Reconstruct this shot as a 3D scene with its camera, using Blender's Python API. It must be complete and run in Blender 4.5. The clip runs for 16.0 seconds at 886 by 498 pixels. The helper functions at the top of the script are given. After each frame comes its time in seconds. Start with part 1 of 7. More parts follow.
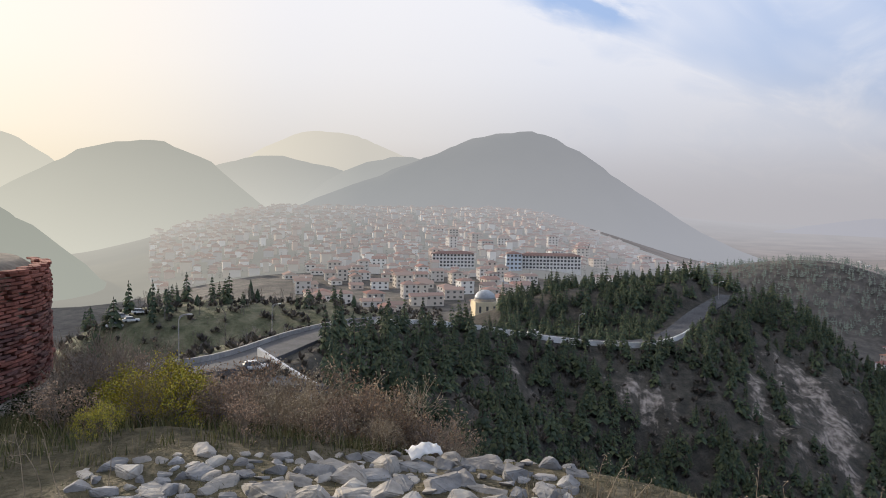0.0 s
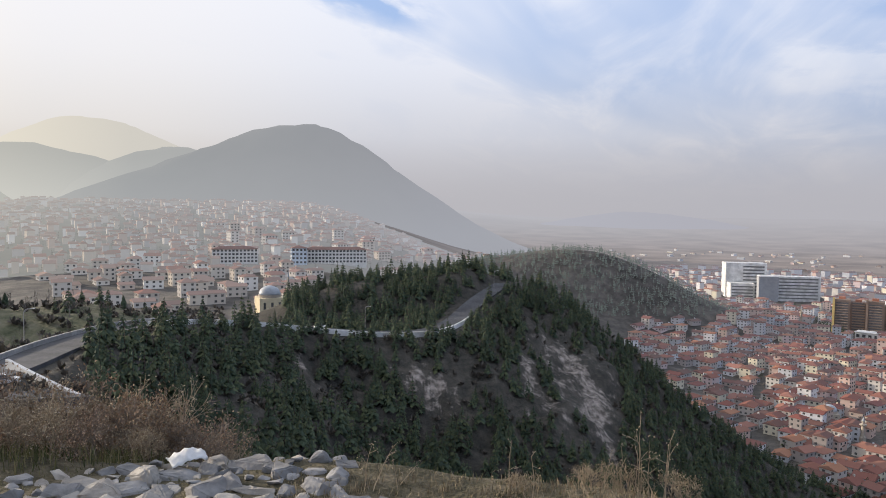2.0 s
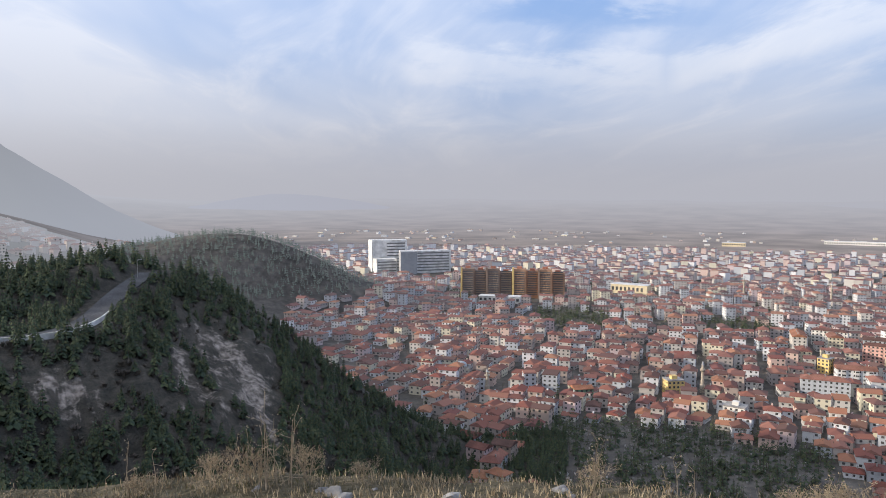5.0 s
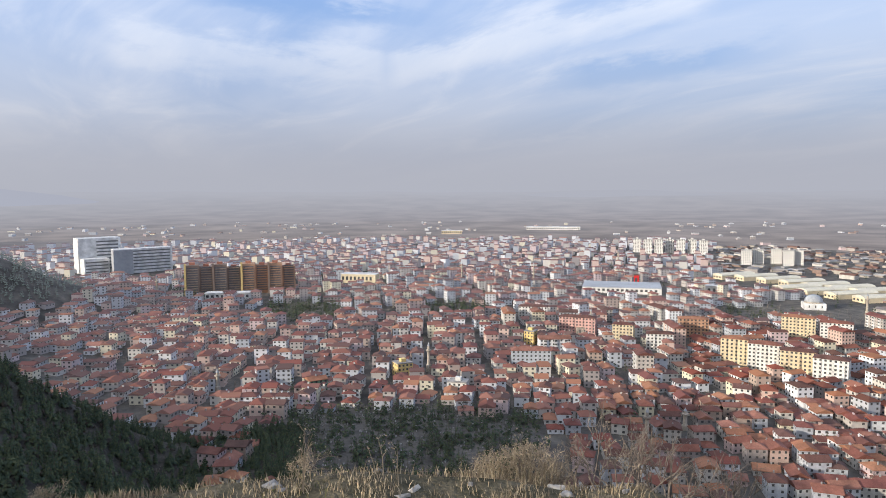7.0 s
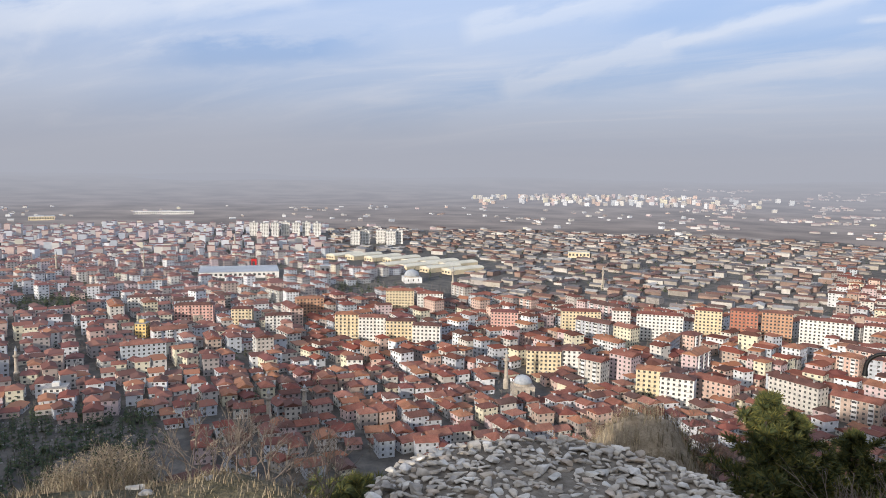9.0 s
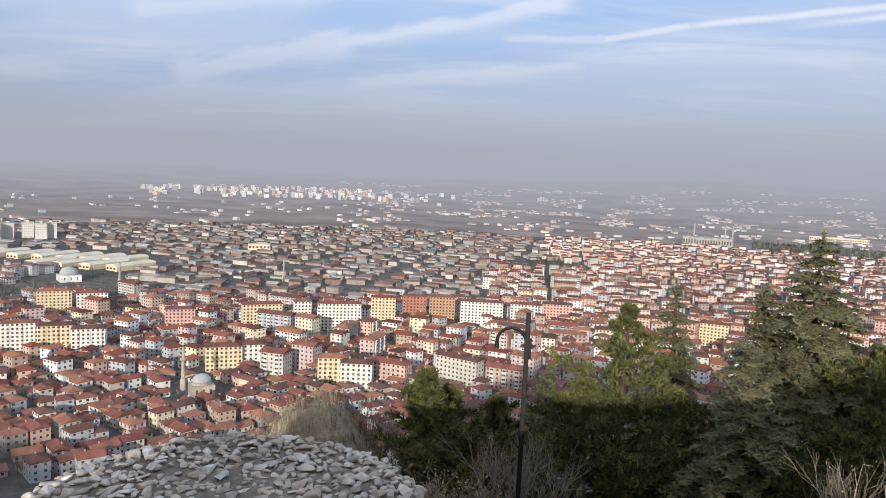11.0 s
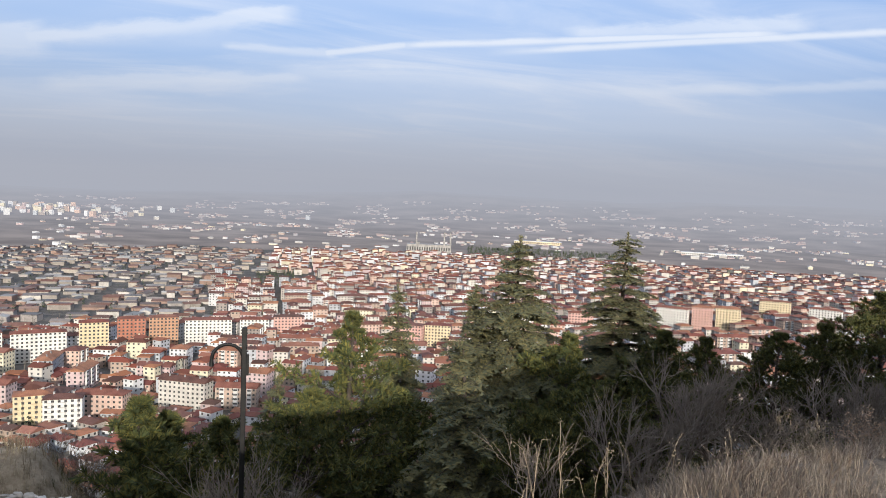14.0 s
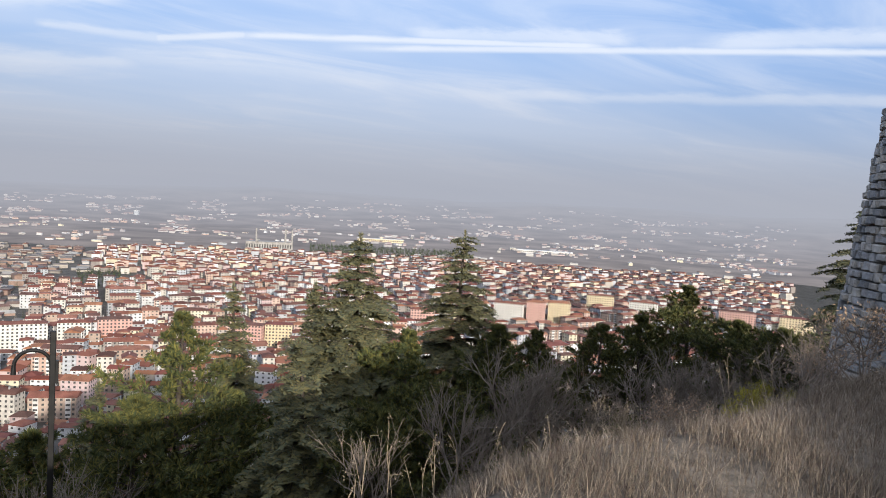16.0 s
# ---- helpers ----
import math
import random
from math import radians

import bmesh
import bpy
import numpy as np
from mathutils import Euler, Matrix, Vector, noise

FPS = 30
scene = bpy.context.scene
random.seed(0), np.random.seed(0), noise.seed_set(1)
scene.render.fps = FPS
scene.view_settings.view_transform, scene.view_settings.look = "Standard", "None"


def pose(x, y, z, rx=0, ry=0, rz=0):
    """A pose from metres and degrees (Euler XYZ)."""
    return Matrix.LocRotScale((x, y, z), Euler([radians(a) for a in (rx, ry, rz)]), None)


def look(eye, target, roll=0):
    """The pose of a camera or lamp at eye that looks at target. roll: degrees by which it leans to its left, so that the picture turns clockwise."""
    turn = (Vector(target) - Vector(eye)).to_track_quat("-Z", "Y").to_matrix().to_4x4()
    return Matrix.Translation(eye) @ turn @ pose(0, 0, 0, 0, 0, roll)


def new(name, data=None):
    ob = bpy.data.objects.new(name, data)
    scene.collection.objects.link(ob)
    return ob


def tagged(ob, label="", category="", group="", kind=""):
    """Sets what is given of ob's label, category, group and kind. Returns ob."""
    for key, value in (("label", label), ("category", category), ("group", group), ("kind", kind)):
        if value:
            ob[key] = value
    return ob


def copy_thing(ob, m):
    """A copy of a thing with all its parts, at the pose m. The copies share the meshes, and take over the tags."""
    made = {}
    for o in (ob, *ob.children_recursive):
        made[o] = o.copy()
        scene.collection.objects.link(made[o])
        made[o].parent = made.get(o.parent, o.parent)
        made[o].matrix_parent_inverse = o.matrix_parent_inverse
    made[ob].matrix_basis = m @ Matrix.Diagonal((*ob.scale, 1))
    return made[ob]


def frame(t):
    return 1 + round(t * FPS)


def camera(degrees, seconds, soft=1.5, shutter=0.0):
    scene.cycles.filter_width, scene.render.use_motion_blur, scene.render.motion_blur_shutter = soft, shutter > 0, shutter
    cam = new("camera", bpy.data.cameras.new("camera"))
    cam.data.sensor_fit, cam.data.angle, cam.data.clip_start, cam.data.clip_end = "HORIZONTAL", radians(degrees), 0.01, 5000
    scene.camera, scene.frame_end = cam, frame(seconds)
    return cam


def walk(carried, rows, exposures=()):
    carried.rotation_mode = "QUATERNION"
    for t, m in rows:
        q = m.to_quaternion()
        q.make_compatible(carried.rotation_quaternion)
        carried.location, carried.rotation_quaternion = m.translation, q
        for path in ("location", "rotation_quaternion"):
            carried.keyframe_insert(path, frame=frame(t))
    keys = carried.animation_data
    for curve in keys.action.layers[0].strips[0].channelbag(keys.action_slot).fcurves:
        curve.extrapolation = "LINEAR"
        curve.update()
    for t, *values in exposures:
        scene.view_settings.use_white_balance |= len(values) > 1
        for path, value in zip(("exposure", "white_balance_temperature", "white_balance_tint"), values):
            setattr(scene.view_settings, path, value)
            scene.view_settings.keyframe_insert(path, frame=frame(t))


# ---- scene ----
# ---- camera and its path ----
cam = camera(63.1, 16.0, soft=0.95)
PATH = [
    (0.0, -0.000, 0.400, 140.0, -2.80, -0.80, 0.04),
    (0.5, 0.022, 0.399, 140.0, -2.82, -0.95, -3.22),
    (1.0, 0.051, 0.397, 140.0, -2.82, -0.97, -7.32),
    (1.5, 0.083, 0.391, 140.0, -2.91, -0.90, -11.94),
    (2.0, 0.116, 0.383, 140.0, -3.07, -0.76, -16.87),
    (2.5, 0.149, 0.371, 140.0, -3.27, -0.65, -21.91),
    (3.0, 0.180, 0.357, 140.0, -3.50, -0.52, -26.77),
    (3.5, 0.208, 0.341, 140.0, -3.79, -0.46, -31.41),
    (4.0, 0.233, 0.325, 140.0, -4.06, -0.42, -35.70),
    (6.5, 0.343, 0.206, 140.0, -4.63, 0.39, -58.92),
    (7.0, 0.363, 0.167, 140.0, -4.95, 0.25, -65.32),
    (7.5, 0.382, 0.120, 140.0, -5.38, -0.03, -72.52),
    (8.0, 0.394, 0.068, 140.0, -5.72, -0.44, -80.20),
    (8.5, 0.400, 0.015, 140.0, -5.93, -0.67, -87.78),
    (9.0, 0.398, -0.035, 140.0, -6.07, -0.92, -95.07),
    (9.5, 0.391, -0.084, 140.0, -6.19, -1.35, -102.11),
    (10.0, 0.378, -0.130, 140.0, -6.25, -1.85, -108.97),
    (12.5, 0.302, -0.262, 140.0, -4.98, -2.62, -131.00),
    (13.0, 0.288, -0.278, 140.0, -4.69, -2.27, -133.95),
    (13.5, 0.270, -0.295, 140.0, -4.35, -2.17, -137.50),
    (14.0, 0.250, -0.312, 140.0, -4.11, -2.37, -141.36),
    (14.5, 0.230, -0.327, 140.0, -4.07, -2.46, -144.87),
    (15.0, 0.211, -0.340, 140.0, -4.10, -2.63, -148.11),
    (15.5, 0.194, -0.350, 140.0, -4.01, -3.01, -151.05),
    (16.0, 0.177, -0.359, 140.0, -3.70, -3.28, -153.75),
]
EYE_Z = 140.0
ARM = 0.4   # the camera is held this far in front of the turning viewer
EXPOSURES = [(0.0, 0.08, 6500, 10), (3.5, 0.15, 6350, 10), (7.0, 0.12, 6050, 9), (9.0, 0.0, 6000, 9), (12.5, -0.02, 5950, 8), (16.0, 0.08, 5950, 8)]
walk(cam, [(t, pose(x, y, z, 90 + p, r, w)) for t, x, y, z, p, r, w in PATH], EXPOSURES)

# ---- sky and sun ----
SUN_AZ, SUN_EL = -50.0, 14.0


def polar(az, dist):
    """East, north from a compass bearing in degrees and metres."""
    return dist * math.sin(radians(az)), dist * math.cos(radians(az))


sun_dir = Vector((*polar(SUN_AZ, math.cos(radians(SUN_EL))), math.sin(radians(SUN_EL))))


def make_world():
    world = bpy.data.worlds.new("sky")
    scene.world = world
    world.use_nodes = True
    nt = world.node_tree
    nt.nodes.clear()
    N, L = nt.nodes.new, nt.links.new

    def math_node(op, a, b=None, c=None, clamp=False):
        n = N("ShaderNodeMath")
        n.operation, n.use_clamp = op, clamp
        for i, v in enumerate((a, b, c)):
            if v is None:
                continue
            if isinstance(v, (int, float)):
                n.inputs[i].default_value = v
            else:
                L(v, n.inputs[i])
        return n.outputs[0]

    def ramp(fac, stops, interp="EASE"):
        n = N("ShaderNodeValToRGB")
        n.color_ramp.interpolation = interp
        els = n.color_ramp.elements
        while len(els) < len(stops):
            els.new(0.5)
        for e, (p, c) in zip(els, stops):
            e.position = p
            e.color = (*c, 1) if isinstance(c, tuple) else (c, c, c, 1)
        L(fac, n.inputs[0])
        return n.outputs[0]

    def mix(fac, a, b):
        n = N("ShaderNodeMix")
        n.data_type = "RGBA"
        for sock, v in ((n.inputs[0], fac), (n.inputs[6], a), (n.inputs[7], b)):
            if isinstance(v, tuple):
                sock.default_value = (*v, 1)
            elif isinstance(v, (int, float)):
                sock.default_value = v
            else:
                L(v, sock)
        return n.outputs[2]

    coord = N("ShaderNodeTexCoord").outputs["Generated"]
    sky = N("ShaderNodeTexSky")
    sky.sky_type, sky.sun_disc = "NISHITA", False
    sky.sun_elevation, sky.sun_rotation = radians(SUN_EL), radians(SUN_AZ)
    sky.air_density, sky.dust_density, sky.ozone_density = 1.0, 1.5, 2.0
    scale = N("ShaderNodeVectorMath")
    scale.operation = "SCALE"
    L(sky.outputs[0], scale.inputs[0])
    scale.inputs[3].default_value = 0.13
    sep = N("ShaderNodeSeparateXYZ")
    L(coord, sep.inputs[0])
    x, y, z = sep.outputs
    up = math_node("MAXIMUM", z, 0.0)
    # nearness to the sun, by bearing and in all
    dot = N("ShaderNodeVectorMath")
    dot.operation = "DOT_PRODUCT"
    L(coord, dot.inputs[0])
    dot.inputs[1].default_value = sun_dir
    near = dot.outputs["Value"]
    glow = ramp(near, [(0.0, 0.0), (0.45, 0.03), (0.78, 0.32), (0.95, 0.82), (1.0, 1.0)])
    # thin streaky cloud on a flat sheet high up
    den = math_node("ADD", up, 0.12)
    px, py = math_node("DIVIDE", x, den), math_node("DIVIDE", y, den)
    ca, sa = math.cos(radians(STREAK_AZ)), math.sin(radians(STREAK_AZ))
    u = math_node("ADD", math_node("MULTIPLY", px, sa), math_node("MULTIPLY", py, ca))
    v = math_node("SUBTRACT", math_node("MULTIPLY", px, ca), math_node("MULTIPLY", py, sa))
    cloud_at = N("ShaderNodeCombineXYZ")
    L(math_node("MULTIPLY", u, 0.36), cloud_at.inputs[0])
    L(math_node("MULTIPLY", v, 1.0), cloud_at.inputs[1])

    def fbm(scale_, detail, rough, dist, offset):
        off = N("ShaderNodeVectorMath")
        off.operation = "ADD"
        L(cloud_at.outputs[0], off.inputs[0])
        off.inputs[1].default_value = offset
        n = N("ShaderNodeTexNoise")
        n.inputs["Scale"].default_value, n.inputs["Detail"].default_value = scale_, detail
        n.inputs["Roughness"].default_value, n.inputs["Distortion"].default_value = rough, dist
        L(off.outputs[0], n.inputs["Vector"])
        return n.outputs[0]

    broad = ramp(fbm(0.55, 4, 0.55, 0.6, (3.1, 0.4, 0.0)), [(0.32, 0.0), (0.62, 1.0)])
    fine = ramp(fbm(1.7, 6, 0.6, 0.9, (7.7, 2.2, 1.0)), [(0.45, 0.0), (0.75, 1.0)])
    cover = math_node("ADD", math_node("MULTIPLY", broad, 0.55), math_node("MULTIPLY", fine, 0.45), clamp=True)
    veil = ramp(math_node("MULTIPLY_ADD", near, 0.5, 0.5), [(0.2, 0.0), (0.55, 0.2), (0.92, 0.8)])
    cover = math_node("ADD", cover, veil, clamp=True)
    # bands of cloud, vapour trails and blue gaps along great circles of the sky
    def band_of(az0, el0, az1, el1, width, ragged, ends=0.16):
        a, b = (Vector((*polar(az, math.cos(radians(el))), math.sin(radians(el)))) for az, el in ((az0, el0), (az1, el1)))
        mid = (a + b).normalized()
        along = (b - a).normalized()
        across = mid.cross(along).normalized()
        reach = a.angle(b) / 2
        pair = []
        for axis in (along, across):
            n = N("ShaderNodeVectorMath")
            n.operation = "DOT_PRODUCT"
            L(coord, n.inputs[0])
            n.inputs[1].default_value = axis
            pair.append(n.outputs["Value"])
        wob = N("ShaderNodeTexNoise")
        wob.inputs["Scale"].default_value, wob.inputs["Detail"].default_value, wob.inputs["Roughness"].default_value = 9.0, 6.0, 0.62
        stretch = N("ShaderNodeCombineXYZ")
        L(math_node("MULTIPLY", pair[0], 1.0), stretch.inputs[0])
        L(math_node("MULTIPLY", pair[1], 3.2), stretch.inputs[1])
        stretch.inputs[2].default_value = az0 * 0.37
        L(stretch.outputs[0], wob.inputs["Vector"])
        rag = math_node("SUBTRACT", wob.outputs[0], 0.5)
        off = math_node("ABSOLUTE", math_node("MULTIPLY_ADD", rag, ragged * 2.0, pair[1]))
        core = math_node("SUBTRACT", 1.0, math_node("DIVIDE", off, width), clamp=True)
        core = math_node("MULTIPLY", core, math_node("MULTIPLY_ADD", rag, 1.6, 0.85, clamp=True))
        end = math_node("DIVIDE", math_node("SUBTRACT", math.sin(reach), math_node("ABSOLUTE", pair[0])), ends * reach, clamp=True)
        return math_node("MULTIPLY", ramp(core, [(0.0, 0.0), (0.75, 1.0)]), end)

    trails, gaps = None, None
    for *line, strength in STREAKS:
        b = math_node("MULTIPLY", band_of(*line), strength)
        trails = b if trails is None else math_node("MAXIMUM", trails, b)
    for line in GAPS:
        b = band_of(*line, 0.6)
        gaps = b if gaps is None else math_node("MAXIMUM", gaps, b)
    cover = math_node("MULTIPLY", cover, math_node("MULTIPLY_ADD", gaps, -0.85, 1.0))
    blue = mix(0.6, scale.outputs[0], (0.31, 0.52, 0.98))
    cloud_col = mix(glow, (0.90, 0.91, 0.97), (1.10, 0.98, 0.82))
    col = mix(math_node("MULTIPLY", cover, 0.85), blue, cloud_col)
    col = mix(trails, col, (0.97, 0.97, 1.0))
    # low smoke haze over the plain
    haze_col = mix(glow, HAZE, (1.0, 0.86, 0.62))
    band = ramp(up, [(0.0, 1.0), (0.045, 0.95), (0.10, 0.62), (0.19, 0.22), (0.32, 0.0)], "B_SPLINE")
    col = mix(band, col, haze_col)
    bg = N("ShaderNodeBackground")
    L(col, bg.inputs[0])
    out = N("ShaderNodeOutputWorld")
    L(bg.outputs[0], out.inputs[0])


STREAK_AZ = 38.0
# bearing and height of both ends, half width, raggedness, strength
STREAKS = [(131.4, 10.45, 138.4, 11.6, 0.006, 0.004, 0.75), (136.6, 11.4, 166.5, 12.35, 0.0065, 0.002, 0.85), (124.0, 10.55, 133.0, 10.5, 0.008, 0.008, 0.5), (144.2, 11.2, 205.0, 9.6, 0.0065, 0.002, 0.8),
           (150.0, 12.75, 168.0, 12.9, 0.013, 0.014, 0.5), (172.0, 12.5, 200.0, 11.9, 0.015, 0.012, 0.55), (153.0, 8.4, 205.0, 7.0, 0.010, 0.008, 0.4), (128.0, 9.2, 150.0, 8.9, 0.016, 0.02, 0.28),
           (99.0, 6.2, 113.0, 9.7, 0.026, 0.03, 0.5), (110.0, 9.1, 130.0, 13.3, 0.016, 0.016, 0.6), (112.0, 6.5, 131.0, 8.8, 0.013, 0.014, 0.48), (96.0, 10.5, 112.0, 13.5, 0.022, 0.03, 0.4),
           (60.0, 8.4, 86.0, 14.0, 0.034, 0.04, 0.5), (40.0, 10.0, 62.0, 9.0, 0.04, 0.05, 0.4)]
GAPS = [(4.0, 17.6, 17.0, 13.8, 0.035, 0.04), (44.0, 14.2, 66.0, 12.6, 0.03, 0.04), (70.0, 7.0, 92.0, 9.8, 0.026, 0.03)]
HAZE = (0.43, 0.422, 0.452)
make_world()

sun_lamp = bpy.data.lights.new("sun", "SUN")
sun_lamp.energy, sun_lamp.angle, sun_lamp.color = 5.0, radians(1.0), (1.0, 0.865, 0.70)
sun = new("sun", sun_lamp)
sun.matrix_world = look(sun_dir * 100, (0, 0, 0))

# ---- materials ----
def material(name, stops, scale=1.0, rough=0.9, bump=0.3, detail=6.0, coarse=0.12, dark=0.35, source="noise", metal=0.0, bump_scale=4.0, spec=0.3):
    """A weathered surface: a colour ramp driven by fine noise (or by the piece), broad stains over it, and fine relief."""
    m = bpy.data.materials.new(name)
    m.use_nodes = True
    nt = m.node_tree
    nt.nodes.clear()
    N, L = nt.nodes.new, nt.links.new
    co = N("ShaderNodeTexCoord").outputs["Object"]
    if source != "noise":
        co = N("ShaderNodeNewGeometry").outputs["Position"]
    fine = N("ShaderNodeTexNoise")
    fine.inputs["Scale"].default_value, fine.inputs["Detail"].default_value, fine.inputs["Roughness"].default_value = scale, detail, 0.65
    L(co, fine.inputs["Vector"])
    ramp = N("ShaderNodeValToRGB")
    els = ramp.color_ramp.elements
    while len(els) < len(stops):
        els.new(0.5)
    for e, (p, c) in zip(els, stops):
        e.position, e.color = p, (*c, 1)
    if source == "noise":
        L(fine.outputs[0], ramp.inputs[0])
    elif source == "island":
        ramp.color_ramp.interpolation = "CONSTANT"
        L(N("ShaderNodeNewGeometry").outputs["Random Per Island"], ramp.inputs[0])
    else:
        ramp.color_ramp.interpolation = "CONSTANT"
        L(N("ShaderNodeObjectInfo").outputs["Random"], ramp.inputs[0])
    broad = N("ShaderNodeTexNoise")
    broad.inputs["Scale"].default_value, broad.inputs["Detail"].default_value = scale * coarse, 4.0
    L(co, broad.inputs["Vector"])
    span = N("ShaderNodeMapRange")
    span.inputs[1].default_value, span.inputs[2].default_value = 0.3, 0.7
    span.inputs[3].default_value, span.inputs[4].default_value = 1.0 - dark, 1.0 + dark * 0.5
    L(broad.outputs[0], span.inputs[0])
    mul = N("ShaderNodeVectorMath")
    mul.operation = "SCALE"
    L(ramp.outputs[0], mul.inputs[0])
    L(span.outputs[0], mul.inputs[3])
    col = mul.outputs[0]
    if source != "noise":
        grain = N("ShaderNodeMapRange")
        grain.inputs[1].default_value, grain.inputs[2].default_value = 0.25, 0.75
        grain.inputs[3].default_value, grain.inputs[4].default_value = 0.75, 1.2
        L(fine.outputs[0], grain.inputs[0])
        g = N("ShaderNodeVectorMath")
        g.operation = "SCALE"
        L(col, g.inputs[0])
        L(grain.outputs[0], g.inputs[3])
        col = g.outputs[0]
    bsdf = N("ShaderNodeBsdfPrincipled")
    L(col, bsdf.inputs["Base Color"])
    bsdf.inputs["Roughness"].default_value, bsdf.inputs["Metallic"].default_value = rough, metal
    bsdf.inputs["Specular IOR Level"].default_value = spec
    if bump > 0:
        rel = N("ShaderNodeTexNoise")
        rel.inputs["Scale"].default_value, rel.inputs["Detail"].default_value = scale * bump_scale, 5.0
        L(co, rel.inputs["Vector"])
        b = N("ShaderNodeBump")
        b.inputs["Strength"].default_value, b.inputs["Distance"].default_value = bump, 0.3 / max(scale, 0.01)
        L(rel.outputs[0], b.inputs["Height"])
        L(b.outputs[0], bsdf.inputs["Normal"])
    out = N("ShaderNodeOutputMaterial")
    L(bsdf.outputs[0], out.inputs[0])
    return m


def spread(colours):
    return [(i / len(colours), c) for i, c in enumerate(colours)]


WALLS = spread([(0.508, 0.485, 0.443), (0.620, 0.624, 0.626), (0.432, 0.396, 0.356), (0.564, 0.416, 0.346), (0.620, 0.574, 0.432), (0.423, 0.436, 0.464),
                (0.564, 0.535, 0.486), (0.414, 0.327, 0.270), (0.526, 0.416, 0.410), (0.301, 0.267, 0.248), (0.658, 0.663, 0.680), (0.432, 0.455, 0.486)])
ROOFS = spread([(0.327, 0.157, 0.091), (0.125, 0.071, 0.058), (0.289, 0.133, 0.096), (0.212, 0.081, 0.058), (0.155, 0.067, 0.052), (0.241, 0.100, 0.070), (0.212, 0.072, 0.052), (0.134, 0.065, 0.050), (0.251, 0.118, 0.082),
                (0.193, 0.083, 0.064), (0.183, 0.071, 0.059), (0.155, 0.080, 0.065), (0.231, 0.093, 0.064), (0.212, 0.095, 0.073), (0.318, 0.143, 0.082)])
M = {
    "turf": material("dry_turf", [(0.3, (0.040, 0.038, 0.020)), (0.5, (0.10, 0.085, 0.05)), (0.72, (0.20, 0.165, 0.11))], 7.0, 0.95, 0.9, coarse=0.09),
    "sward": material("dry_sward", [(0.3, (0.10, 0.08, 0.058)), (0.5, (0.18, 0.145, 0.108)), (0.72, (0.28, 0.23, 0.17))], 9.0, 0.95, 0.9, coarse=0.09),
    "scrub": material("scrub_slope", [(0.3, (0.034, 0.035, 0.028)), (0.5, (0.066, 0.060, 0.049)), (0.72, (0.115, 0.10, 0.08))], 0.35, 0.95, 0.8),
    "clay": material("eroded_clay", [(0.3, (0.10, 0.085, 0.07)), (0.5, (0.24, 0.20, 0.165)), (0.7, (0.36, 0.31, 0.26))], 0.35, 0.95, 0.9, dark=0.5),
    "earth": material("dry_earth", [(0.3, (0.17, 0.13, 0.085)), (0.5, (0.30, 0.24, 0.165)), (0.7, (0.42, 0.345, 0.25))], 5.0, 0.95, 0.8),
    "park": material("park_grass", [(0.3, (0.05, 0.06, 0.03)), (0.5, (0.12, 0.12, 0.07)), (0.7, (0.20, 0.18, 0.12))], 0.25, 0.95, 0.5),
    "city": material("city_ground", [(0.3, (0.06, 0.056, 0.05)), (0.5, (0.11, 0.10, 0.088)), (0.7, (0.18, 0.16, 0.135))], 0.08, 0.95, 0.2),
    "asphalt": material("asphalt", [(0.3, (0.055, 0.055, 0.06)), (0.7, (0.11, 0.11, 0.115))], 1.5, 0.85, 0.2),
    "white": material("white_paint", [(0.3, (0.62, 0.61, 0.59)), (0.7, (0.80, 0.79, 0.77))], 1.0, 0.6, 0.1),
    "concrete": material("concrete", [(0.3, (0.26, 0.25, 0.235)), (0.7, (0.42, 0.40, 0.38))], 0.8, 0.9, 0.2),
    "wall": material("plaster_walls", WALLS, 0.5, 0.9, 0.0, source="object", dark=0.2),
    "roof": material("clay_tiles", ROOFS, 1.2, 0.85, 0.3, source="object", dark=0.35),
    "wall_i": material("plaster_walls_far", WALLS, 0.3, 0.9, 0.0, source="island", dark=0.2),
    "roof_i": material("clay_tiles_far", ROOFS, 0.6, 0.85, 0.0, source="island", dark=0.3),
    "grey_i": material("sheet_roofs", spread([(0.20, 0.19, 0.185), (0.28, 0.27, 0.26), (0.18, 0.11, 0.09), (0.24, 0.21, 0.19), (0.15, 0.14, 0.14), (0.42, 0.40, 0.37), (0.19, 0.10, 0.075), (0.22, 0.15, 0.12), (0.16, 0.13, 0.12)]), 0.2, 0.7, 0.0, source="island"),
    "pane": material("window_panes", [(0.3, (0.05, 0.051, 0.055)), (0.7, (0.135, 0.133, 0.132))], 0.4, 0.25, 0.0, spec=0.5),
    "needle": material("pine_needles", spread([(0.060, 0.082, 0.048), (0.076, 0.098, 0.052), (0.052, 0.073, 0.048), (0.10, 0.114, 0.056)]), 0.6, 0.9, 0.0, source="island"),
    "bark": material("bark", [(0.3, (0.05, 0.04, 0.032)), (0.7, (0.13, 0.105, 0.085))], 6.0, 0.95, 0.6),
}


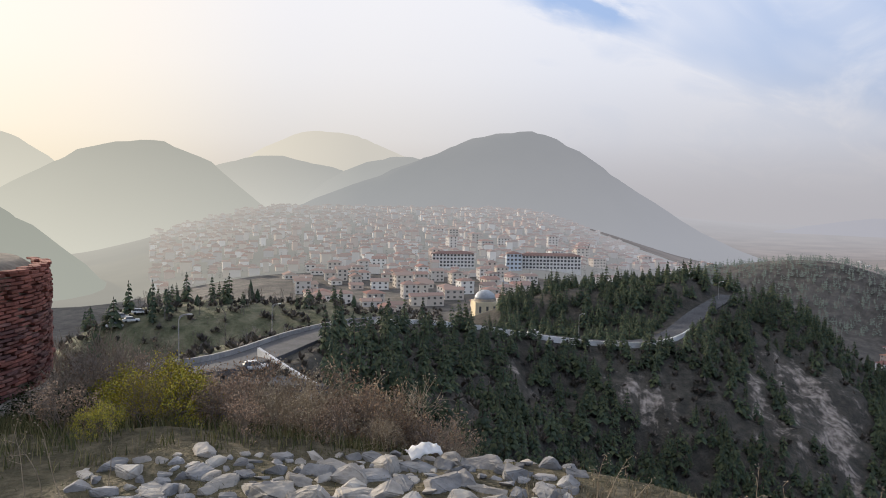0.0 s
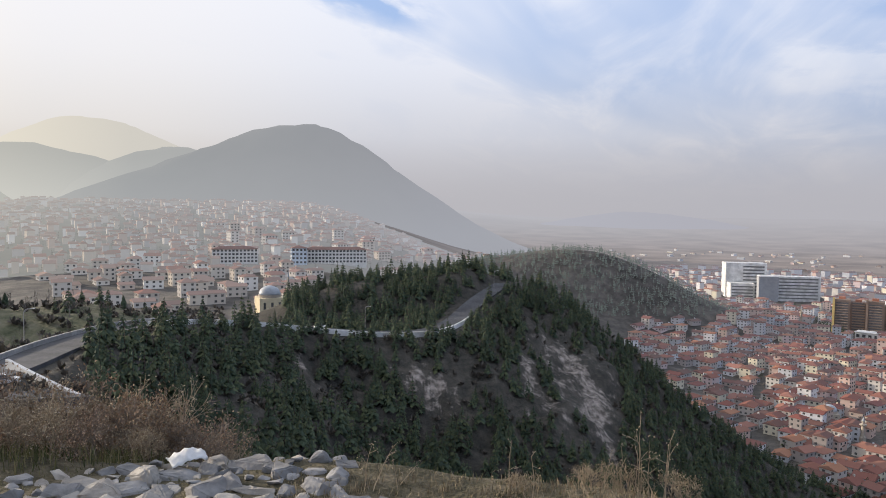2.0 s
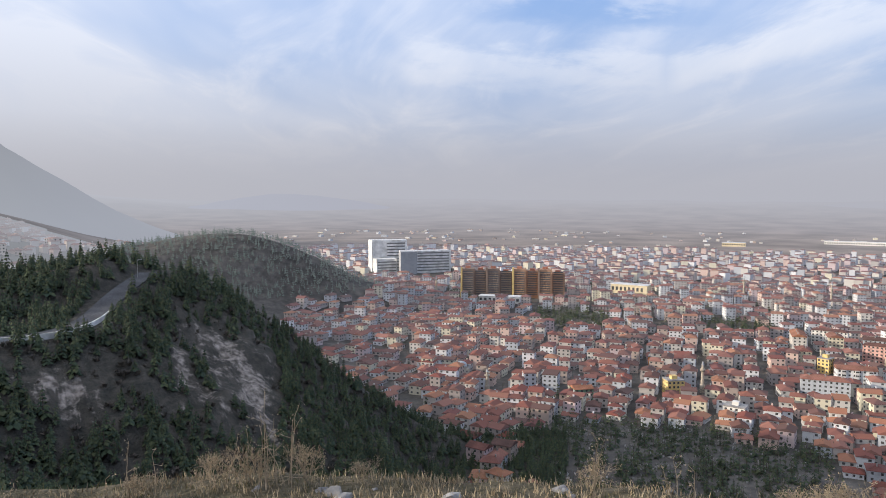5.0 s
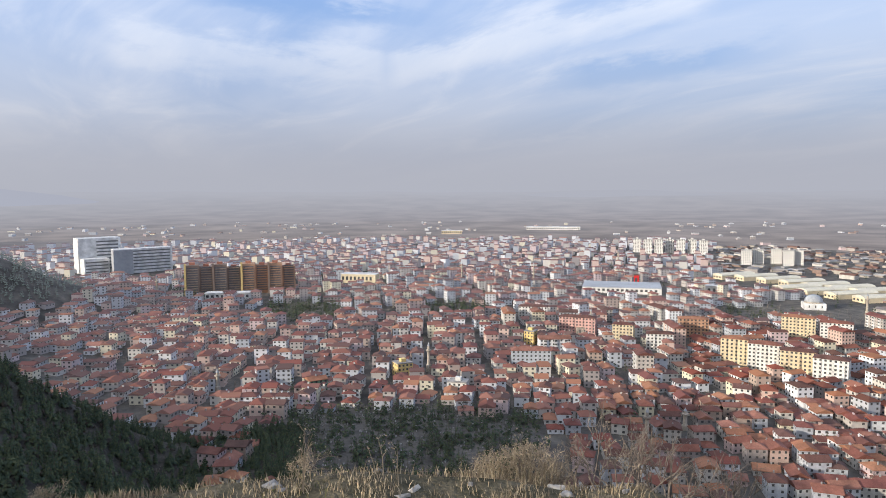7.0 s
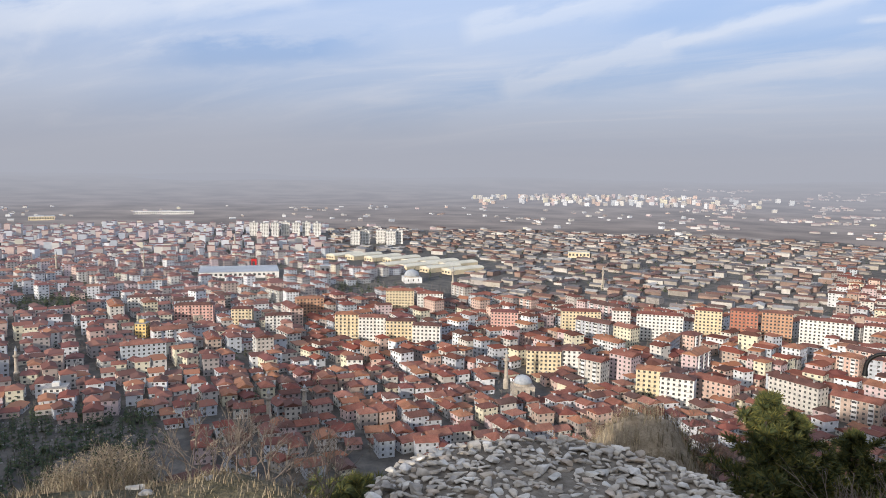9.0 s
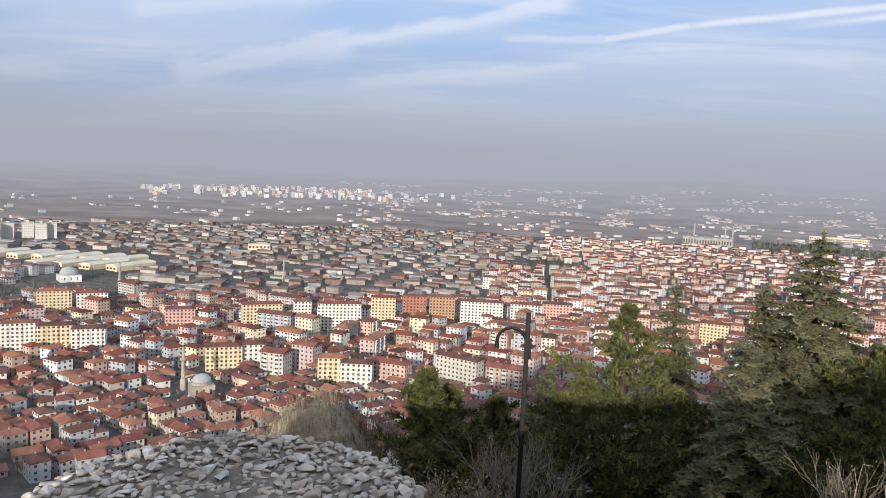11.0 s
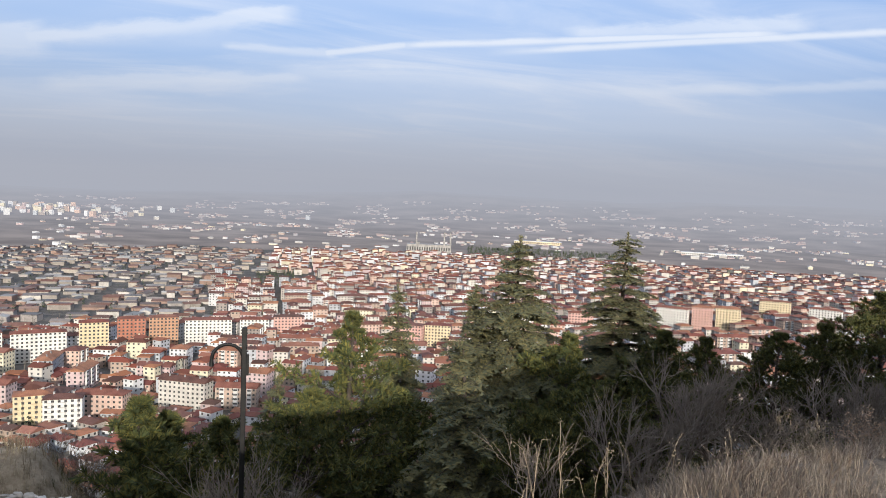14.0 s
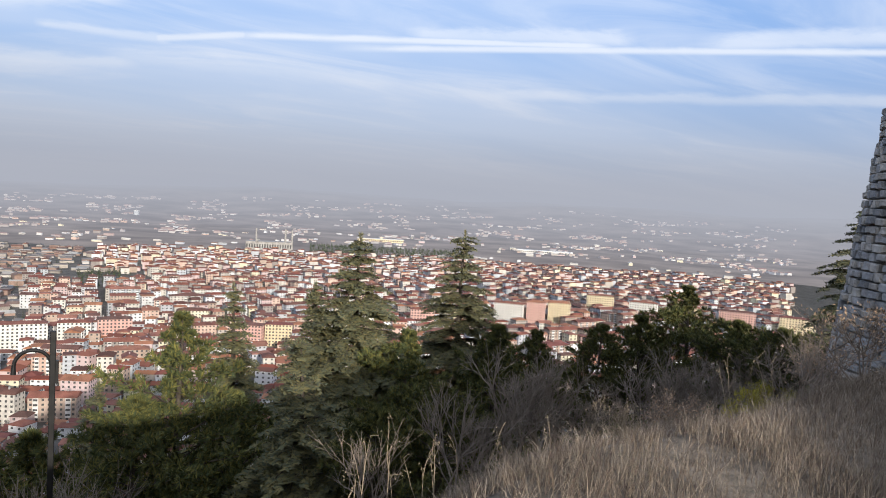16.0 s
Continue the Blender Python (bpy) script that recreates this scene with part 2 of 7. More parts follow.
def bare_patches(m, clay):
    """Lets clay show through the scrub where the mesh's attribute says that the slope is bare."""
    nt = m.node_tree
    N, L = nt.nodes.new, nt.links.new
    bsdf = next(n for n in nt.nodes if n.type == "BSDF_PRINCIPLED")
    old = bsdf.inputs["Base Color"].links[0].from_socket
    att = N("ShaderNodeAttribute")
    att.attribute_name = "bare"
    pos = N("ShaderNodeTexCoord").outputs["Object"]
    tex = N("ShaderNodeTexNoise")
    tex.inputs["Scale"].default_value, tex.inputs["Detail"].default_value, tex.inputs["Roughness"].default_value = 0.16, 7.0, 0.7
    L(pos, tex.inputs["Vector"])
    add = N("ShaderNodeMath")
    add.operation = "MULTIPLY_ADD"
    L(tex.outputs[0], add.inputs[0])
    add.inputs[1].default_value = 2.4
    L(att.outputs["Fac"], add.inputs[2])
    edge = N("ShaderNodeMapRange")
    edge.interpolation_type = "SMOOTHSTEP"
    edge.inputs[1].default_value, edge.inputs[2].default_value = 1.65, 2.05
    L(add.outputs[0], edge.inputs[0])
    ramp = N("ShaderNodeValToRGB")
    for e, (p, c) in zip(ramp.color_ramp.elements, clay):
        e.position, e.color = p, (*c, 1)
    t2 = N("ShaderNodeTexNoise")
    t2.inputs["Scale"].default_value, t2.inputs["Detail"].default_value = 0.5, 6.0
    L(pos, t2.inputs["Vector"])
    L(t2.outputs[0], ramp.inputs[0])
    mix = N("ShaderNodeMix")
    mix.data_type = "RGBA"
    L(edge.outputs[0], mix.inputs[0])
    L(old, mix.inputs[6])
    L(ramp.outputs[0], mix.inputs[7])
    L(mix.outputs[2], bsdf.inputs["Base Color"])


bare_patches(M["scrub"], [(0.35, (0.10, 0.085, 0.07)), (0.68, (0.42, 0.36, 0.31))])

# ---- ground ----
def smooth(a, b, v):
    t = np.clip((v - a) / (b - a), 0.0, 1.0)
    return t * t * (3 - 2 * t)


def soft_max(a, b, k):
    h = np.clip(0.5 + 0.5 * (a - b) / k, 0, 1)
    return b + (a - b) * h + k * h * (1 - h)


def waves(x, y, size, seed=0.0):
    """Cheap smooth unevenness, about -1 to 1."""
    s = 2 * math.pi / size
    return (np.sin(x * s + 1.3 * np.sin(y * s * 0.7 + seed) + seed) + np.sin(y * s * 1.1 + 1.7 * np.sin(x * s * 0.6 + 2 * seed))
            + 0.5 * np.sin((x + y) * s * 1.9 + seed * 3) + 0.5 * np.sin((x - y) * s * 2.3 + seed * 5)) / 3.0


DULL = ((0.05, 0.055, 0.045), (0.11, 0.105, 0.085))
# the crest of the spur across the ravine: bearing, distance, height
SPUR = [(-23.4, 96, 119.3), (-19.2, 106, 117.1), (-15.5, 118, 115.6), (-11.2, 150, 113.9), (-6.4, 190, 111.0), (-2.4, 215, 107.8), (3.5, 236, 102.8), (9.8, 243, 98.2),
        (15.4, 250, 96.6), (17.6, 258, 97.2), (18.2, 275, 98.7), (19.8, 300, 103.4), (21.7, 325, 107.2),
        (23.6, 338, 107.0), (25.7, 346, 102.0), (27.6, 352, 91.5), (31.2, 360, 75), (34.4, 368, 56), (38, 376, 37), (41, 382, 20), (44.5, 386, 7), (47.4, 380, -1)]
# the pine-clad knoll behind the bend
KNOLL = [(6.2, 302, 102.5), (9.6, 312, 109.0), (12.5, 318, 109.5), (15.2, 322, 110.6), (18.3, 324, 113.6), (20.2, 326, 114.0)]
ROAD = SPUR[:13]
KNOLL_XYZ = np.array([(*polar(a, r), z) for a, r, z in KNOLL])
SPUR_XYZ = np.array([(*polar(a, r), z) for a, r, z in SPUR])


def near_line(x, y, pts):
    """Distance to a polyline, the height there, and the side."""
    best = np.full(np.shape(x), 1e9)
    high = np.zeros(np.shape(x))
    side = np.zeros(np.shape(x))
    for (ax, ay, az_), (bx, by, bz) in zip(pts[:-1], pts[1:]):
        dx, dy = bx - ax, by - ay
        t = np.clip(((x - ax) * dx + (y - ay) * dy) / (dx * dx + dy * dy), 0, 1)
        d = np.hypot(x - ax - t * dx, y - ay - t * dy)
        s = np.sign((x - ax) * dy - (y - ay) * dx)
        m = d < best
        best, high, side = np.where(m, d, best), np.where(m, az_ + t * (bz - az_), high), np.where(m, s, side)
    return best, high, side


HILL_AZ = [-180, -175, -165, -150, -100, -60, -32, -12, 2, 40, 80, 90, 122, 140, 147, 157, 164, 170, 176, 180]
HILL_K = [0.27, 0.22, 0.08, 0.05, 0.05, 0.12, 0.23, 0.27, 0.52, 0.56, 0.56, 0.60, 0.56, 0.46, 0.46, 0.42, 0.38, 0.34, 0.30, 0.27]
HILL_R = [7.0, 8.9, 13, 9, 9, 8, 6, 5.2, 4.6, 4.1, 3.8, 3.1, 3.0, 3.0, 3.1, 3.8, 4.65, 5.3, 5.9, 7.0]


def height(x, y):
    x, y = np.asarray(x, float), np.asarray(y, float)
    r, az = np.hypot(x, y), np.degrees(np.arctan2(x, y))
    # the castle hill
    r_far, r = r, np.maximum(0, r - ARM)
    k, r0 = np.interp(az, HILL_AZ, HILL_K), np.interp(az, HILL_AZ, HILL_R)
    hill = 138.4 - k * np.maximum(0, r - r0) + 0.05 * waves(x, y, 2.3, 1) * smooth(1, 4, r) + 1.2 * waves(x, y, 34, 2) * smooth(15, 80, r)
    hill = np.where(r > 120, hill - 0.25 * np.maximum(0, r - 120) * smooth(0.5, 0.2, k), hill)
    r = r_far
    mx, my = polar(110.8, 15.9)
    hill = hill + 3.7 * np.exp(-(((x - mx) ** 2 + (y - my) ** 2) / 2.0 ** 2) ** 1.15) * (1 + 0.06 * waves(x, y, 1.3, 2))
    # town plain, and the shelf that the far quarter stands on
    shelf = (62 + 22 * smooth(-28, -12, az)) * (1 - smooth(6, np.where(r > 950, 26, 40), az)) * smooth(-140, -100, az) * smooth(200, 330, r)
    shelf = shelf + np.clip((r - 620) * 0.085, 0, 60) * (1 - smooth(4, 22, az)) * smooth(-30, -12, az)
    plain = 1.5 * waves(x, y, 260, 3) * smooth(300, 600, r) + 30 * smooth(2500, 4900, r) * (1 + 0.5 * waves(x, y, 2100, 4)) + 84 * smooth(3500, 5300, r)
    # the ground swells towards the low hills across the plain
    plain = plain + 62 * smooth(2500, 4700, r) * smooth(112, 150, az % 360) * (1 - smooth(205, 230, az % 360)) * (1 + 0.25 * waves(x, y, 1500, 2))
    rise_x, rise_y = polar(109, 3350)
    plain = plain + 22 * np.exp(-(((x - rise_x) / 500) ** 2 + ((y - rise_y) / 600) ** 2))
    wx, wy = polar(29.5, 900)
    plain = plain + 72 * np.exp(-((((x - wx) * 0.83 - (y - wy) * 0.55) / 150) ** 2 + (((x - wx) * 0.55 + (y - wy) * 0.83) / 66) ** 2))
    base = shelf + plain
    # the spur
    d, zc, side = near_line(x, y, SPUR_XYZ)
    gully = 3.0 * waves(x, y, 31, 5) + 1.5 * waves(x, y, 13, 6)
    slope_near, slope_far = 0.62, 0.30
    spur = zc - 0.3 - np.where(side > 0, slope_near, slope_far) * np.maximum(0, d - 7) + gully * smooth(8, 30, d)
    dk, zk, _ = near_line(x, y, KNOLL_XYZ)
    knoll = zk - 0.04 * dk - 0.0105 * np.minimum(dk, 60) ** 2 - np.maximum(0, dk - 60) + 1.2 * waves(x, y, 40, 3)
    spur = np.where(side < 0, spur + (np.maximum(knoll, spur) - spur) * smooth(4, 15, d), spur)
    px, py = polar(-15, 212)
    spur = np.maximum(spur, -60 + 173.5 * np.exp(-((((x - px) / 95) ** 2) ** 2 + (((y - py) / 52) ** 2) ** 2)) + 0.8 * waves(x, y, 26, 3))
    out = soft_max(hill, base, 8.0 * smooth(60, 200, r) + 0.01)
    return soft_max(out, spur, 5.0 * smooth(60, 160, r) + 0.01)


def bareness(x, y):
    """How bare the ravine side of the spur is, 0 to 1: long streaks of eroded clay down the slope."""
    r, az = np.hypot(x, y), np.degrees(np.arctan2(x, y))
    d, zc, side = near_line(x, y, SPUR_XYZ)
    s = az - 0.17 * d
    streak = 0.5 + 0.25 * (np.sin(s * 4.1) + 0.8 * np.sin(s * 9.3 + 1.0)) + 0.15 * waves(x, y, 17, 9)

    def patch(mid, wide, d0, d1, run=0.17):
        return np.exp(-((az - run * d - mid) / wide) ** 4) * smooth(d0 - 6, d0 + 6, d) * (1 - smooth(d1 - 14, d1 + 10, d))

    bare = np.maximum(patch(11.6, 2.3, 15, 40), patch(2.0, 1.0, 14, 34) * 0.8)
    # a bare gully edge runs slantwise down to the right of it
    gx = (az - 23.2) / 7.6
    rim = np.exp(-((d - (27 + 32 * np.clip(gx, 0, 1.1))) / 11) ** 2) * smooth(-0.12, 0.1, gx) * (1 - smooth(0.95, 1.15, gx))
    fan = smooth(22.6, 24.0, az) * (1 - smooth(29.5, 31.5, az)) * smooth(28, 40, d) * (1 - smooth(56, 76, d)) * 0.3
    bare = np.maximum(bare, np.maximum(rim * 0.8, fan))
    foot = (az > 38) * (az < 54) * smooth(375, 392, r) * (1 - smooth(405, 432, r)) * 0.4
    return np.clip(np.maximum(bare * (0.2 + 1.0 * streak) * (side > 0), foot * (0.7 + 0.3 * waves(x, y, 30, 4))), 0, 1)


def zone(x, y):
    """Which ground material lies at x, y."""
    r, az = np.hypot(x, y), np.degrees(np.arctan2(x, y))
    d, zc, side = near_line(x, y, SPUR_XYZ)
    z = np.full(np.shape(x), 1)
    z = np.where(r < 22, 0, z)
    z = np.where((r < 14) & ((az > 154) | (az < -160)), 7, z)
    mx, my = polar(110.8, 15.9)
    z = np.where(np.hypot(x - mx, y - my) < 2.3, 2, z)
    z = np.where((az > -34) & (az < -2) & (side < 0) & (d > 4) & (r < 330) & (r > 110), 3, z)
    z = np.where((r > 600) & (r < 1080) & (az > 18) & (az < 46) & (height(x, y) > 12), 1, z)
    flat = height(x, y) < 10
    z = np.where((r > np.where(az < 54, 415, 300)) & (az > 40) & flat, 4, z)
    z = np.where((r > 360) & (az < 40) & (z != 3) & ((side < 0) & (d > 60)), 4, z)
    z = np.where((r > 640) & (az < 19) & (az > -60), 6, z)
    edge = 1760 + 120 * waves(x, y, 700, 8)
    z = np.where((r > edge), 5, z)
    return z


def hazy(name, lit, clear_r, lost_r, least, most, tint=(1, 1, 1), foot=1.12, palette=None, mist=0.0):
    """Haze painted as emission: a dull surface gives way to haze-coloured glow further out."""
    m = bpy.data.materials.new(name)
    m.use_nodes = True
    nt = m.node_tree
    nt.nodes.clear()
    N, L = nt.nodes.new, nt.links.new
    pos = N("ShaderNodeNewGeometry").outputs["Position"]
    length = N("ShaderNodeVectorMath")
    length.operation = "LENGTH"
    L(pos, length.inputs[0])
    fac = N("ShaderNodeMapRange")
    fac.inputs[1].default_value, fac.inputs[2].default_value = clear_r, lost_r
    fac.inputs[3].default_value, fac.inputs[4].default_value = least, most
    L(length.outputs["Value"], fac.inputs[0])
    unit = N("ShaderNodeVectorMath")
    unit.operation = "NORMALIZE"
    L(pos, unit.inputs[0])
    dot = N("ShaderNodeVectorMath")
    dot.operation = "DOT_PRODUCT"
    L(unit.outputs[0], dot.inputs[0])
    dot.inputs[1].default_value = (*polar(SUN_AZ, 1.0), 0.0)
    # the painted haze is warmer and brighter towards the sun's bearing
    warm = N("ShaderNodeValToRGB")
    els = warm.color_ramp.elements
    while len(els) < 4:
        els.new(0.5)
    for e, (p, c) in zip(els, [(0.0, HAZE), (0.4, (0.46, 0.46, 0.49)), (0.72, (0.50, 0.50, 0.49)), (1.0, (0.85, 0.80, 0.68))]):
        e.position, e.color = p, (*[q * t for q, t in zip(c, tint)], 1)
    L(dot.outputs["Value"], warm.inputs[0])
    noise_ = N("ShaderNodeTexNoise")
    noise_.inputs["Scale"].default_value, noise_.inputs["Detail"].default_value = 0.006, 8.0
    L(pos, noise_.inputs["Vector"])
    ramp = N("ShaderNodeValToRGB")
    ramp.color_ramp.elements[0].position, ramp.color_ramp.elements[0].color = 0.35, (*lit[0], 1)
    ramp.color_ramp.elements[1].position, ramp.color_ramp.elements[1].color = 0.65, (*lit[1], 1)
    L(noise_.outputs[0], ramp.inputs[0])
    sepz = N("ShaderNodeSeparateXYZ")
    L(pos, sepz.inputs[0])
    # the haze glow is also made brighter low down
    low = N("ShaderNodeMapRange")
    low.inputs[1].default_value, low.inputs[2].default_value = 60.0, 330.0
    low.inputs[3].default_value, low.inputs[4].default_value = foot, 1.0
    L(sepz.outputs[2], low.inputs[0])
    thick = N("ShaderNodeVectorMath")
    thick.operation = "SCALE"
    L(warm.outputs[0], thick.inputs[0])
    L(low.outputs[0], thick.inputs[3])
    if palette:
        els = ramp.color_ramp.elements
        while len(els) < len(palette):
            els.new(0.5)
        ramp.color_ramp.interpolation = "CONSTANT"
        for e, (p, c) in zip(els, palette):
            e.position, e.color = p, (*c, 1)
        L(N("ShaderNodeNewGeometry").outputs["Random Per Island"], ramp.inputs[0])
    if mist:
        # mist is painted on as extra glow towards the foot of the hills
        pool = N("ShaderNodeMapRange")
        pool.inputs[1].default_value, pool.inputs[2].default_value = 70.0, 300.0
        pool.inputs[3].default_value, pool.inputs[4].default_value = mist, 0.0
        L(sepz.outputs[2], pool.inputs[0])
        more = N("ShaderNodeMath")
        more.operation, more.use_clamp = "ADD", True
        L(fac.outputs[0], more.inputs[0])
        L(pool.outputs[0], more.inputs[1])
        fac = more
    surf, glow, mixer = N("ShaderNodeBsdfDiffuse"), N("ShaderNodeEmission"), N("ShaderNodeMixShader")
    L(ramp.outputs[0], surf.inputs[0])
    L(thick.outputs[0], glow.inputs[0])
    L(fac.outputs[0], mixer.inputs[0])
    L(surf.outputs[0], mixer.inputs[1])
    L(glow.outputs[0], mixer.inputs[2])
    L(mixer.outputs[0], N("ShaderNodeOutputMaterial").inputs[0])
    return m


# far ground with haze glow mixed into its own material
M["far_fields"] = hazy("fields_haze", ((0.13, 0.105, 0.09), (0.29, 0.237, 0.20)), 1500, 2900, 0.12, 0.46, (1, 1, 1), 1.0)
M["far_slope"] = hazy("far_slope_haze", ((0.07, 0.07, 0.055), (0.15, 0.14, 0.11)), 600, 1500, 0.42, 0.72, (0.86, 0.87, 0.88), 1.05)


def mesh_from(name, verts, faces, mats, index=None, flat=False):
    me = bpy.data.meshes.new(name)
    me.from_pydata([tuple(v) for v in verts] if not isinstance(verts, np.ndarray) else verts.tolist(), [], faces)
    for m in mats:
        me.materials.append(m)
    if index is not None:
        me.polygons.foreach_set("material_index", np.asarray(index, dtype=np.int32))
    me.polygons.foreach_set("use_smooth", np.full(len(me.polygons), not flat))
    me.update()
    return me


def make_ground():
    rings = np.concatenate([[0.4], np.geomspace(1.0, 2900, 270)])
    ang = np.radians(np.concatenate([np.arange(-36, 52, 0.22), np.arange(52, 190, 0.4), np.arange(190, 324, 2.0)]))
    na = len(ang)
    R, A = np.meshgrid(rings, ang, indexing="ij")
    X, Y = R * np.sin(A), R * np.cos(A)
    Zs = height(X, Y)
    verts = np.stack([X, Y, Zs], -1).reshape(-1, 3)
    i, j = np.meshgrid(np.arange(len(rings) - 1), np.arange(na), indexing="ij")
    j2 = (j + 1) % na
    f = np.stack([i * na + j, i * na + j2, (i + 1) * na + j2, (i + 1) * na + j], -1).reshape(-1, 4)[:, ::-1]
    cx, cy = verts[f, 0].mean(1), verts[f, 1].mean(1)
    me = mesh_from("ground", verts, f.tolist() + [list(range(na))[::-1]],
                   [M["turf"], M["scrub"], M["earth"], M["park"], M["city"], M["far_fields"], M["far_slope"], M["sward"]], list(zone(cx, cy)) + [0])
    att = me.attributes.new("bare", "FLOAT", "POINT")
    att.data.foreach_set("value", bareness(verts[:, 0], verts[:, 1]).astype(np.float32))
    return tagged(new("ground", me), "dry grassy hillside falling to a town on a brown plain", "ground", kind="structure")


make_ground()


# ---- far plain and hills ----
def make_far_plain():
    na, rings = 360, np.geomspace(2880, 4950, 40)
    ang = np.linspace(0, 2 * math.pi, na, endpoint=False)
    R, A = np.meshgrid(rings, ang, indexing="ij")
    X, Y = R * np.sin(A), R * np.cos(A)
    Zs = height(X, Y) - 0.3 * (R < 2895)
    i, j = np.meshgrid(np.arange(len(rings) - 1), np.arange(na), indexing="ij")
    j2 = (j + 1) % na
    f = np.stack([i * na + j, (i + 1) * na + j, (i + 1) * na + j2, i * na + j2], -1).reshape(-1, 4)
    # the plain fades by haze emission painted into its material
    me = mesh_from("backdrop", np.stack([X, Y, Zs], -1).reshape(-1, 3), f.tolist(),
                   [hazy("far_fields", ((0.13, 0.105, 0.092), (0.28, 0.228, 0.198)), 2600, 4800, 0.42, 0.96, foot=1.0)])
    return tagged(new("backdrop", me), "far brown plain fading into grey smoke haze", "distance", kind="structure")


def far_hill(az, dist, top, wide, deep, lift, mat, seed, skew=0.0, label=""):
    """A rounded far hill, as a mesh of its own standing on the plain."""
    nu, nv = 90, 40
    ax = np.array(polar(az + 90, 1.0))
    dv = np.array(polar(az, 1.0))
    U, Vv = np.meshgrid(np.linspace(-2.6, 2.6, nu), np.linspace(-2.2, 2.2, nv), indexing="ij")
    us = np.where(U > 0, U * (1 - skew), U * (1 + skew))
    shape = np.exp(-(np.abs(us) ** 1.9 + np.abs(Vv) ** 2.2)) * (1 + 0.05 * waves(U, Vv, 1.1, seed) + 0.02 * waves(U, Vv, 0.3, seed))
    c = np.array(polar(az, dist))
    X, Y = c[0] + U * wide * ax[0] + Vv * deep * dv[0], c[1] + U * wide * ax[1] + Vv * deep * dv[1]
    Zs = lift - 110 + (top - lift + 110) * shape
    i, j = np.meshgrid(np.arange(nu - 1), np.arange(nv - 1), indexing="ij")
    f = np.stack([i * nv + j, (i + 1) * nv + j, (i + 1) * nv + j + 1, i * nv + j + 1], -1).reshape(-1, 4)
    me = mesh_from("backdrop_hill", np.stack([X, Y, Zs], -1).reshape(-1, 3), f.tolist(), [mat])
    return tagged(new("backdrop_hill", me), label, "hill", kind="structure")


make_far_plain()
# the hills' haze and mist are emission in their own materials
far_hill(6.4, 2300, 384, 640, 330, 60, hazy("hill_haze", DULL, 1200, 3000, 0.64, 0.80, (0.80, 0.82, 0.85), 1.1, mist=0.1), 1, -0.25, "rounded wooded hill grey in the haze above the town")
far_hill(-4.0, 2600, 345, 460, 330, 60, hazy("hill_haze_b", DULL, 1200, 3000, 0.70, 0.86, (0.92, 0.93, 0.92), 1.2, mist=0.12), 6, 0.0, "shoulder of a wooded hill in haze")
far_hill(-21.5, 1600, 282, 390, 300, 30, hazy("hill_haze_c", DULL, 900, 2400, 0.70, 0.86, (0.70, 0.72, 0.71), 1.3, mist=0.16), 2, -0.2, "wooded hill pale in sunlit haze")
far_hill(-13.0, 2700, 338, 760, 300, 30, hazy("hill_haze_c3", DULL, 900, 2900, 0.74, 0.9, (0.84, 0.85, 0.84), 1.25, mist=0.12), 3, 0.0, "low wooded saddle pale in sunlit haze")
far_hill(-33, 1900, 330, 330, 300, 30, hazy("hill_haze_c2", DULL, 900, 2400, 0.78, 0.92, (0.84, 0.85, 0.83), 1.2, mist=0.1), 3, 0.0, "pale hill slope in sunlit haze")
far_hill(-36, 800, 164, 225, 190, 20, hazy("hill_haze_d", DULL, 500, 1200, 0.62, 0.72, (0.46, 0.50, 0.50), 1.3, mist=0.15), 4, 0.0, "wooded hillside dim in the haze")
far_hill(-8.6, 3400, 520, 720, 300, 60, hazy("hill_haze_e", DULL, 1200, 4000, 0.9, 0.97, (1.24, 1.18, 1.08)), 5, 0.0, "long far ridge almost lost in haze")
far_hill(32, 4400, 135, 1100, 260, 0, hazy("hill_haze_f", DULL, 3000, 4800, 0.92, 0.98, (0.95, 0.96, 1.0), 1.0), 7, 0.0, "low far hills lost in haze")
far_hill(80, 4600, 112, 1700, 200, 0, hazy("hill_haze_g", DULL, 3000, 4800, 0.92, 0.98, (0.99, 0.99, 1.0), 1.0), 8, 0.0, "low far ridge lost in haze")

# ---- town: rows of houses joined where they cannot be counted ----
rng = np.random.default_rng(7)


def quad_faces(base, idx):
    return (base[:, None, None] + np.array(idx)[None]).reshape(-1, len(idx[0]))


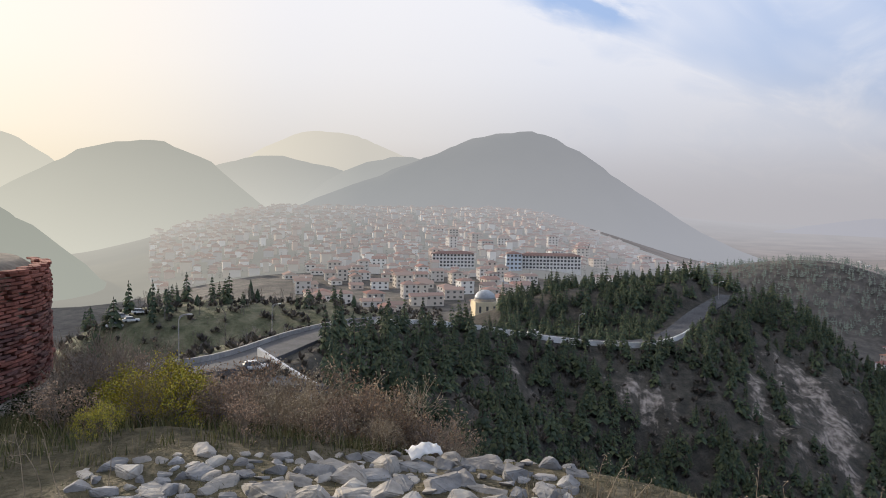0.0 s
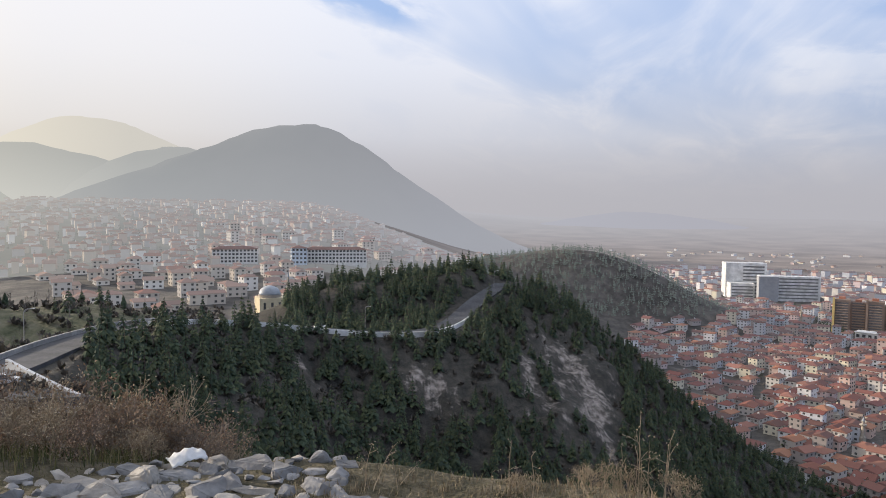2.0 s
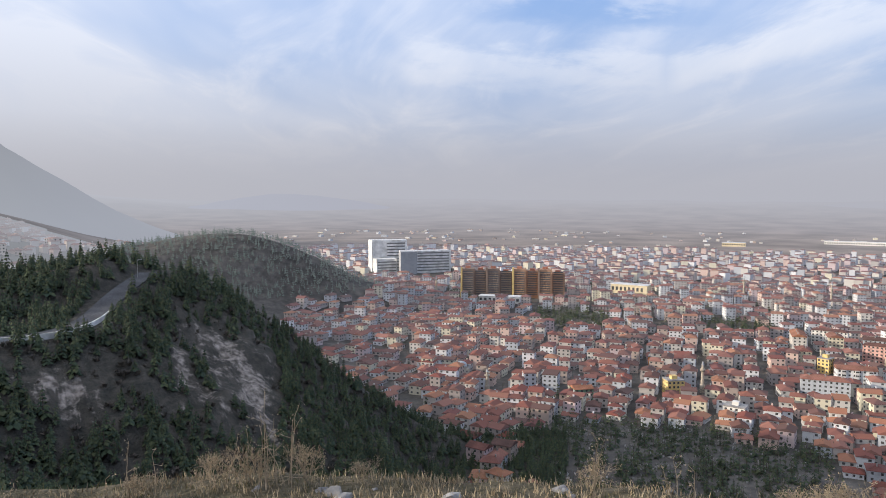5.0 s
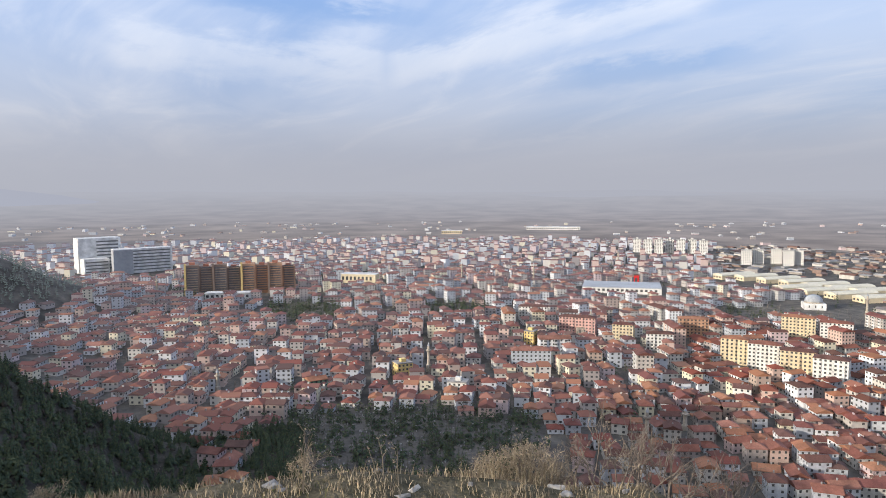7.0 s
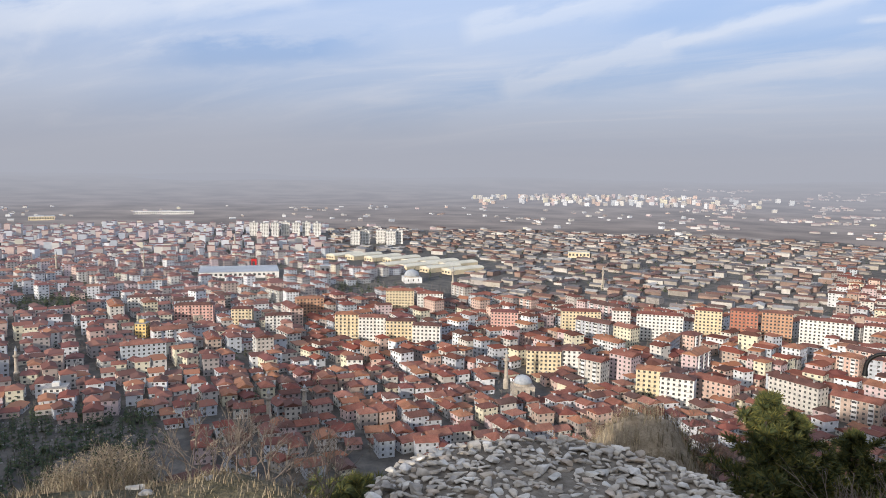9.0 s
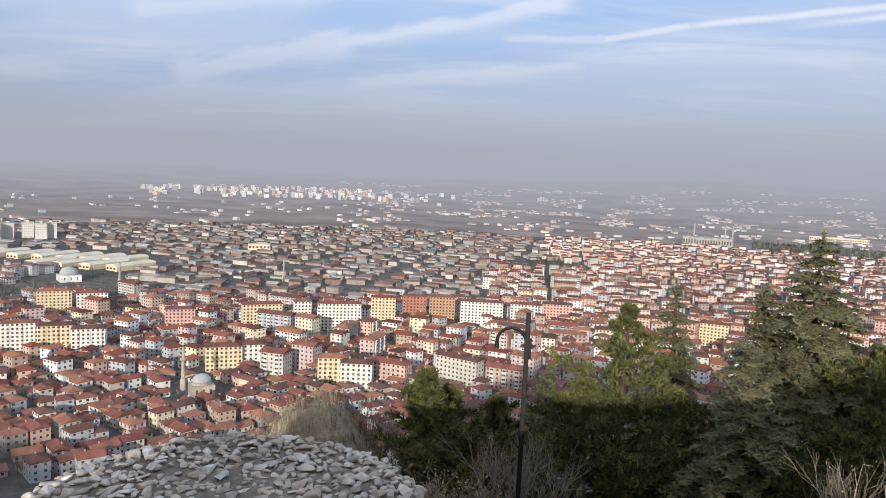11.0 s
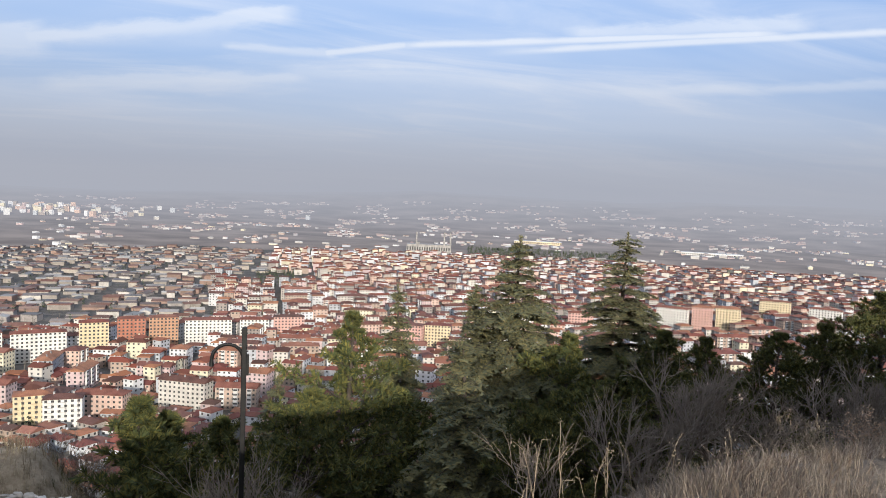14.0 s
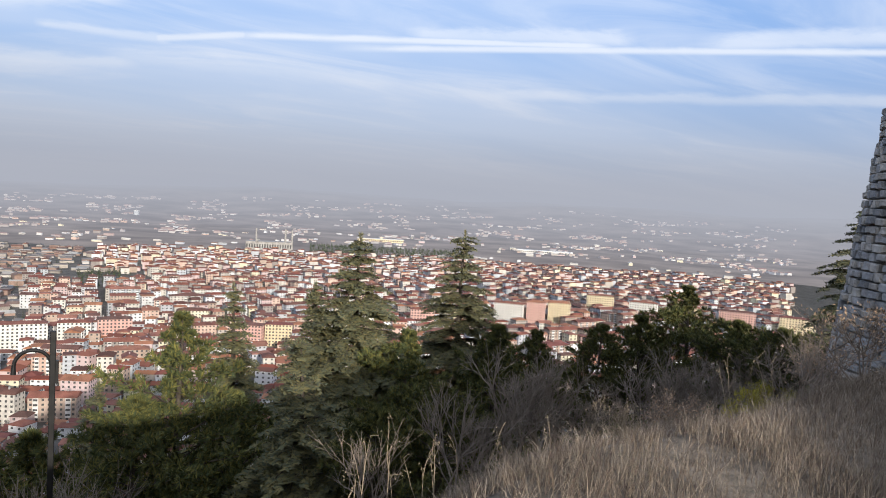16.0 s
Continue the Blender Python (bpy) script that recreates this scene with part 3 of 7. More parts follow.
def many_houses(name, label, x, y, w, d, h, rot, rise, kind, mats, floor_h=3.0, windows=True, category="houses", sink=2.0):
    """Many small houses in one mesh: walls, hipped or gabled roofs with eaves, rows of window panes. kind: 0 hip, 1 gable, 2 flat."""
    n = len(x)
    z = height(x, y)
    c, s = np.cos(rot), np.sin(rot)
    chunks_v, chunks_f, chunks_m, count = [], [], [], 0

    def add(local, faces, mat, sel=None):
        nonlocal count
        ids = np.arange(n) if sel is None else np.nonzero(sel)[0]
        if len(ids) == 0:
            return
        loc = local[ids]
        k = loc.shape[1]
        gx = x[ids, None] + loc[..., 0] * c[ids, None] - loc[..., 1] * s[ids, None]
        gy = y[ids, None] + loc[..., 0] * s[ids, None] + loc[..., 1] * c[ids, None]
        gz = z[ids, None] + loc[..., 2]
        chunks_v.append(np.stack([gx, gy, gz], -1).reshape(-1, 3))
        start = count + np.arange(len(ids)) * k
        for f in faces:
            chunks_f.extend((start[:, None] + np.array(f)[None]).tolist())
            chunks_m.append(np.full(len(ids), mat))
        count += len(ids) * k

    def pts(*rows):
        return np.stack([np.stack([np.broadcast_to(v, (n,)) for v in r], -1) for r in rows], 1)

    a, b = w / 2, d / 2
    add(pts((-a, -b, -sink), (a, -b, -sink), (a, b, -sink), (-a, b, -sink), (-a, -b, h), (a, -b, h), (a, b, h), (-a, b, h)),
        [(0, 1, 5, 4), (1, 2, 6, 5), (2, 3, 7, 6), (3, 0, 4, 7), (4, 5, 6, 7)], 0)
    e = 0.5
    for kk, inset in ((0, np.minimum(a, b)), (1, 0 * a)):
        sel = kind == kk
        add(pts((-a - e, -b - e, h), (a + e, -b - e, h), (a + e, b + e, h), (-a - e, b + e, h), (-a - e + inset, 0, h + rise), (a + e - inset, 0, h + rise),
                (-a - e, -b - e, h - .25), (a + e, -b - e, h - .25), (a + e, b + e, h - .25), (-a - e, b + e, h - .25)),
            [(0, 1, 5, 4), (2, 3, 4, 5), (1, 2, 5), (3, 0, 4), (6, 7, 1, 0), (7, 8, 2, 1), (8, 9, 3, 2), (9, 6, 0, 3), (9, 8, 7, 6)], 1, sel)
    sel = kind == 2
    p = 0.25
    add(pts((-a - p, -b - p, h - .3), (a + p, -b - p, h - .3), (a + p, b + p, h - .3), (-a - p, b + p, h - .3), (-a - p, -b - p, h + .5), (a + p, -b - p, h + .5), (a + p, b + p, h + .5), (-a - p, b + p, h + .5)),
        [(0, 1, 5, 4), (1, 2, 6, 5), (2, 3, 7, 6), (3, 0, 4, 7), (4, 5, 6, 7)], 1, sel)
    # chimneys
    q = 0.45
    ox = a * 0.4
    add(pts((ox - q, -q, h), (ox + q, -q, h), (ox + q, q, h), (ox - q, q, h), (ox - q, -q, h + rise + .9), (ox + q, -q, h + rise + .9), (ox + q, q, h + rise + .9), (ox - q, q, h + rise + .9)),
        [(0, 1, 5, 4), (1, 2, 6, 5), (2, 3, 7, 6), (3, 0, 4, 7), (4, 5, 6, 7)], 0, (kind < 2) & (rng.random(n) < 0.6))
    if windows:
        floors = np.maximum(1, (h / floor_h).astype(int))
        for face in range(4):
            length = w if face % 2 == 0 else d
            half = b if face % 2 == 0 else a
            cols = np.maximum(1, (length / 3.4).astype(int))
            for fl in range(int(floors.max())):
                for cc in range(int(cols.max())):
                    m = (fl < floors) & (cc < cols) & (rng.random(n) < 0.93)
                    if not m.any():
                        continue
                    u = ((cc + 0.5) / cols - 0.5) * length
                    z0 = fl * (h / floors) + 0.95
                    ww, hh = 0.75, 1.35
                    o = half + 0.06
                    corners = [(-ww, 0), (ww, 0), (ww, hh), (-ww, hh)]
                    rows = []
                    for du, dz in corners:
                        if face == 0:
                            rows.append((u + du, -o, z0 + dz))
                        elif face == 1:
                            rows.append((o, u + du, z0 + dz))
                        elif face == 2:
                            rows.append((-u - du, o, z0 + dz))
                        else:
                            rows.append((-o, -u - du, z0 + dz))
                    add(pts(*rows), [(0, 1, 2, 3)], 2, m)
    me = mesh_from(name, np.concatenate(chunks_v), chunks_f, mats, np.concatenate(chunks_m), flat=True)
    return tagged(new(name, me), label, category, kind="stuff")


def on_grid(az0, az1, r0, r1, step_u, step_v, turn, jitter=0.25, clump=None, keep=1.0, street_u=0, street_v=0, street=9.0):
    """Plots on a turned grid inside a sector; every few plots leave a street."""
    c, s = math.cos(radians(turn)), math.sin(radians(turn))
    n_u, n_v = int(2 * r1 / step_u), int(2 * r1 / step_v)
    iu, iv = np.meshgrid(np.arange(-n_u, n_u), np.arange(-n_v, n_v))
    iu, iv = iu.ravel(), iv.ravel()
    u = iu * step_u + (np.floor(iu / street_u) * street if street_u else 0)
    v = iv * step_v + (np.floor(iv / street_v) * street if street_v else 0)
    u = u + rng.uniform(-jitter, jitter, len(u)) * step_u
    v = v + rng.uniform(-jitter, jitter, len(v)) * step_v
    x, y = u * c - v * s, u * s + v * c
    r, az = np.hypot(x, y), np.degrees(np.arctan2(x, y))
    m = (az > az0) & (az < az1) & (r > r0) & (r < r1) & (rng.random(len(x)) < keep)
    if clump is not None:
        m &= waves(x, y, 520, 6) + 0.5 * waves(x, y, 170, 2) > clump
    return x[m], y[m]


CLEAR = []   # bearing, distance, radius kept free of houses


def free(x, y):
    m = np.ones(len(x), bool)
    for a, r, rad in CLEAR:
        px, py = polar(a, r)
        m &= np.hypot(x - px, y - py) > rad
    return m


def quarter(name, label, az0, az1, r0, r1, su, sv, turn, w, d, floors, kinds, mats, keep=0.95, windows=True, **k):
    x, y = on_grid(az0, az1, r0, r1, su, sv, turn, keep=keep, **k)
    m = free(x, y)
    x, y = x[m], y[m]
    n = len(x)
    fl = rng.choice(floors, n)
    return many_houses(name, label, x, y, rng.uniform(*w, n), rng.uniform(*d, n), fl * 3.0 + rng.uniform(0, .6, n),
                       np.full(n, radians(turn)) + rng.normal(0, 0.12, n) + rng.integers(0, 2, n) * math.pi / 2 * (rng.random(n) < .5), rng.uniform(1.2, 2.4, n), rng.choice(kinds, n), mats, windows=windows)


CLEAR += [(41.5, 1310, 90), (49, 975, 75), (47, 990, 50), (52, 975, 50), (48.7, 935, 40), (58.8, 1060, 45), (45.5, 555, 14), (101.5, 450, 22), (80, 990, 75), (54, 820, 60), (66, 815, 48),
          (89, 1120, 85), (92, 1100, 85), (95.5, 1090, 85), (92.7, 919, 50), (89, 840, 50), (43.5, 925, 14), (64.1, 540, 10), (81.4, 399, 8), (84.2, 427, 7), (82.8, 1560, 90), (89.8, 1400, 70),
          (57, 400, 48), (62, 395, 55), (67, 385, 52), (56, 360, 40), (61, 350, 40), (66, 350, 40), (71, 350, 30), (140.4, 1800, 70), (128.5, 1160, 80), (0.8, 690, 34), (8, 690, 52), (3.4, 395, 30), (21, 760, 120), (26, 900, 95), (30, 910, 95), (34, 910, 80)]
BLOCKS = ((87.6, 607, 20, 6, "CREAM", "cream", 3), (89.7, 596, 24, 6, "PALE", "white", 3), (91.9, 580, 24, 6, "CREAM", "cream", 3), (94.0, 563, 22, 6, "PALE", "white", 3),
          (91.8, 730, 28, 6, "CREAM", "cream", 4), (94.2, 727, 26, 5, "PALE", "white", 3), (106.2, 645, 34, 6, "CREAM", "cream", 4), (109.3, 642, 15, 7, "PALE", "white", 2),
          (112.2, 634, 38, 7, "PALE", "white", 4), (115.7, 655, 22, 8, "CREAM", "cream", 3), (118.2, 668, 22, 8, "BRICKY", "brick-red", 3), (120.4, 674, 24, 8, "TAN", "tan", 3), (123.6, 678, 40, 7, "PALE", "white", 4),
          (127.0, 690, 26, 6, "PALE", "white", 3), (129.6, 700, 28, 6, "ROSE", "rose", 3), (139.2, 672, 24, 6, "ROSE", "rose", 3), (141.4, 676, 24, 6, "CREAM", "cream", 3),
          (113.8, 458, 20, 5, "PALE", "white", 3), (111.9, 470, 20, 5, "CREAM", "cream", 3), (103.4, 506, 24, 5, "CREAM", "cream", 3), (105.6, 510, 14, 5, "PALE", "white", 2), (100.2, 640, 24, 5, "ROSE", "rose", 3),
          (76.0, 690, 34, 5, "ROSE", "rose", 4), (79.5, 660, 18, 5, "CREAM", "cream", 2), (82.2, 640, 22, 4, "PALE", "white", 2), (84.6, 700, 26, 5, "TAN", "tan", 3), (72.5, 760, 30, 4, "PALE", "white", 3),
          (159.5, 855, 34, 8, "PALE", "white", 4), (161.6, 860, 22, 9, "ROSE", "rose", 2), (163.4, 868, 26, 9, "CREAM", "cream", 3), (166.5, 1000, 36, 8, "CREAM", "cream", 4), (169.8, 990, 36, 7, "PALE", "white", 4), (172.8, 985, 40, 7, "CREAM", "cream", 4), (176.5, 990, 44, 7, "ROSE", "rose", 4), (180.5, 980, 40, 7, "CREAM", "cream", 4),
          (144.8, 720, 26, 6, "CREAM", "cream", 3), (148.6, 760, 26, 6, "PALE", "white", 3), (152.6, 790, 26, 7, "ROSE", "rose", 3), (156.0, 820, 26, 7, "CREAM", "cream", 3))
CLEAR += [(a, r, w * .5 + 7) for a, r, w, *_ in BLOCKS]


def block_places():
    """Plots of the longer blocks of flats, set in rows along the streets of the middle town."""
    places = []
    for az0, az1, r0, r1, turn, keep in ((70, 100, 500, 800, 26, .55), (100, 128, 455, 730, 40, .62), (128, 182, 560, 980, 50, .5)):
        for x, y in zip(*on_grid(az0, az1, r0, r1, 37, 27, turn, jitter=0.16, keep=keep)):
            if free(np.array([x]), np.array([y]))[0] and all(math.hypot(x - p[0], y - p[1]) > 24 for p in places):
                places.append((x, y, turn))
    rng.shuffle(places)
    places = places[:150]
    CLEAR.extend((math.degrees(math.atan2(x, y)), math.hypot(x, y), 14.5) for x, y, _ in places)
    return places


BLOCK_PLACES = block_places()
FAR = [M["wall_i"], M["roof_i"], M["pane"]]
# roof tiles greyed and paled in base colour to stand for haze
M["roof_h"] = material("haze_paled_tiles", spread([(0.26, 0.15, 0.12), (0.30, 0.19, 0.16), (0.22, 0.14, 0.12), (0.34, 0.24, 0.20), (0.28, 0.13, 0.09)]), 0.6, 0.9, 0.0, source="island", dark=0.15)
M["wall_s"] = material("sooty_plaster", spread([(0.30, 0.27, 0.24), (0.40, 0.36, 0.31), (0.24, 0.17, 0.14), (0.52, 0.49, 0.45), (0.30, 0.21, 0.17), (0.34, 0.31, 0.29)]), 0.3, 0.9, 0.0, source="island", dark=0.2)
SHED = [M["wall_s"], M["grey_i"], M["pane"]]
FAR_WALLS = spread([(0.44, 0.40, 0.36), (0.54, 0.50, 0.46), (0.36, 0.31, 0.27), (0.70, 0.68, 0.64), (0.44, 0.32, 0.26), (0.38, 0.36, 0.35), (0.50, 0.43, 0.35)])
FAR_ROOFS = spread([(0.22, 0.11, 0.08), (0.26, 0.14, 0.11), (0.19, 0.10, 0.08), (0.30, 0.18, 0.14), (0.25, 0.10, 0.07)])
# walls and roofs with haze painted in as emission, stronger with distance
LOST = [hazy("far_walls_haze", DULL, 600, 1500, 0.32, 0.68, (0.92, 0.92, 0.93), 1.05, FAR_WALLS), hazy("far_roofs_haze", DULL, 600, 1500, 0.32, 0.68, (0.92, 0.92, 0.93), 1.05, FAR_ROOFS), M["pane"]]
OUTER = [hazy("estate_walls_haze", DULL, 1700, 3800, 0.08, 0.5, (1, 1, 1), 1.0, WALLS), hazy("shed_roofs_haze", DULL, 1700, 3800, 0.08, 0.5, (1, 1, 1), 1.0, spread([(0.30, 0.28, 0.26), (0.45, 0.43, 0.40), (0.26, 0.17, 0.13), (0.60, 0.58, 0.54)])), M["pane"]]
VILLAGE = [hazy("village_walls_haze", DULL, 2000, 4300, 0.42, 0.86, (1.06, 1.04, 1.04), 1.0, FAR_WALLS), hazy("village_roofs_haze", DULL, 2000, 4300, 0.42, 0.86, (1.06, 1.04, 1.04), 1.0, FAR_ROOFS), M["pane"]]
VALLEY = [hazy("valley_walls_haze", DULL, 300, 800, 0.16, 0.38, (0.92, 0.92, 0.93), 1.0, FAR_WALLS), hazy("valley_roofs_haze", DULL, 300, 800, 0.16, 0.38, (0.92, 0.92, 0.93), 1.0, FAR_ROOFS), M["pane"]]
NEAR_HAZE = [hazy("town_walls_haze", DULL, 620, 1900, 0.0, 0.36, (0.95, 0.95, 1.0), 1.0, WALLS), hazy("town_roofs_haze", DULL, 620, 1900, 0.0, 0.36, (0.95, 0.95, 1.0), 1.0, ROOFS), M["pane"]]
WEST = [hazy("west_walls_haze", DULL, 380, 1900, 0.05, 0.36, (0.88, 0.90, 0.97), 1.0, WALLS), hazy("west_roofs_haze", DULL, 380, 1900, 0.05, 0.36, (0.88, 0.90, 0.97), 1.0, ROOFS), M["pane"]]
MID = [M["wall_i"], M["roof_h"], M["pane"]]
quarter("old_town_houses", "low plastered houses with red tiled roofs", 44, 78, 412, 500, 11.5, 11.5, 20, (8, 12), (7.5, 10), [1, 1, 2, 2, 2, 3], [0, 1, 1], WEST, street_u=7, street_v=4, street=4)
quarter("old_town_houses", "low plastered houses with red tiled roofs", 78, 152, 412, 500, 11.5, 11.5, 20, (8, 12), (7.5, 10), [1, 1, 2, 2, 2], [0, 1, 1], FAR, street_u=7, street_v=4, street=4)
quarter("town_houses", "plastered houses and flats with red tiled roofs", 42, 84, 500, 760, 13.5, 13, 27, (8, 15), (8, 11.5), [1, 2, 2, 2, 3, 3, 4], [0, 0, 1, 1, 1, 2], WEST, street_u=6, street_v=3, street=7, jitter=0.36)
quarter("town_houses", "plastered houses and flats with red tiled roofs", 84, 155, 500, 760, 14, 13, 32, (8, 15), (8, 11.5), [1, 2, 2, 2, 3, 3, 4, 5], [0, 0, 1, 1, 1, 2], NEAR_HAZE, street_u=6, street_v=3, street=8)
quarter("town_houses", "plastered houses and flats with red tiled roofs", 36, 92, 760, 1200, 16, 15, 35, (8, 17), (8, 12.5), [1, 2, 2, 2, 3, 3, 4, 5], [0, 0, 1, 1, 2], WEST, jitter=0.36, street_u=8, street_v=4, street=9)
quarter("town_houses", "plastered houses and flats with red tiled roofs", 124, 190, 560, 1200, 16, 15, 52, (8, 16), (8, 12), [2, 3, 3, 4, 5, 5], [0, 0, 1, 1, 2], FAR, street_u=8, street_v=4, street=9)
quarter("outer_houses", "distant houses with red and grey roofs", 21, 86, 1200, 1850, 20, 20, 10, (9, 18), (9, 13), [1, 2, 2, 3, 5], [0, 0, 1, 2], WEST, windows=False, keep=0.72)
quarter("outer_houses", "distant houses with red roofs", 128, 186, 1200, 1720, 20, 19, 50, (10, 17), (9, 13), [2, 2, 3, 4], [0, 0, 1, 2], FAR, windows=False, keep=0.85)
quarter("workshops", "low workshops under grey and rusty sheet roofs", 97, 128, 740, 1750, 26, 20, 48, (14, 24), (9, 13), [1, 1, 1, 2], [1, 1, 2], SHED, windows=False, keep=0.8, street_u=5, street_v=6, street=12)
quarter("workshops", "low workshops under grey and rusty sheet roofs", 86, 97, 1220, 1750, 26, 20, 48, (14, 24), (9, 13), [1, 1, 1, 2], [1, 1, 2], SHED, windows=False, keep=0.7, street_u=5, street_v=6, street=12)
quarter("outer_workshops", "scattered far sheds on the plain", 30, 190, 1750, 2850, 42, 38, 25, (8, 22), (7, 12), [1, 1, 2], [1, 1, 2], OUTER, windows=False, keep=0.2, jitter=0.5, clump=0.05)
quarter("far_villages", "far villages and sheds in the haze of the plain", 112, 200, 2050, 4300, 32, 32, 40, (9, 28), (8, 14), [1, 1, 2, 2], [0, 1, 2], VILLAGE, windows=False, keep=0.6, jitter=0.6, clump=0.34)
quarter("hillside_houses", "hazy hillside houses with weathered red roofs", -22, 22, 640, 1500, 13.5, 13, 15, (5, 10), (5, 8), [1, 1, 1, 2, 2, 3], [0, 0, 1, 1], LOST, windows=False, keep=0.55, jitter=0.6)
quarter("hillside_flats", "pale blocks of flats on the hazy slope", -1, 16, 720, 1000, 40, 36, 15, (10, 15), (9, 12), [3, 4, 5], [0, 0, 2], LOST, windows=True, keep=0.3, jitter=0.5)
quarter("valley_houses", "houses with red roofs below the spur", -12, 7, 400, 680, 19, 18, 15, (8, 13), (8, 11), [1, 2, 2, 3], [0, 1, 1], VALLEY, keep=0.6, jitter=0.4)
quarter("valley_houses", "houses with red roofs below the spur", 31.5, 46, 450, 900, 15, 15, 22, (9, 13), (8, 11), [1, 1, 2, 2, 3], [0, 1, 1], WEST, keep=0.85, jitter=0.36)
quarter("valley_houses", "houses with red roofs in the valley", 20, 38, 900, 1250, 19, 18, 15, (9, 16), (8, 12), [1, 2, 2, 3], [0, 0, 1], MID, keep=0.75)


def far_blocks():
    """The housing estate on the rise across the plain."""
    n = 190
    az, r = rng.normal(110, 4.6, n), rng.uniform(2950, 3600, n)
    az = np.where(rng.random(n) < 0.25, rng.uniform(97.5, 106, n), az)
    x, y = r * np.sin(np.radians(az)), r * np.cos(np.radians(az))
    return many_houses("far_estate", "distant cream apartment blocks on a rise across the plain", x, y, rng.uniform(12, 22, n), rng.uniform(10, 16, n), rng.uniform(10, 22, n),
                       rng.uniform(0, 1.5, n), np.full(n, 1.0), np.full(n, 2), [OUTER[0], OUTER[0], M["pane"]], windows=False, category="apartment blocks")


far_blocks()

# ---- far woods ----
def conifer_proto(seed, tall=8.0, wide=2.2, tiers=7, per=9):
    """A rough far conifer: trunk and many drooping clumps, as verts and faces."""
    rg = np.random.default_rng(seed)
    v, f = [], []
    for i in range(5):
        a = 2 * math.pi * i / 5
        v += [(0.16 * math.cos(a), 0.16 * math.sin(a), 0), (0.03 * math.cos(a), 0.03 * math.sin(a), tall * .95)]
    for i in range(5):
        j = (i + 1) % 5
        f.append((2 * i, 2 * j, 2 * j + 1, 2 * i + 1))
    nb = len(f)
    for t in range(tiers):
        q = t / (tiers - 1)
        z = tall * (0.14 + 0.83 * q)
        rad = wide * (1 - q) ** 0.6 * rg.uniform(0.75, 1.1) + 0.12
        for i in range(max(4, int(per * (1 - 0.5 * q)))):
            a = rg.uniform(0, 2 * math.pi)
            rr = rad * rg.uniform(0.55, 1.0)
            dz = rg.uniform(-.12, .12) * tall / tiers * 2
            ca, sa, wd = math.cos(a), math.sin(a), rr * rg.uniform(.2, .34) + .08
            b = len(v)
            v += [(0.1 * ca, 0.1 * sa, z + dz + .25), (ca * rr * .6 - sa * wd, sa * rr * .6 + ca * wd, z + dz - .05), (ca * rr, sa * rr, z + dz - rr * .28), (ca * rr * .6 + sa * wd, sa * rr * .6 - ca * wd, z + dz - .05), (ca * rr * .55, sa * rr * .55, z + dz + .35)]
            f += [(b, b + 1, b + 4), (b + 1, b + 2, b + 4), (b + 2, b + 3, b + 4), (b + 3, b, b + 4)]
    return np.array(v), f, nb


PROTOS = [conifer_proto(s, t_, w_, 8, 11) for s, t_, w_ in ((1, 7.5, 2.5), (2, 7.0, 2.8), (3, 8.5, 2.2), (4, 6.5, 3.0), (5, 8.0, 2.6))]


FAR_PROTOS = [conifer_proto(s, t_, w_, 4, 6) for s, t_, w_ in ((11, 7.5, 2.8), (12, 7.0, 3.1), (13, 8.5, 2.5))]


def wood(name, label, x, y, size, category="trees", mats=None, protos=None):
    protos = protos or PROTOS
    n = len(x)
    z = height(x, y)
    V, F, I, count = [], [], [], 0
    pick = rng.integers(0, len(protos), n)
    for k, (pv, pf, nb) in enumerate(protos):
        for i in np.nonzero(pick == k)[0]:
            a, sc = rng.uniform(0, 6.28), size[i]
            c, s = math.cos(a) * sc, math.sin(a) * sc
            w = np.stack([pv[:, 0] * c - pv[:, 1] * s + x[i], pv[:, 0] * s + pv[:, 1] * c + y[i], pv[:, 2] * sc * rng.uniform(.85, 1.2) + z[i] - .2], -1)
            V.append(w)
            F.extend([tuple(q + count for q in face) for face in pf])
            I.extend([0] * nb + [1] * (len(pf) - nb))
            count += len(pv)
    me = mesh_from(name, np.concatenate(V), F, mats or [M["bark"], M["needle"]], I, flat=True)
    return tagged(new(name, me), label, category, kind="stuff")


def scatter(az0, az1, r0, r1, step, test):
    n = int((az1 - az0) / 57.3 * (r1 * r1 - r0 * r0) / 2 / step ** 2)
    az, r = rng.uniform(az0, az1, n), np.sqrt(rng.uniform(r0 ** 2, r1 ** 2, n))
    x, y = r * np.sin(np.radians(az)), r * np.cos(np.radians(az))
    m = test(x, y, az, r)
    return x[m], y[m]


def on_spur(x, y, az, r):
    d, zc, side = near_line(x, y, SPUR_XYZ)
    knoll = (side < 0) & (d > 8) & (d < 100) & (az > 4.5)
    face = (side > 0) & (d > 5) & (d < 170) & (bareness(x, y) < 0.3) & (az > np.where(r < 165, -9.3, -13)) & ((waves(x, y, 60, 3) > -0.5) | (az > 24) | (d > 60) & (rng.random(len(x)) < .5))
    return knoll | face


x_, y_ = scatter(-14, 54, 90, 430, 3.55, on_spur)
wood("spur_pine_wood", "dark green pine wood covering the steep spur", x_, y_, rng.uniform(0.55, 1.1, len(x_)))

x_, y_ = scatter(18, 46, 700, 1100, 5.2, lambda x, y, az, r: height(x, y) > 26)
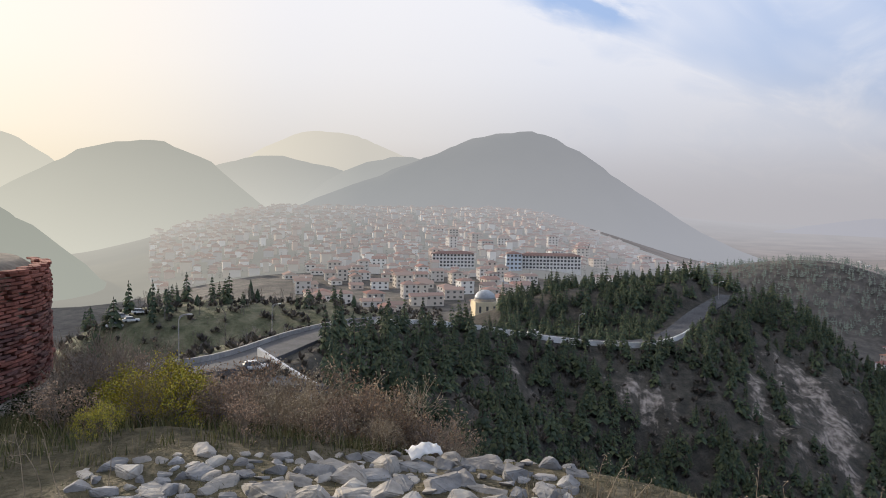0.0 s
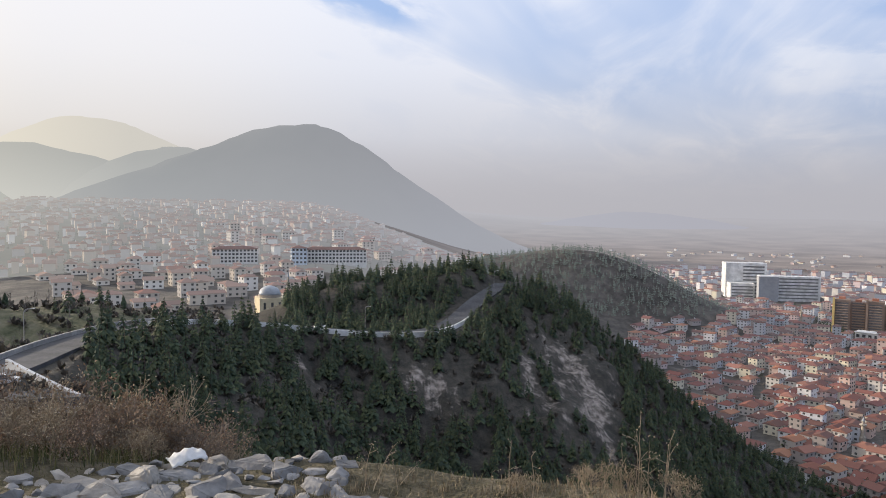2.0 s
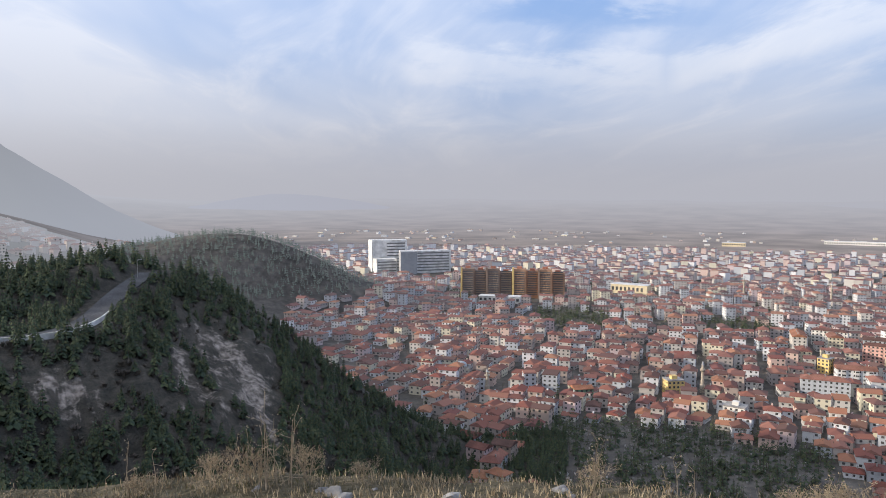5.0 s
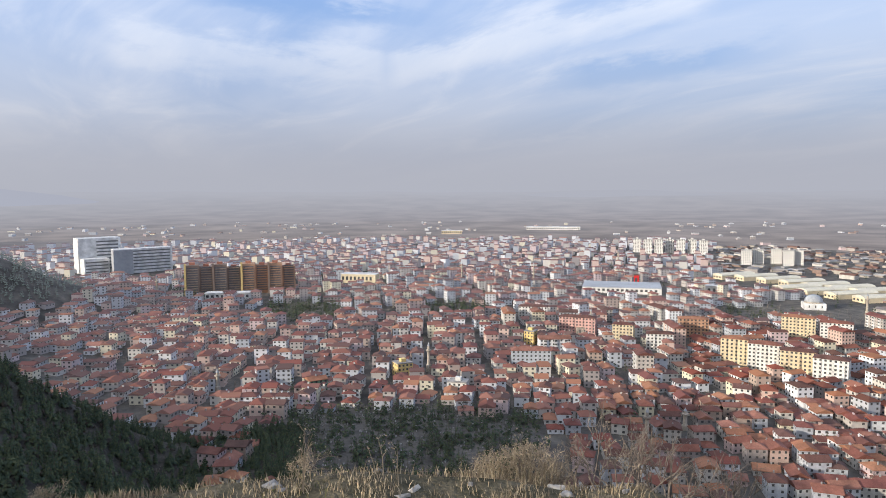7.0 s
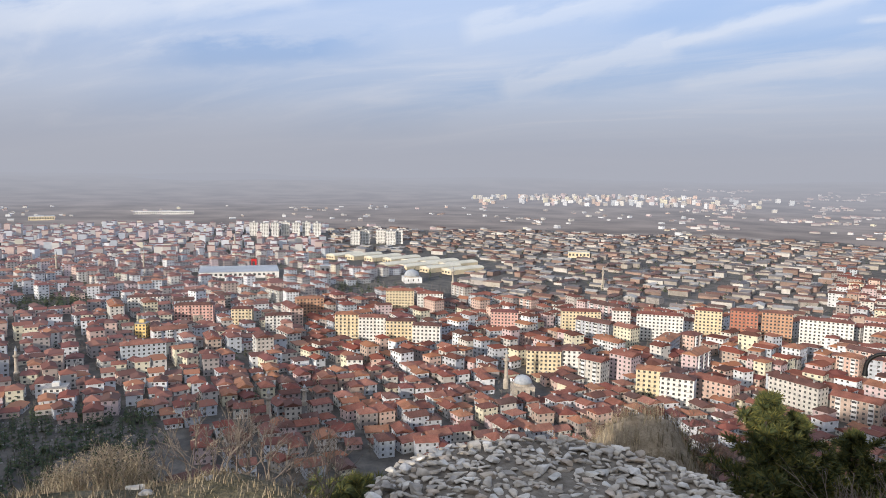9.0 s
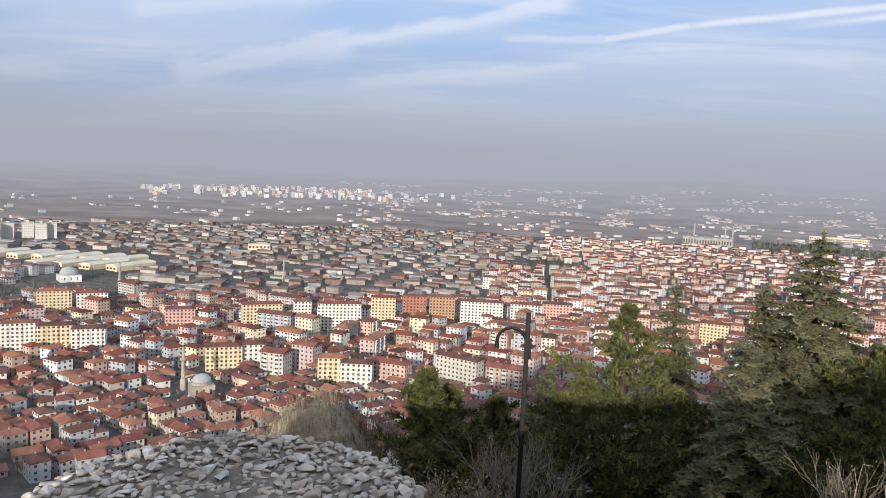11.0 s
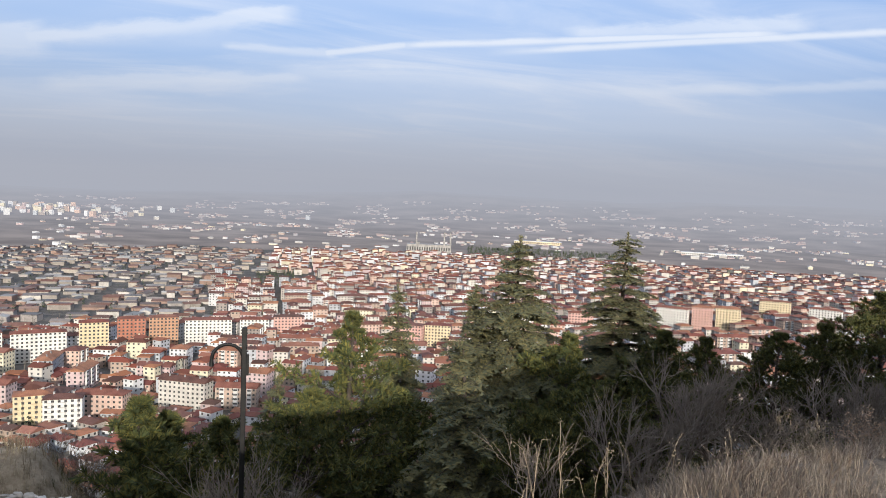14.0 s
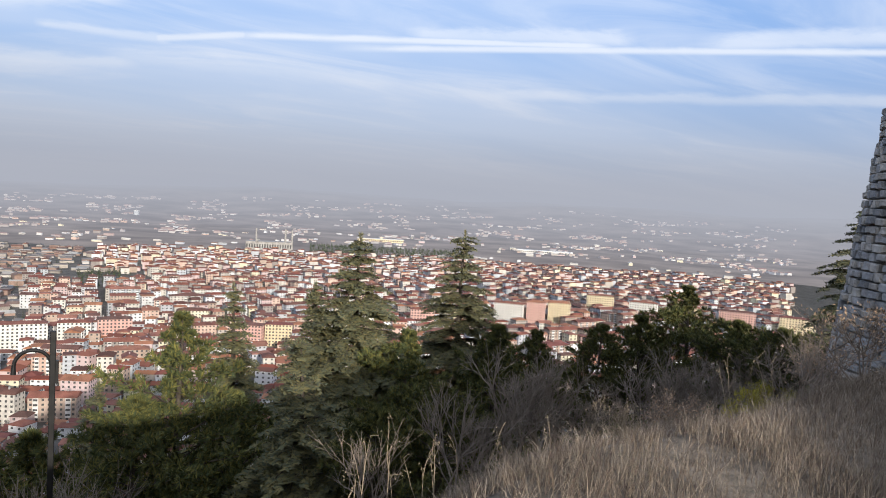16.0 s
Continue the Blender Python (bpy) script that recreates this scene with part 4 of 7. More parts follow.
# haze over these pines is emission mixed into their material
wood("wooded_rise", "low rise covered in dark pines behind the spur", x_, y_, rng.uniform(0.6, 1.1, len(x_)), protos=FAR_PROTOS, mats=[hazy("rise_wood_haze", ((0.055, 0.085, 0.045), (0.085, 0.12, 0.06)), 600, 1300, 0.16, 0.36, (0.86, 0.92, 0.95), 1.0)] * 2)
# trees of the parks and the graveyard below
def tree_patch(name, label, az0, az1, r0, r1, step, lo, hi, protos=None, mats=None):
    x, y = scatter(az0, az1, r0, r1, step, lambda x, y, az, r: (waves(x, y, 40, 2) > -0.5) & (height(x, y) < 60))
    return wood(name, label, x, y, rng.uniform(lo, hi, len(x)), protos=protos or FAR_PROTOS, mats=mats)


tree_patch("graveyard_trees", "dark conifers crowded in the graveyard", 51, 73, 330, 450, 4.6, 0.6, 1.2)
tree_patch("town_park_trees", "dark trees of a town park", 51.5, 57, 760, 880, 7, 0.9, 1.5)
tree_patch("town_park_trees", "dark trees of a town park", 63.5, 69, 770, 860, 7, 0.8, 1.4)
tree_patch("town_park_trees", "dark trees beside the sports ground", 86.5, 91.5, 800, 880, 8, 0.7, 1.2)
tree_patch("tree_belt", "dark belt of trees beyond the town", 143.5, 156, 1620, 2050, 11, 0.9, 1.5)
tree_patch("tree_belt", "trees around the apartment towers", 41, 46, 960, 1060, 9, 0.8, 1.4)
tree_patch("tree_belt", "dark trees between the houses", 127, 130, 1080, 1250, 9, 0.8, 1.4)


def bare_proto(seed, tall=7.0):
    """A bare broad tree far off: trunk, forking limbs and a thin haze of twigs."""
    rg = np.random.default_rng(seed)
    v, f = [], []

    def stick(a, b, ra, rb):
        a, b = np.array(a), np.array(b)
        k = len(v)
        for p, r in ((a, ra), (b, rb)):
            for i in range(3):
                t = 2 * math.pi * i / 3
                v.append((p[0] + r * math.cos(t), p[1] + r * math.sin(t), p[2]))
        for i in range(3):
            j = (i + 1) % 3
            f.append((k + i, k + j, k + 3 + j, k + 3 + i))

    def grow(p, d, ln, r, depth):
        q = p + d * ln
        stick(p, q, r, r * .6)
        if depth == 0:
            return
        for _ in range(3):
            nd = d + rg.normal(0, .5, 3)
            nd[2] = abs(nd[2]) * .8 + .15
            grow(q, nd / np.linalg.norm(nd), ln * rg.uniform(.55, .8), max(r * .55, .05), depth - 1)

    grow(np.zeros(3), np.array([0, 0, 1.0]), tall * .32, .2, 3)
    return np.array(v), f, len(f)


BARE = [bare_proto(s) for s in (1, 2, 3)]
M["twig_far"] = material("bare_twigs", [(0.3, (0.14, 0.12, 0.10)), (0.7, (0.25, 0.22, 0.19))], 0.5, 0.95, 0.0)
x_, y_ = scatter(40, 175, 335, 900, 21, lambda x, y, az, r: height(x, y) < 30)
wood("street_trees", "bare winter trees between the houses", x_, y_, rng.uniform(0.7, 1.5, len(x_)), protos=BARE, mats=[M["twig_far"], M["twig_far"]])
x_, y_ = scatter(40, 175, 335, 1400, 36, lambda x, y, az, r: height(x, y) < 30)
wood("garden_conifers", "dark conifers between the houses", x_, y_, rng.uniform(0.6, 1.3, len(x_)), protos=FAR_PROTOS)
x_, y_ = scatter(-32, 5, 115, 260, 7, lambda x, y, az, r: (near_line(x, y, SPUR_XYZ)[2] < 0) & (near_line(x, y, SPUR_XYZ)[0] > 14) & (waves(x, y, 50, 7) > -0.3))
wood("park_trees", "bare trees on the terraced park hill", x_, y_, rng.uniform(0.4, 0.8, len(x_)), protos=BARE, mats=[M["twig_far"], M["twig_far"]])
x_, y_ = scatter(-28, -2, 200, 250, 5.5, lambda x, y, az, r: (near_line(x, y, SPUR_XYZ)[2] < 0) & (near_line(x, y, SPUR_XYZ)[0] > 20) & (waves(x, y, 40, 1) > 0.05))
wood("park_pines", "dark pines along the crest of the park", x_, y_, rng.uniform(0.55, 1.1, len(x_)))


def scrub_proto(seed):
    rg = np.random.default_rng(seed)
    v, f = [], []
    for _ in range(16):
        a, e, ln = rg.uniform(0, 6.28), rg.uniform(.3, 1.4), rg.uniform(.7, 1.6)
        p = np.array([math.cos(a) * math.cos(e), math.sin(a) * math.cos(e), math.sin(e)]) * ln
        s = np.array([-math.sin(a), math.cos(a), 0]) * rg.uniform(.15, .35)
        k = len(v)
        v += [tuple(p * .1), tuple(p * .7 + s), tuple(p), tuple(p * .7 - s)]
        f.append((k, k + 1, k + 2, k + 3))
    return np.array(v), f, len(f)


M["brush"] = material("bare_brush", spread([(0.10, 0.086, 0.075), (0.125, 0.107, 0.09), (0.08, 0.075, 0.06), (0.15, 0.125, 0.10)]), 0.6, 0.95, 0.0, source="island")
x_, y_ = scatter(-30, 56, 60, 420, 3.6, lambda x, y, az, r: (bareness(x, y) < 0.35) & (near_line(x, y, SPUR_XYZ)[0] > 6) & ((near_line(x, y, SPUR_XYZ)[2] > 0) | (az < 0)) & (height(x, y) > 4))
wood("slope_brush", "dark leafless brush covering the ravine slopes", x_, y_, rng.uniform(0.7, 1.7, len(x_)), category="brush", protos=[scrub_proto(s) for s in range(4)], mats=[M["brush"], M["brush"]])
x_, y_ = scatter(-22, 20, 640, 1400, 22, lambda x, y, az, r: waves(x, y, 90, 4) > -0.2)
# these trees carry the slope's haze as glow in their material
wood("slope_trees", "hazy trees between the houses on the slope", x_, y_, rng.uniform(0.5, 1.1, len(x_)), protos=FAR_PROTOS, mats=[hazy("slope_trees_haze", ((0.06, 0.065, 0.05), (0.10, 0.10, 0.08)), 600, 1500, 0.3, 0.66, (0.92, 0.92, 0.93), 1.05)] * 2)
x_, y_ = scatter(30, 188, 1750, 2850, 24, lambda x, y, az, r: (waves(x, y, 330, 5) + 0.7 * waves(x, y, 90, 1) > 0.45))
# haze glow is painted into the field trees too
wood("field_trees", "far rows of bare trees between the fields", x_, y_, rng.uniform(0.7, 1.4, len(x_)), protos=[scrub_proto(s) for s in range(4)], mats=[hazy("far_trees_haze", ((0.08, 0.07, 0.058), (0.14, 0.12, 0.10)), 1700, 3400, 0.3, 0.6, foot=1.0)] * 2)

# ---- town things ----
def part(name, bm, mat, parent=None, label="", smooth_=False):
    me = bpy.data.meshes.new(name)
    bm.to_mesh(me)
    bm.free()
    me.materials.append(mat)
    if smooth_:
        me.polygons.foreach_set("use_smooth", np.full(len(me.polygons), True))
    ob = new(name, me)
    ob.parent = parent
    if label:
        ob["label"] = label
    return ob


def thing(name, m, label, category, group=""):
    ob = new(name)
    ob.matrix_world = m
    return tagged(ob, label, category, group)


def box(bm, x0, x1, y0, y1, z0, z1, turn=0.0, bevel=0.0):
    g = bmesh.ops.create_cube(bm, size=1.0)
    vs = g["verts"]
    rot = Matrix.Rotation(turn, 3, "Z")
    for v in vs:
        v.co = rot @ Vector(((x0 + x1) / 2 + v.co.x * (x1 - x0), (y0 + y1) / 2 + v.co.y * (y1 - y0), (z0 + z1) / 2 + v.co.z * (z1 - z0)))
    if bevel:
        es = list({e for v in vs for e in v.link_edges})
        bmesh.ops.bevel(bm, geom=es, offset=bevel, segments=1, affect="EDGES")
    return bm


def bm_box(*a, **k):
    return box(bmesh.new(), *a, **k)


def lathe(profile, n=16):
    """A turned body from (radius, height) pairs."""
    bm = bmesh.new()
    rings = []
    for r, z in profile:
        rings.append([bm.verts.new((max(r, 1e-4) * math.cos(2 * math.pi * i / n), max(r, 1e-4) * math.sin(2 * math.pi * i / n), z)) for i in range(n)])
    for a, b in zip(rings, rings[1:]):
        for i in range(n):
            j = (i + 1) % n
            bm.faces.new((a[i], a[j], b[j], b[i]))
    bm.faces.new(rings[0][::-1])
    bm.faces.new(rings[-1])
    return bm


def ground_at(az, r):
    if r < 60:
        r += ARM
    x, y = polar(az, r)
    return x, y, float(height(x, y))


def roof_mesh(w, d, h, rise, hip, e=0.5, th=0.22):
    bm = bmesh.new()
    a, b = w / 2 + e, d / 2 + e
    ins = min(a, b) if hip else 0.0
    lo = [bm.verts.new((sx * a, sy * b, h - th)) for sx, sy in ((-1, -1), (1, -1), (1, 1), (-1, 1))]
    up = [bm.verts.new((sx * a, sy * b, h)) for sx, sy in ((-1, -1), (1, -1), (1, 1), (-1, 1))]
    r0, r1 = bm.verts.new((-a + ins, 0, h + rise)), bm.verts.new((a - ins, 0, h + rise))
    for f in ((up[0], up[1], r1, r0), (up[2], up[3], r0, r1), (up[1], up[2], r1), (up[3], up[0], r0), tuple(lo[::-1])):
        bm.faces.new(f)
    for i in range(4):
        j = (i + 1) % 4
        bm.faces.new((lo[i], lo[j], up[j], up[i]))
    return bm


def windowed_body(w, d, h, floors, cols_w, cols_d, ww=0.6, hh=1.3, sink=2.0, depth=0.12):
    """Walls with windows let into them; the panes are of the second material."""
    verts, faces, mats = [], [], []

    def q(*p, m=0):
        k = len(verts)
        verts.extend(p)
        faces.append(tuple(range(k, k + len(p))))
        mats.append(m)

    fh = h / floors
    for (ox, oy, ux, uy, nx, ny, ln, cols) in ((-w / 2, -d / 2, 1, 0, 0, -1, w, cols_w), (w / 2, -d / 2, 0, 1, 1, 0, d, cols_d),
                                             (w / 2, d / 2, -1, 0, 0, 1, w, cols_w), (-w / 2, d / 2, 0, -1, -1, 0, d, cols_d)):
        def P(u, z, back=0.0):
            return (ox + ux * u - nx * back, oy + uy * u - ny * back, z)
        q(P(0, -sink), P(ln, -sink), P(ln, 0), P(0, 0))
        step = ln / cols
        for f in range(floors):
            z0, z1 = f * fh, (f + 1) * fh
            s0, s1 = z0 + fh * .3, min(z0 + fh * .3 + hh, z1 - .2)
            for c in range(cols):
                a, b = c * step, (c + 1) * step
                m = (a + b) / 2
                l, r = m - min(ww, step * .4), m + min(ww, step * .4)
                q(P(a, z0), P(b, z0), P(b, s0), P(a, s0))
                q(P(a, s1), P(b, s1), P(b, z1), P(a, z1))
                q(P(a, s0), P(l, s0), P(l, s1), P(a, s1))
                q(P(r, s0), P(b, s0), P(b, s1), P(r, s1))
                q(P(l, s0, depth), P(r, s0, depth), P(r, s1, depth), P(l, s1, depth), m=1)
                q(P(l, s0), P(r, s0), P(r, s0, depth), P(l, s0, depth))
                q(P(l, s1, depth), P(r, s1, depth), P(r, s1), P(l, s1))
                q(P(l, s0), P(l, s0, depth), P(l, s1, depth), P(l, s1))
                q(P(r, s0, depth), P(r, s0), P(r, s1), P(r, s1, depth))
    q((-w / 2, -d / 2, h), (w / 2, -d / 2, h), (w / 2, d / 2, h), (-w / 2, d / 2, h))
    return verts, faces, mats


def body_object(name, w, d, h, floors, parent, mat, **k):
    v, f, m = windowed_body(w, d, h, floors, max(1, round(w / 3.2)), max(1, round(d / 3.4)), **k)
    me = mesh_from(name, v, f, [mat, M["pane"]], m, flat=True)
    ob = new(name, me)
    ob.parent = parent
    return ob


HOUSE_LABELS = {1: "single-storey plastered house with a red tiled roof", 2: "two-storey plastered house with a red tiled roof", 3: "three-storey plastered house with a red tiled roof"}


def house_proto(w, d, floors, rise, hip):
    h = floors * 2.9
    ob = thing("house", Matrix.Identity(4), HOUSE_LABELS[floors], "house", "houses of the old town")
    body_object("wall", w, d, h, floors, ob, M["wall"], sink=3.0)
    part("roof", roof_mesh(w, d, h, rise, hip), M["roof"], ob)
    part("chimney", bm_box(w * .2 - .3, w * .2 + .3, -.3, .3, h, h + rise + .8), M["concrete"], ob)
    if floors > 1:
        part("porch_roof", bm_box(-w * .3, w * .1, -d / 2 - 1.3, -d / 2 + .02, 2.5, 2.68), M["roof"], ob)
    return ob


def near_town():
    protos = [house_proto(*a) for a in ((10, 8.5, 2, 2.1, True), (12, 9, 1, 2.2, False), (9, 8, 1, 1.9, True), (12, 8.5, 2, 2.2, False), (10, 8, 3, 2.0, True), (9.5, 9, 2, 2.1, True), (13, 8, 1, 1.8, False), (11, 9, 3, 2.0, False), (8.5, 8, 2, 2.0, False))]
    x, y = on_grid(46, 152, 325, 412, 12.6, 12.6, 20, keep=0.9, street_u=7, street_v=4, street=4)
    m = free(x, y)
    x, y = x[m], y[m]
    z = height(x, y)
    for i in range(min(len(x), 290)):
        p = protos[rng.integers(0, len(protos))]
        turn = 20 + rng.normal(0, 9) + 90 * rng.integers(0, 4)
        copy_thing(p, pose(x[i], y[i], z[i], 0, 0, turn))
    for p in protos:
        for o in (*p.children_recursive, p):
            bpy.data.objects.remove(o)


near_town()


def middle_blocks():
    """Blocks of flats of the middle town, built in a few kinds and repeated."""
    kinds = []
    for w, d, floors, hip, bal in ((26, 11, 5, False, 3), (20, 11, 4, True, 2), (30, 12, 5, True, 4), (17, 12, 6, False, 2), (24, 10, 4, False, 3), (32, 11, 6, False, 4), (15, 13, 5, True, 2)):
        h = floors * 2.9
        ob = thing("apartment_block", Matrix.Identity(4), f"{('four', 'five', 'six')[floors - 4]}-storey plastered block of flats with a red tiled roof", "apartment block", "blocks of flats in the middle town")
        body_object("wall", w, d, h, floors, ob, M["wall"], hh=1.4, ww=0.7)
        part("roof", roof_mesh(w, d, h, 2.3, hip, .6), M["roof"], ob)
        for k in range(max(1, w // 9)):
            cx = -w / 2 + (k + .5) * w / max(1, w // 9)
            part("chimney", bm_box(cx - .45, cx + .45, .8, 1.6, h + .5, h + 3.2), M["concrete"], ob)
        for c in range(bal):
            u = -w / 2 + (c + .5) * w / bal
            part("balcony_bay", bm_box(u - 1.4, u + 1.4, -d / 2 - 1.0, -d / 2 + .01, 2.7, h - .4, bevel=.05), M["white"], ob)
            for f in range(1, floors):
                part("balcony_glazing", bm_box(u - 1.2, u + 1.2, -d / 2 - 1.06, -d / 2 - .98, f * 2.9 + .95, f * 2.9 + 2.2), M["pane"], ob)
        kinds.append(ob)
    for x, y, turn in BLOCK_PLACES:
        copy_thing(kinds[rng.integers(0, len(kinds))], pose(x, y, float(height(x, y)), 0, 0, turn + rng.normal(0, 5) + 180 * rng.integers(0, 2) + (90 if rng.random() < .22 else 0)))
    for p in kinds:
        for o in (*p.children_recursive, p):
            bpy.data.objects.remove(o)


middle_blocks()


def flats(az, r, w, d, floors, turn, label, wall, roof=None, rise=1.8, hip=True, balconies=0, group="", fh=2.9):
    """A block of flats: body with windows, roof, and rows of balconies."""
    x, y, z = ground_at(az, r)
    h = floors * fh
    ob = thing("apartment_block", pose(x, y, z, 0, 0, -az + turn), label, "apartment block", group)
    body_object("wall", w, d, h, floors, ob, wall, hh=1.5, ww=0.75)
    if roof is None:
        part("parapet", bm_box(-w / 2 - .2, w / 2 + .2, -d / 2 - .2, d / 2 + .2, h, h + .7), M["concrete"], ob)
        part("lift_house", bm_box(-2, 2, -2, 2, h + .7, h + 3), wall, ob)
    else:
        part("roof", roof_mesh(w, d, h, rise, hip), roof, ob)
        for k in range(max(1, int(w / 9))):
            cx = -w / 2 + (k + .5) * w / max(1, int(w / 9))
            part("chimney", bm_box(cx - .5, cx + .5, -.4, .4, h + rise * .3, h + rise + 1.1), M["concrete"], ob)
    for c in range(balconies):
        u = -w / 2 + (c + .5) * w / balconies
        for f in range(1, floors):
            part("balcony", bm_box(u - 1.5, u + 1.5, -d / 2 - 1.2, -d / 2 + .01, f * fh, f * fh + 1.0), wall, ob)
    return ob


def paint(name, c, **k):
    return material(name, [(0.3, tuple(q * .88 for q in c)), (0.7, tuple(min(.85, q * 1.08) for q in c))], 0.3, 0.9, 0.0, dark=0.15, **k)


CREAM, ROSE, PALE, BRICKY, YELLOW = paint("cream_render", (0.66, 0.56, 0.38)), paint("rose_render", (0.60, 0.38, 0.33)), paint("pale_render", (0.70, 0.68, 0.64)), paint("brick_red_render", (0.42, 0.19, 0.13)), paint("yellow_render", (0.70, 0.52, 0.22))
BROWN, TAN, ORANGE, BLUE = paint("brown_render", (0.29, 0.215, 0.17)), paint("tan_render", (0.47, 0.29, 0.19)), paint("orange_render", (0.60, 0.24, 0.06)), paint("pale_blue_render", (0.60, 0.65, 0.70))
RED = M["roof"]
for a, r, w, n, c, nm, bal in BLOCKS:
    flats(a, r, w, 12, n + 1, rng.normal(0, 6), nm + " block of flats with balconies and red roof", {"CREAM": CREAM, "PALE": PALE, "BRICKY": BRICKY, "TAN": TAN, "ROSE": ROSE}[c], RED, balconies=bal, group="blocks of flats")
for a, r, w, n, c, lab in ((57.9, 470, 11, 3, PALE, "white flat-roofed house among red roofs"), (62.0, 520, 12, 4, YELLOW, "yellow house with a flat roof"), (72.3, 640, 9, 4, YELLOW, "bright yellow house front"),
                           (66.5, 480, 13, 3, PALE, "white plastered house with shallow roof"), (55.1, 494, 13, 3, paint("green_render", (0.16, 0.26, 0.17)), "dull green house with a red roof"), (60.8, 610, 14, 3, ORANGE, "orange house with a flat roof"),
                           (88.2, 500, 11, 3, PALE, "white plastered house with gabled roof"), (96.5, 520, 12, 4, PALE, "white plastered house with gabled roof")):
    flats(a, r, w, 10, n, rng.normal(0, 15), lab, c, RED if "red roof" in lab or "gabled" in lab else None, hip=False)
for a in (80.4, 81.2, 82.0, 82.8, 83.6, 84.4, 85.2):
    flats(a, 1560 + rng.uniform(-20, 20), 17, 16, 10, 0, "far grey and white apartment tower", PALE, None, group="far towers")
for a in (88.2, 89.0, 90.2, 91.0, 91.6):
    flats(a, 1400 + rng.uniform(-20, 20), 18, 16, 9, 0, "far white apartment tower with red stripes", PALE, None, group="far towers")


# far window panes lightened in base colour to imitate haze
HAZED_PANE = material("haze_lightened_panes", [(0.3, (0.12, 0.12, 0.125)), (0.7, (0.20, 0.195, 0.19))], 0.4, 0.3, 0.0, spec=0.5)


def hospital():
    x, y, z = ground_at(41.6, 1300)
    ob = thing("hospital", pose(x, y, z, 0, 0, -41.6 + 16), "large white hospital with dark window bands", "hospital")
    white, grey = M["white"], paint("grey_cladding", (0.36, 0.37, 0.39))
    part("tall_wing", bm_box(-68, -2, 30, 60, -4, 58), white, ob)
    part("low_wing", bm_box(-22, 70, -10, 14, -4, 40), white, ob)
    part("stair_tower", bm_box(-28, 2, -22, -9, -4, 40), grey, ob, "grey windowless stair tower")
    part("link_wing", bm_box(-66, -28, 2, 29, -4, 26), white, ob)
    for i in range(7):
        part("window_band", bm_box(6, 66, -10.3, -10.01, 4 + i * 5.2, 5.9 + i * 5.2), HAZED_PANE, ob, "dark strip of windows")
    for i in range(9):
        part("window_band", bm_box(-40, -6, 29.7, 29.99, 6 + i * 5.6, 8.3 + i * 5.6), HAZED_PANE, ob, "dark strip of windows")
    for i in range(4):
        part("window_band", bm_box(-64, -30, 1.7, 1.99, 4 + i * 5.2, 5.9 + i * 5.2), HAZED_PANE, ob, "dark strip of windows")


DRAB = paint("drab_render", (0.37, 0.285, 0.23))


def brown_towers():
    for az, wall, lab, n in ((47.5, BROWN, "brown stepped apartment complex with balconies", 4), (51.6, TAN, "tan stepped apartment complex with balconies", 4)):
        x, y, z = ground_at(az, 975)
        ob = thing("apartment_complex", pose(x, y, z, 0, 0, -az), lab, "apartment complex")
        for i in range(n):
            w = 17.5
            u = -34 + i * 17.2
            h = (40, 37, 40, 35)[i]
            v0 = (0, 5, -2, 4)[i]
            part("wing", bm_box(u, u + w, v0, v0 + 18, -3, h), wall, ob)
            part("roof_house", bm_box(u + 5, u + 12, v0 + 5, v0 + 12, h, h + 3), BRICKY, ob)
            if i in (0, 2):
                part("pier", bm_box(u - 1.2, u + 1.2, v0 - 2, v0 + 1, -3, h + 2), YELLOW if i == 0 else BROWN, ob)
            for f in range(11):
                part("balcony_band", bm_box(u + 2.0, u + 15.5, v0 - 1.1, v0 - .01, 3 + f * 3.1, 4.0 + f * 3.1), DRAB if wall is BROWN else TAN, ob)
                part("window_band", bm_box(u + 2.2, u + 15.3, v0 - .25, v0 - .005, 4.1 + f * 3.1, 5.6 + f * 3.1), HAZED_PANE, ob)


def low_hall(az, r, w, d, h, lab, wall, roof, name="hall", turn=0.0, vault=0.0):
    x, y, z = ground_at(az, r)
    ob = thing(name, pose(x, y, z, 0, 0, -az + turn), lab, name.replace("_", " "))
    part("wall", bm_box(-w / 2, w / 2, -d / 2, d / 2, -3, h), wall, ob)
    if vault:
        bm = bmesh.new()
        rows = []
        for i in range(13):
            a = math.pi * i / 12
            u, q = -math.cos(a) * (w / 2 + .4), h + math.sin(a) * vault
            rows.append([bm.verts.new((u, s * (d / 2 + .5), q)) for s in (-1, 1)])
        for a, b in zip(rows, rows[1:]):
            bm.faces.new((a[0], b[0], b[1], a[1]))
        bm.faces.new([r_[0] for r_ in rows][::-1])
        bm.faces.new([r_[1] for r_ in rows])
        part("roof", bm, roof, ob)
    else:
        part("roof", bm_box(-w / 2 - .5, w / 2 + .5, -d / 2 - .5, d / 2 + .5, h, h + .6), roof, ob)
    for k in range(int(w / 6)):
        u = -w / 2 + (k + .5) * 6
        part("window", bm_box(u - 1.6, u + 1.6, -d / 2 - .15, -d / 2 - .01, h * .35, h * .75), M["pane"], ob)
    return ob


SHEET = paint("pale_sheet_roof", (0.62, 0.58, 0.47))
hospital()
brown_towers()
low_hall(48.6, 930, 54, 16, 8, "long white hall with a pale flat roof", PALE, M["white"], turn=-12)
low_hall(58.7, 1060, 52, 20, 13, "cream public building lit by the sun", CREAM, M["white"], "public_building", turn=-18)
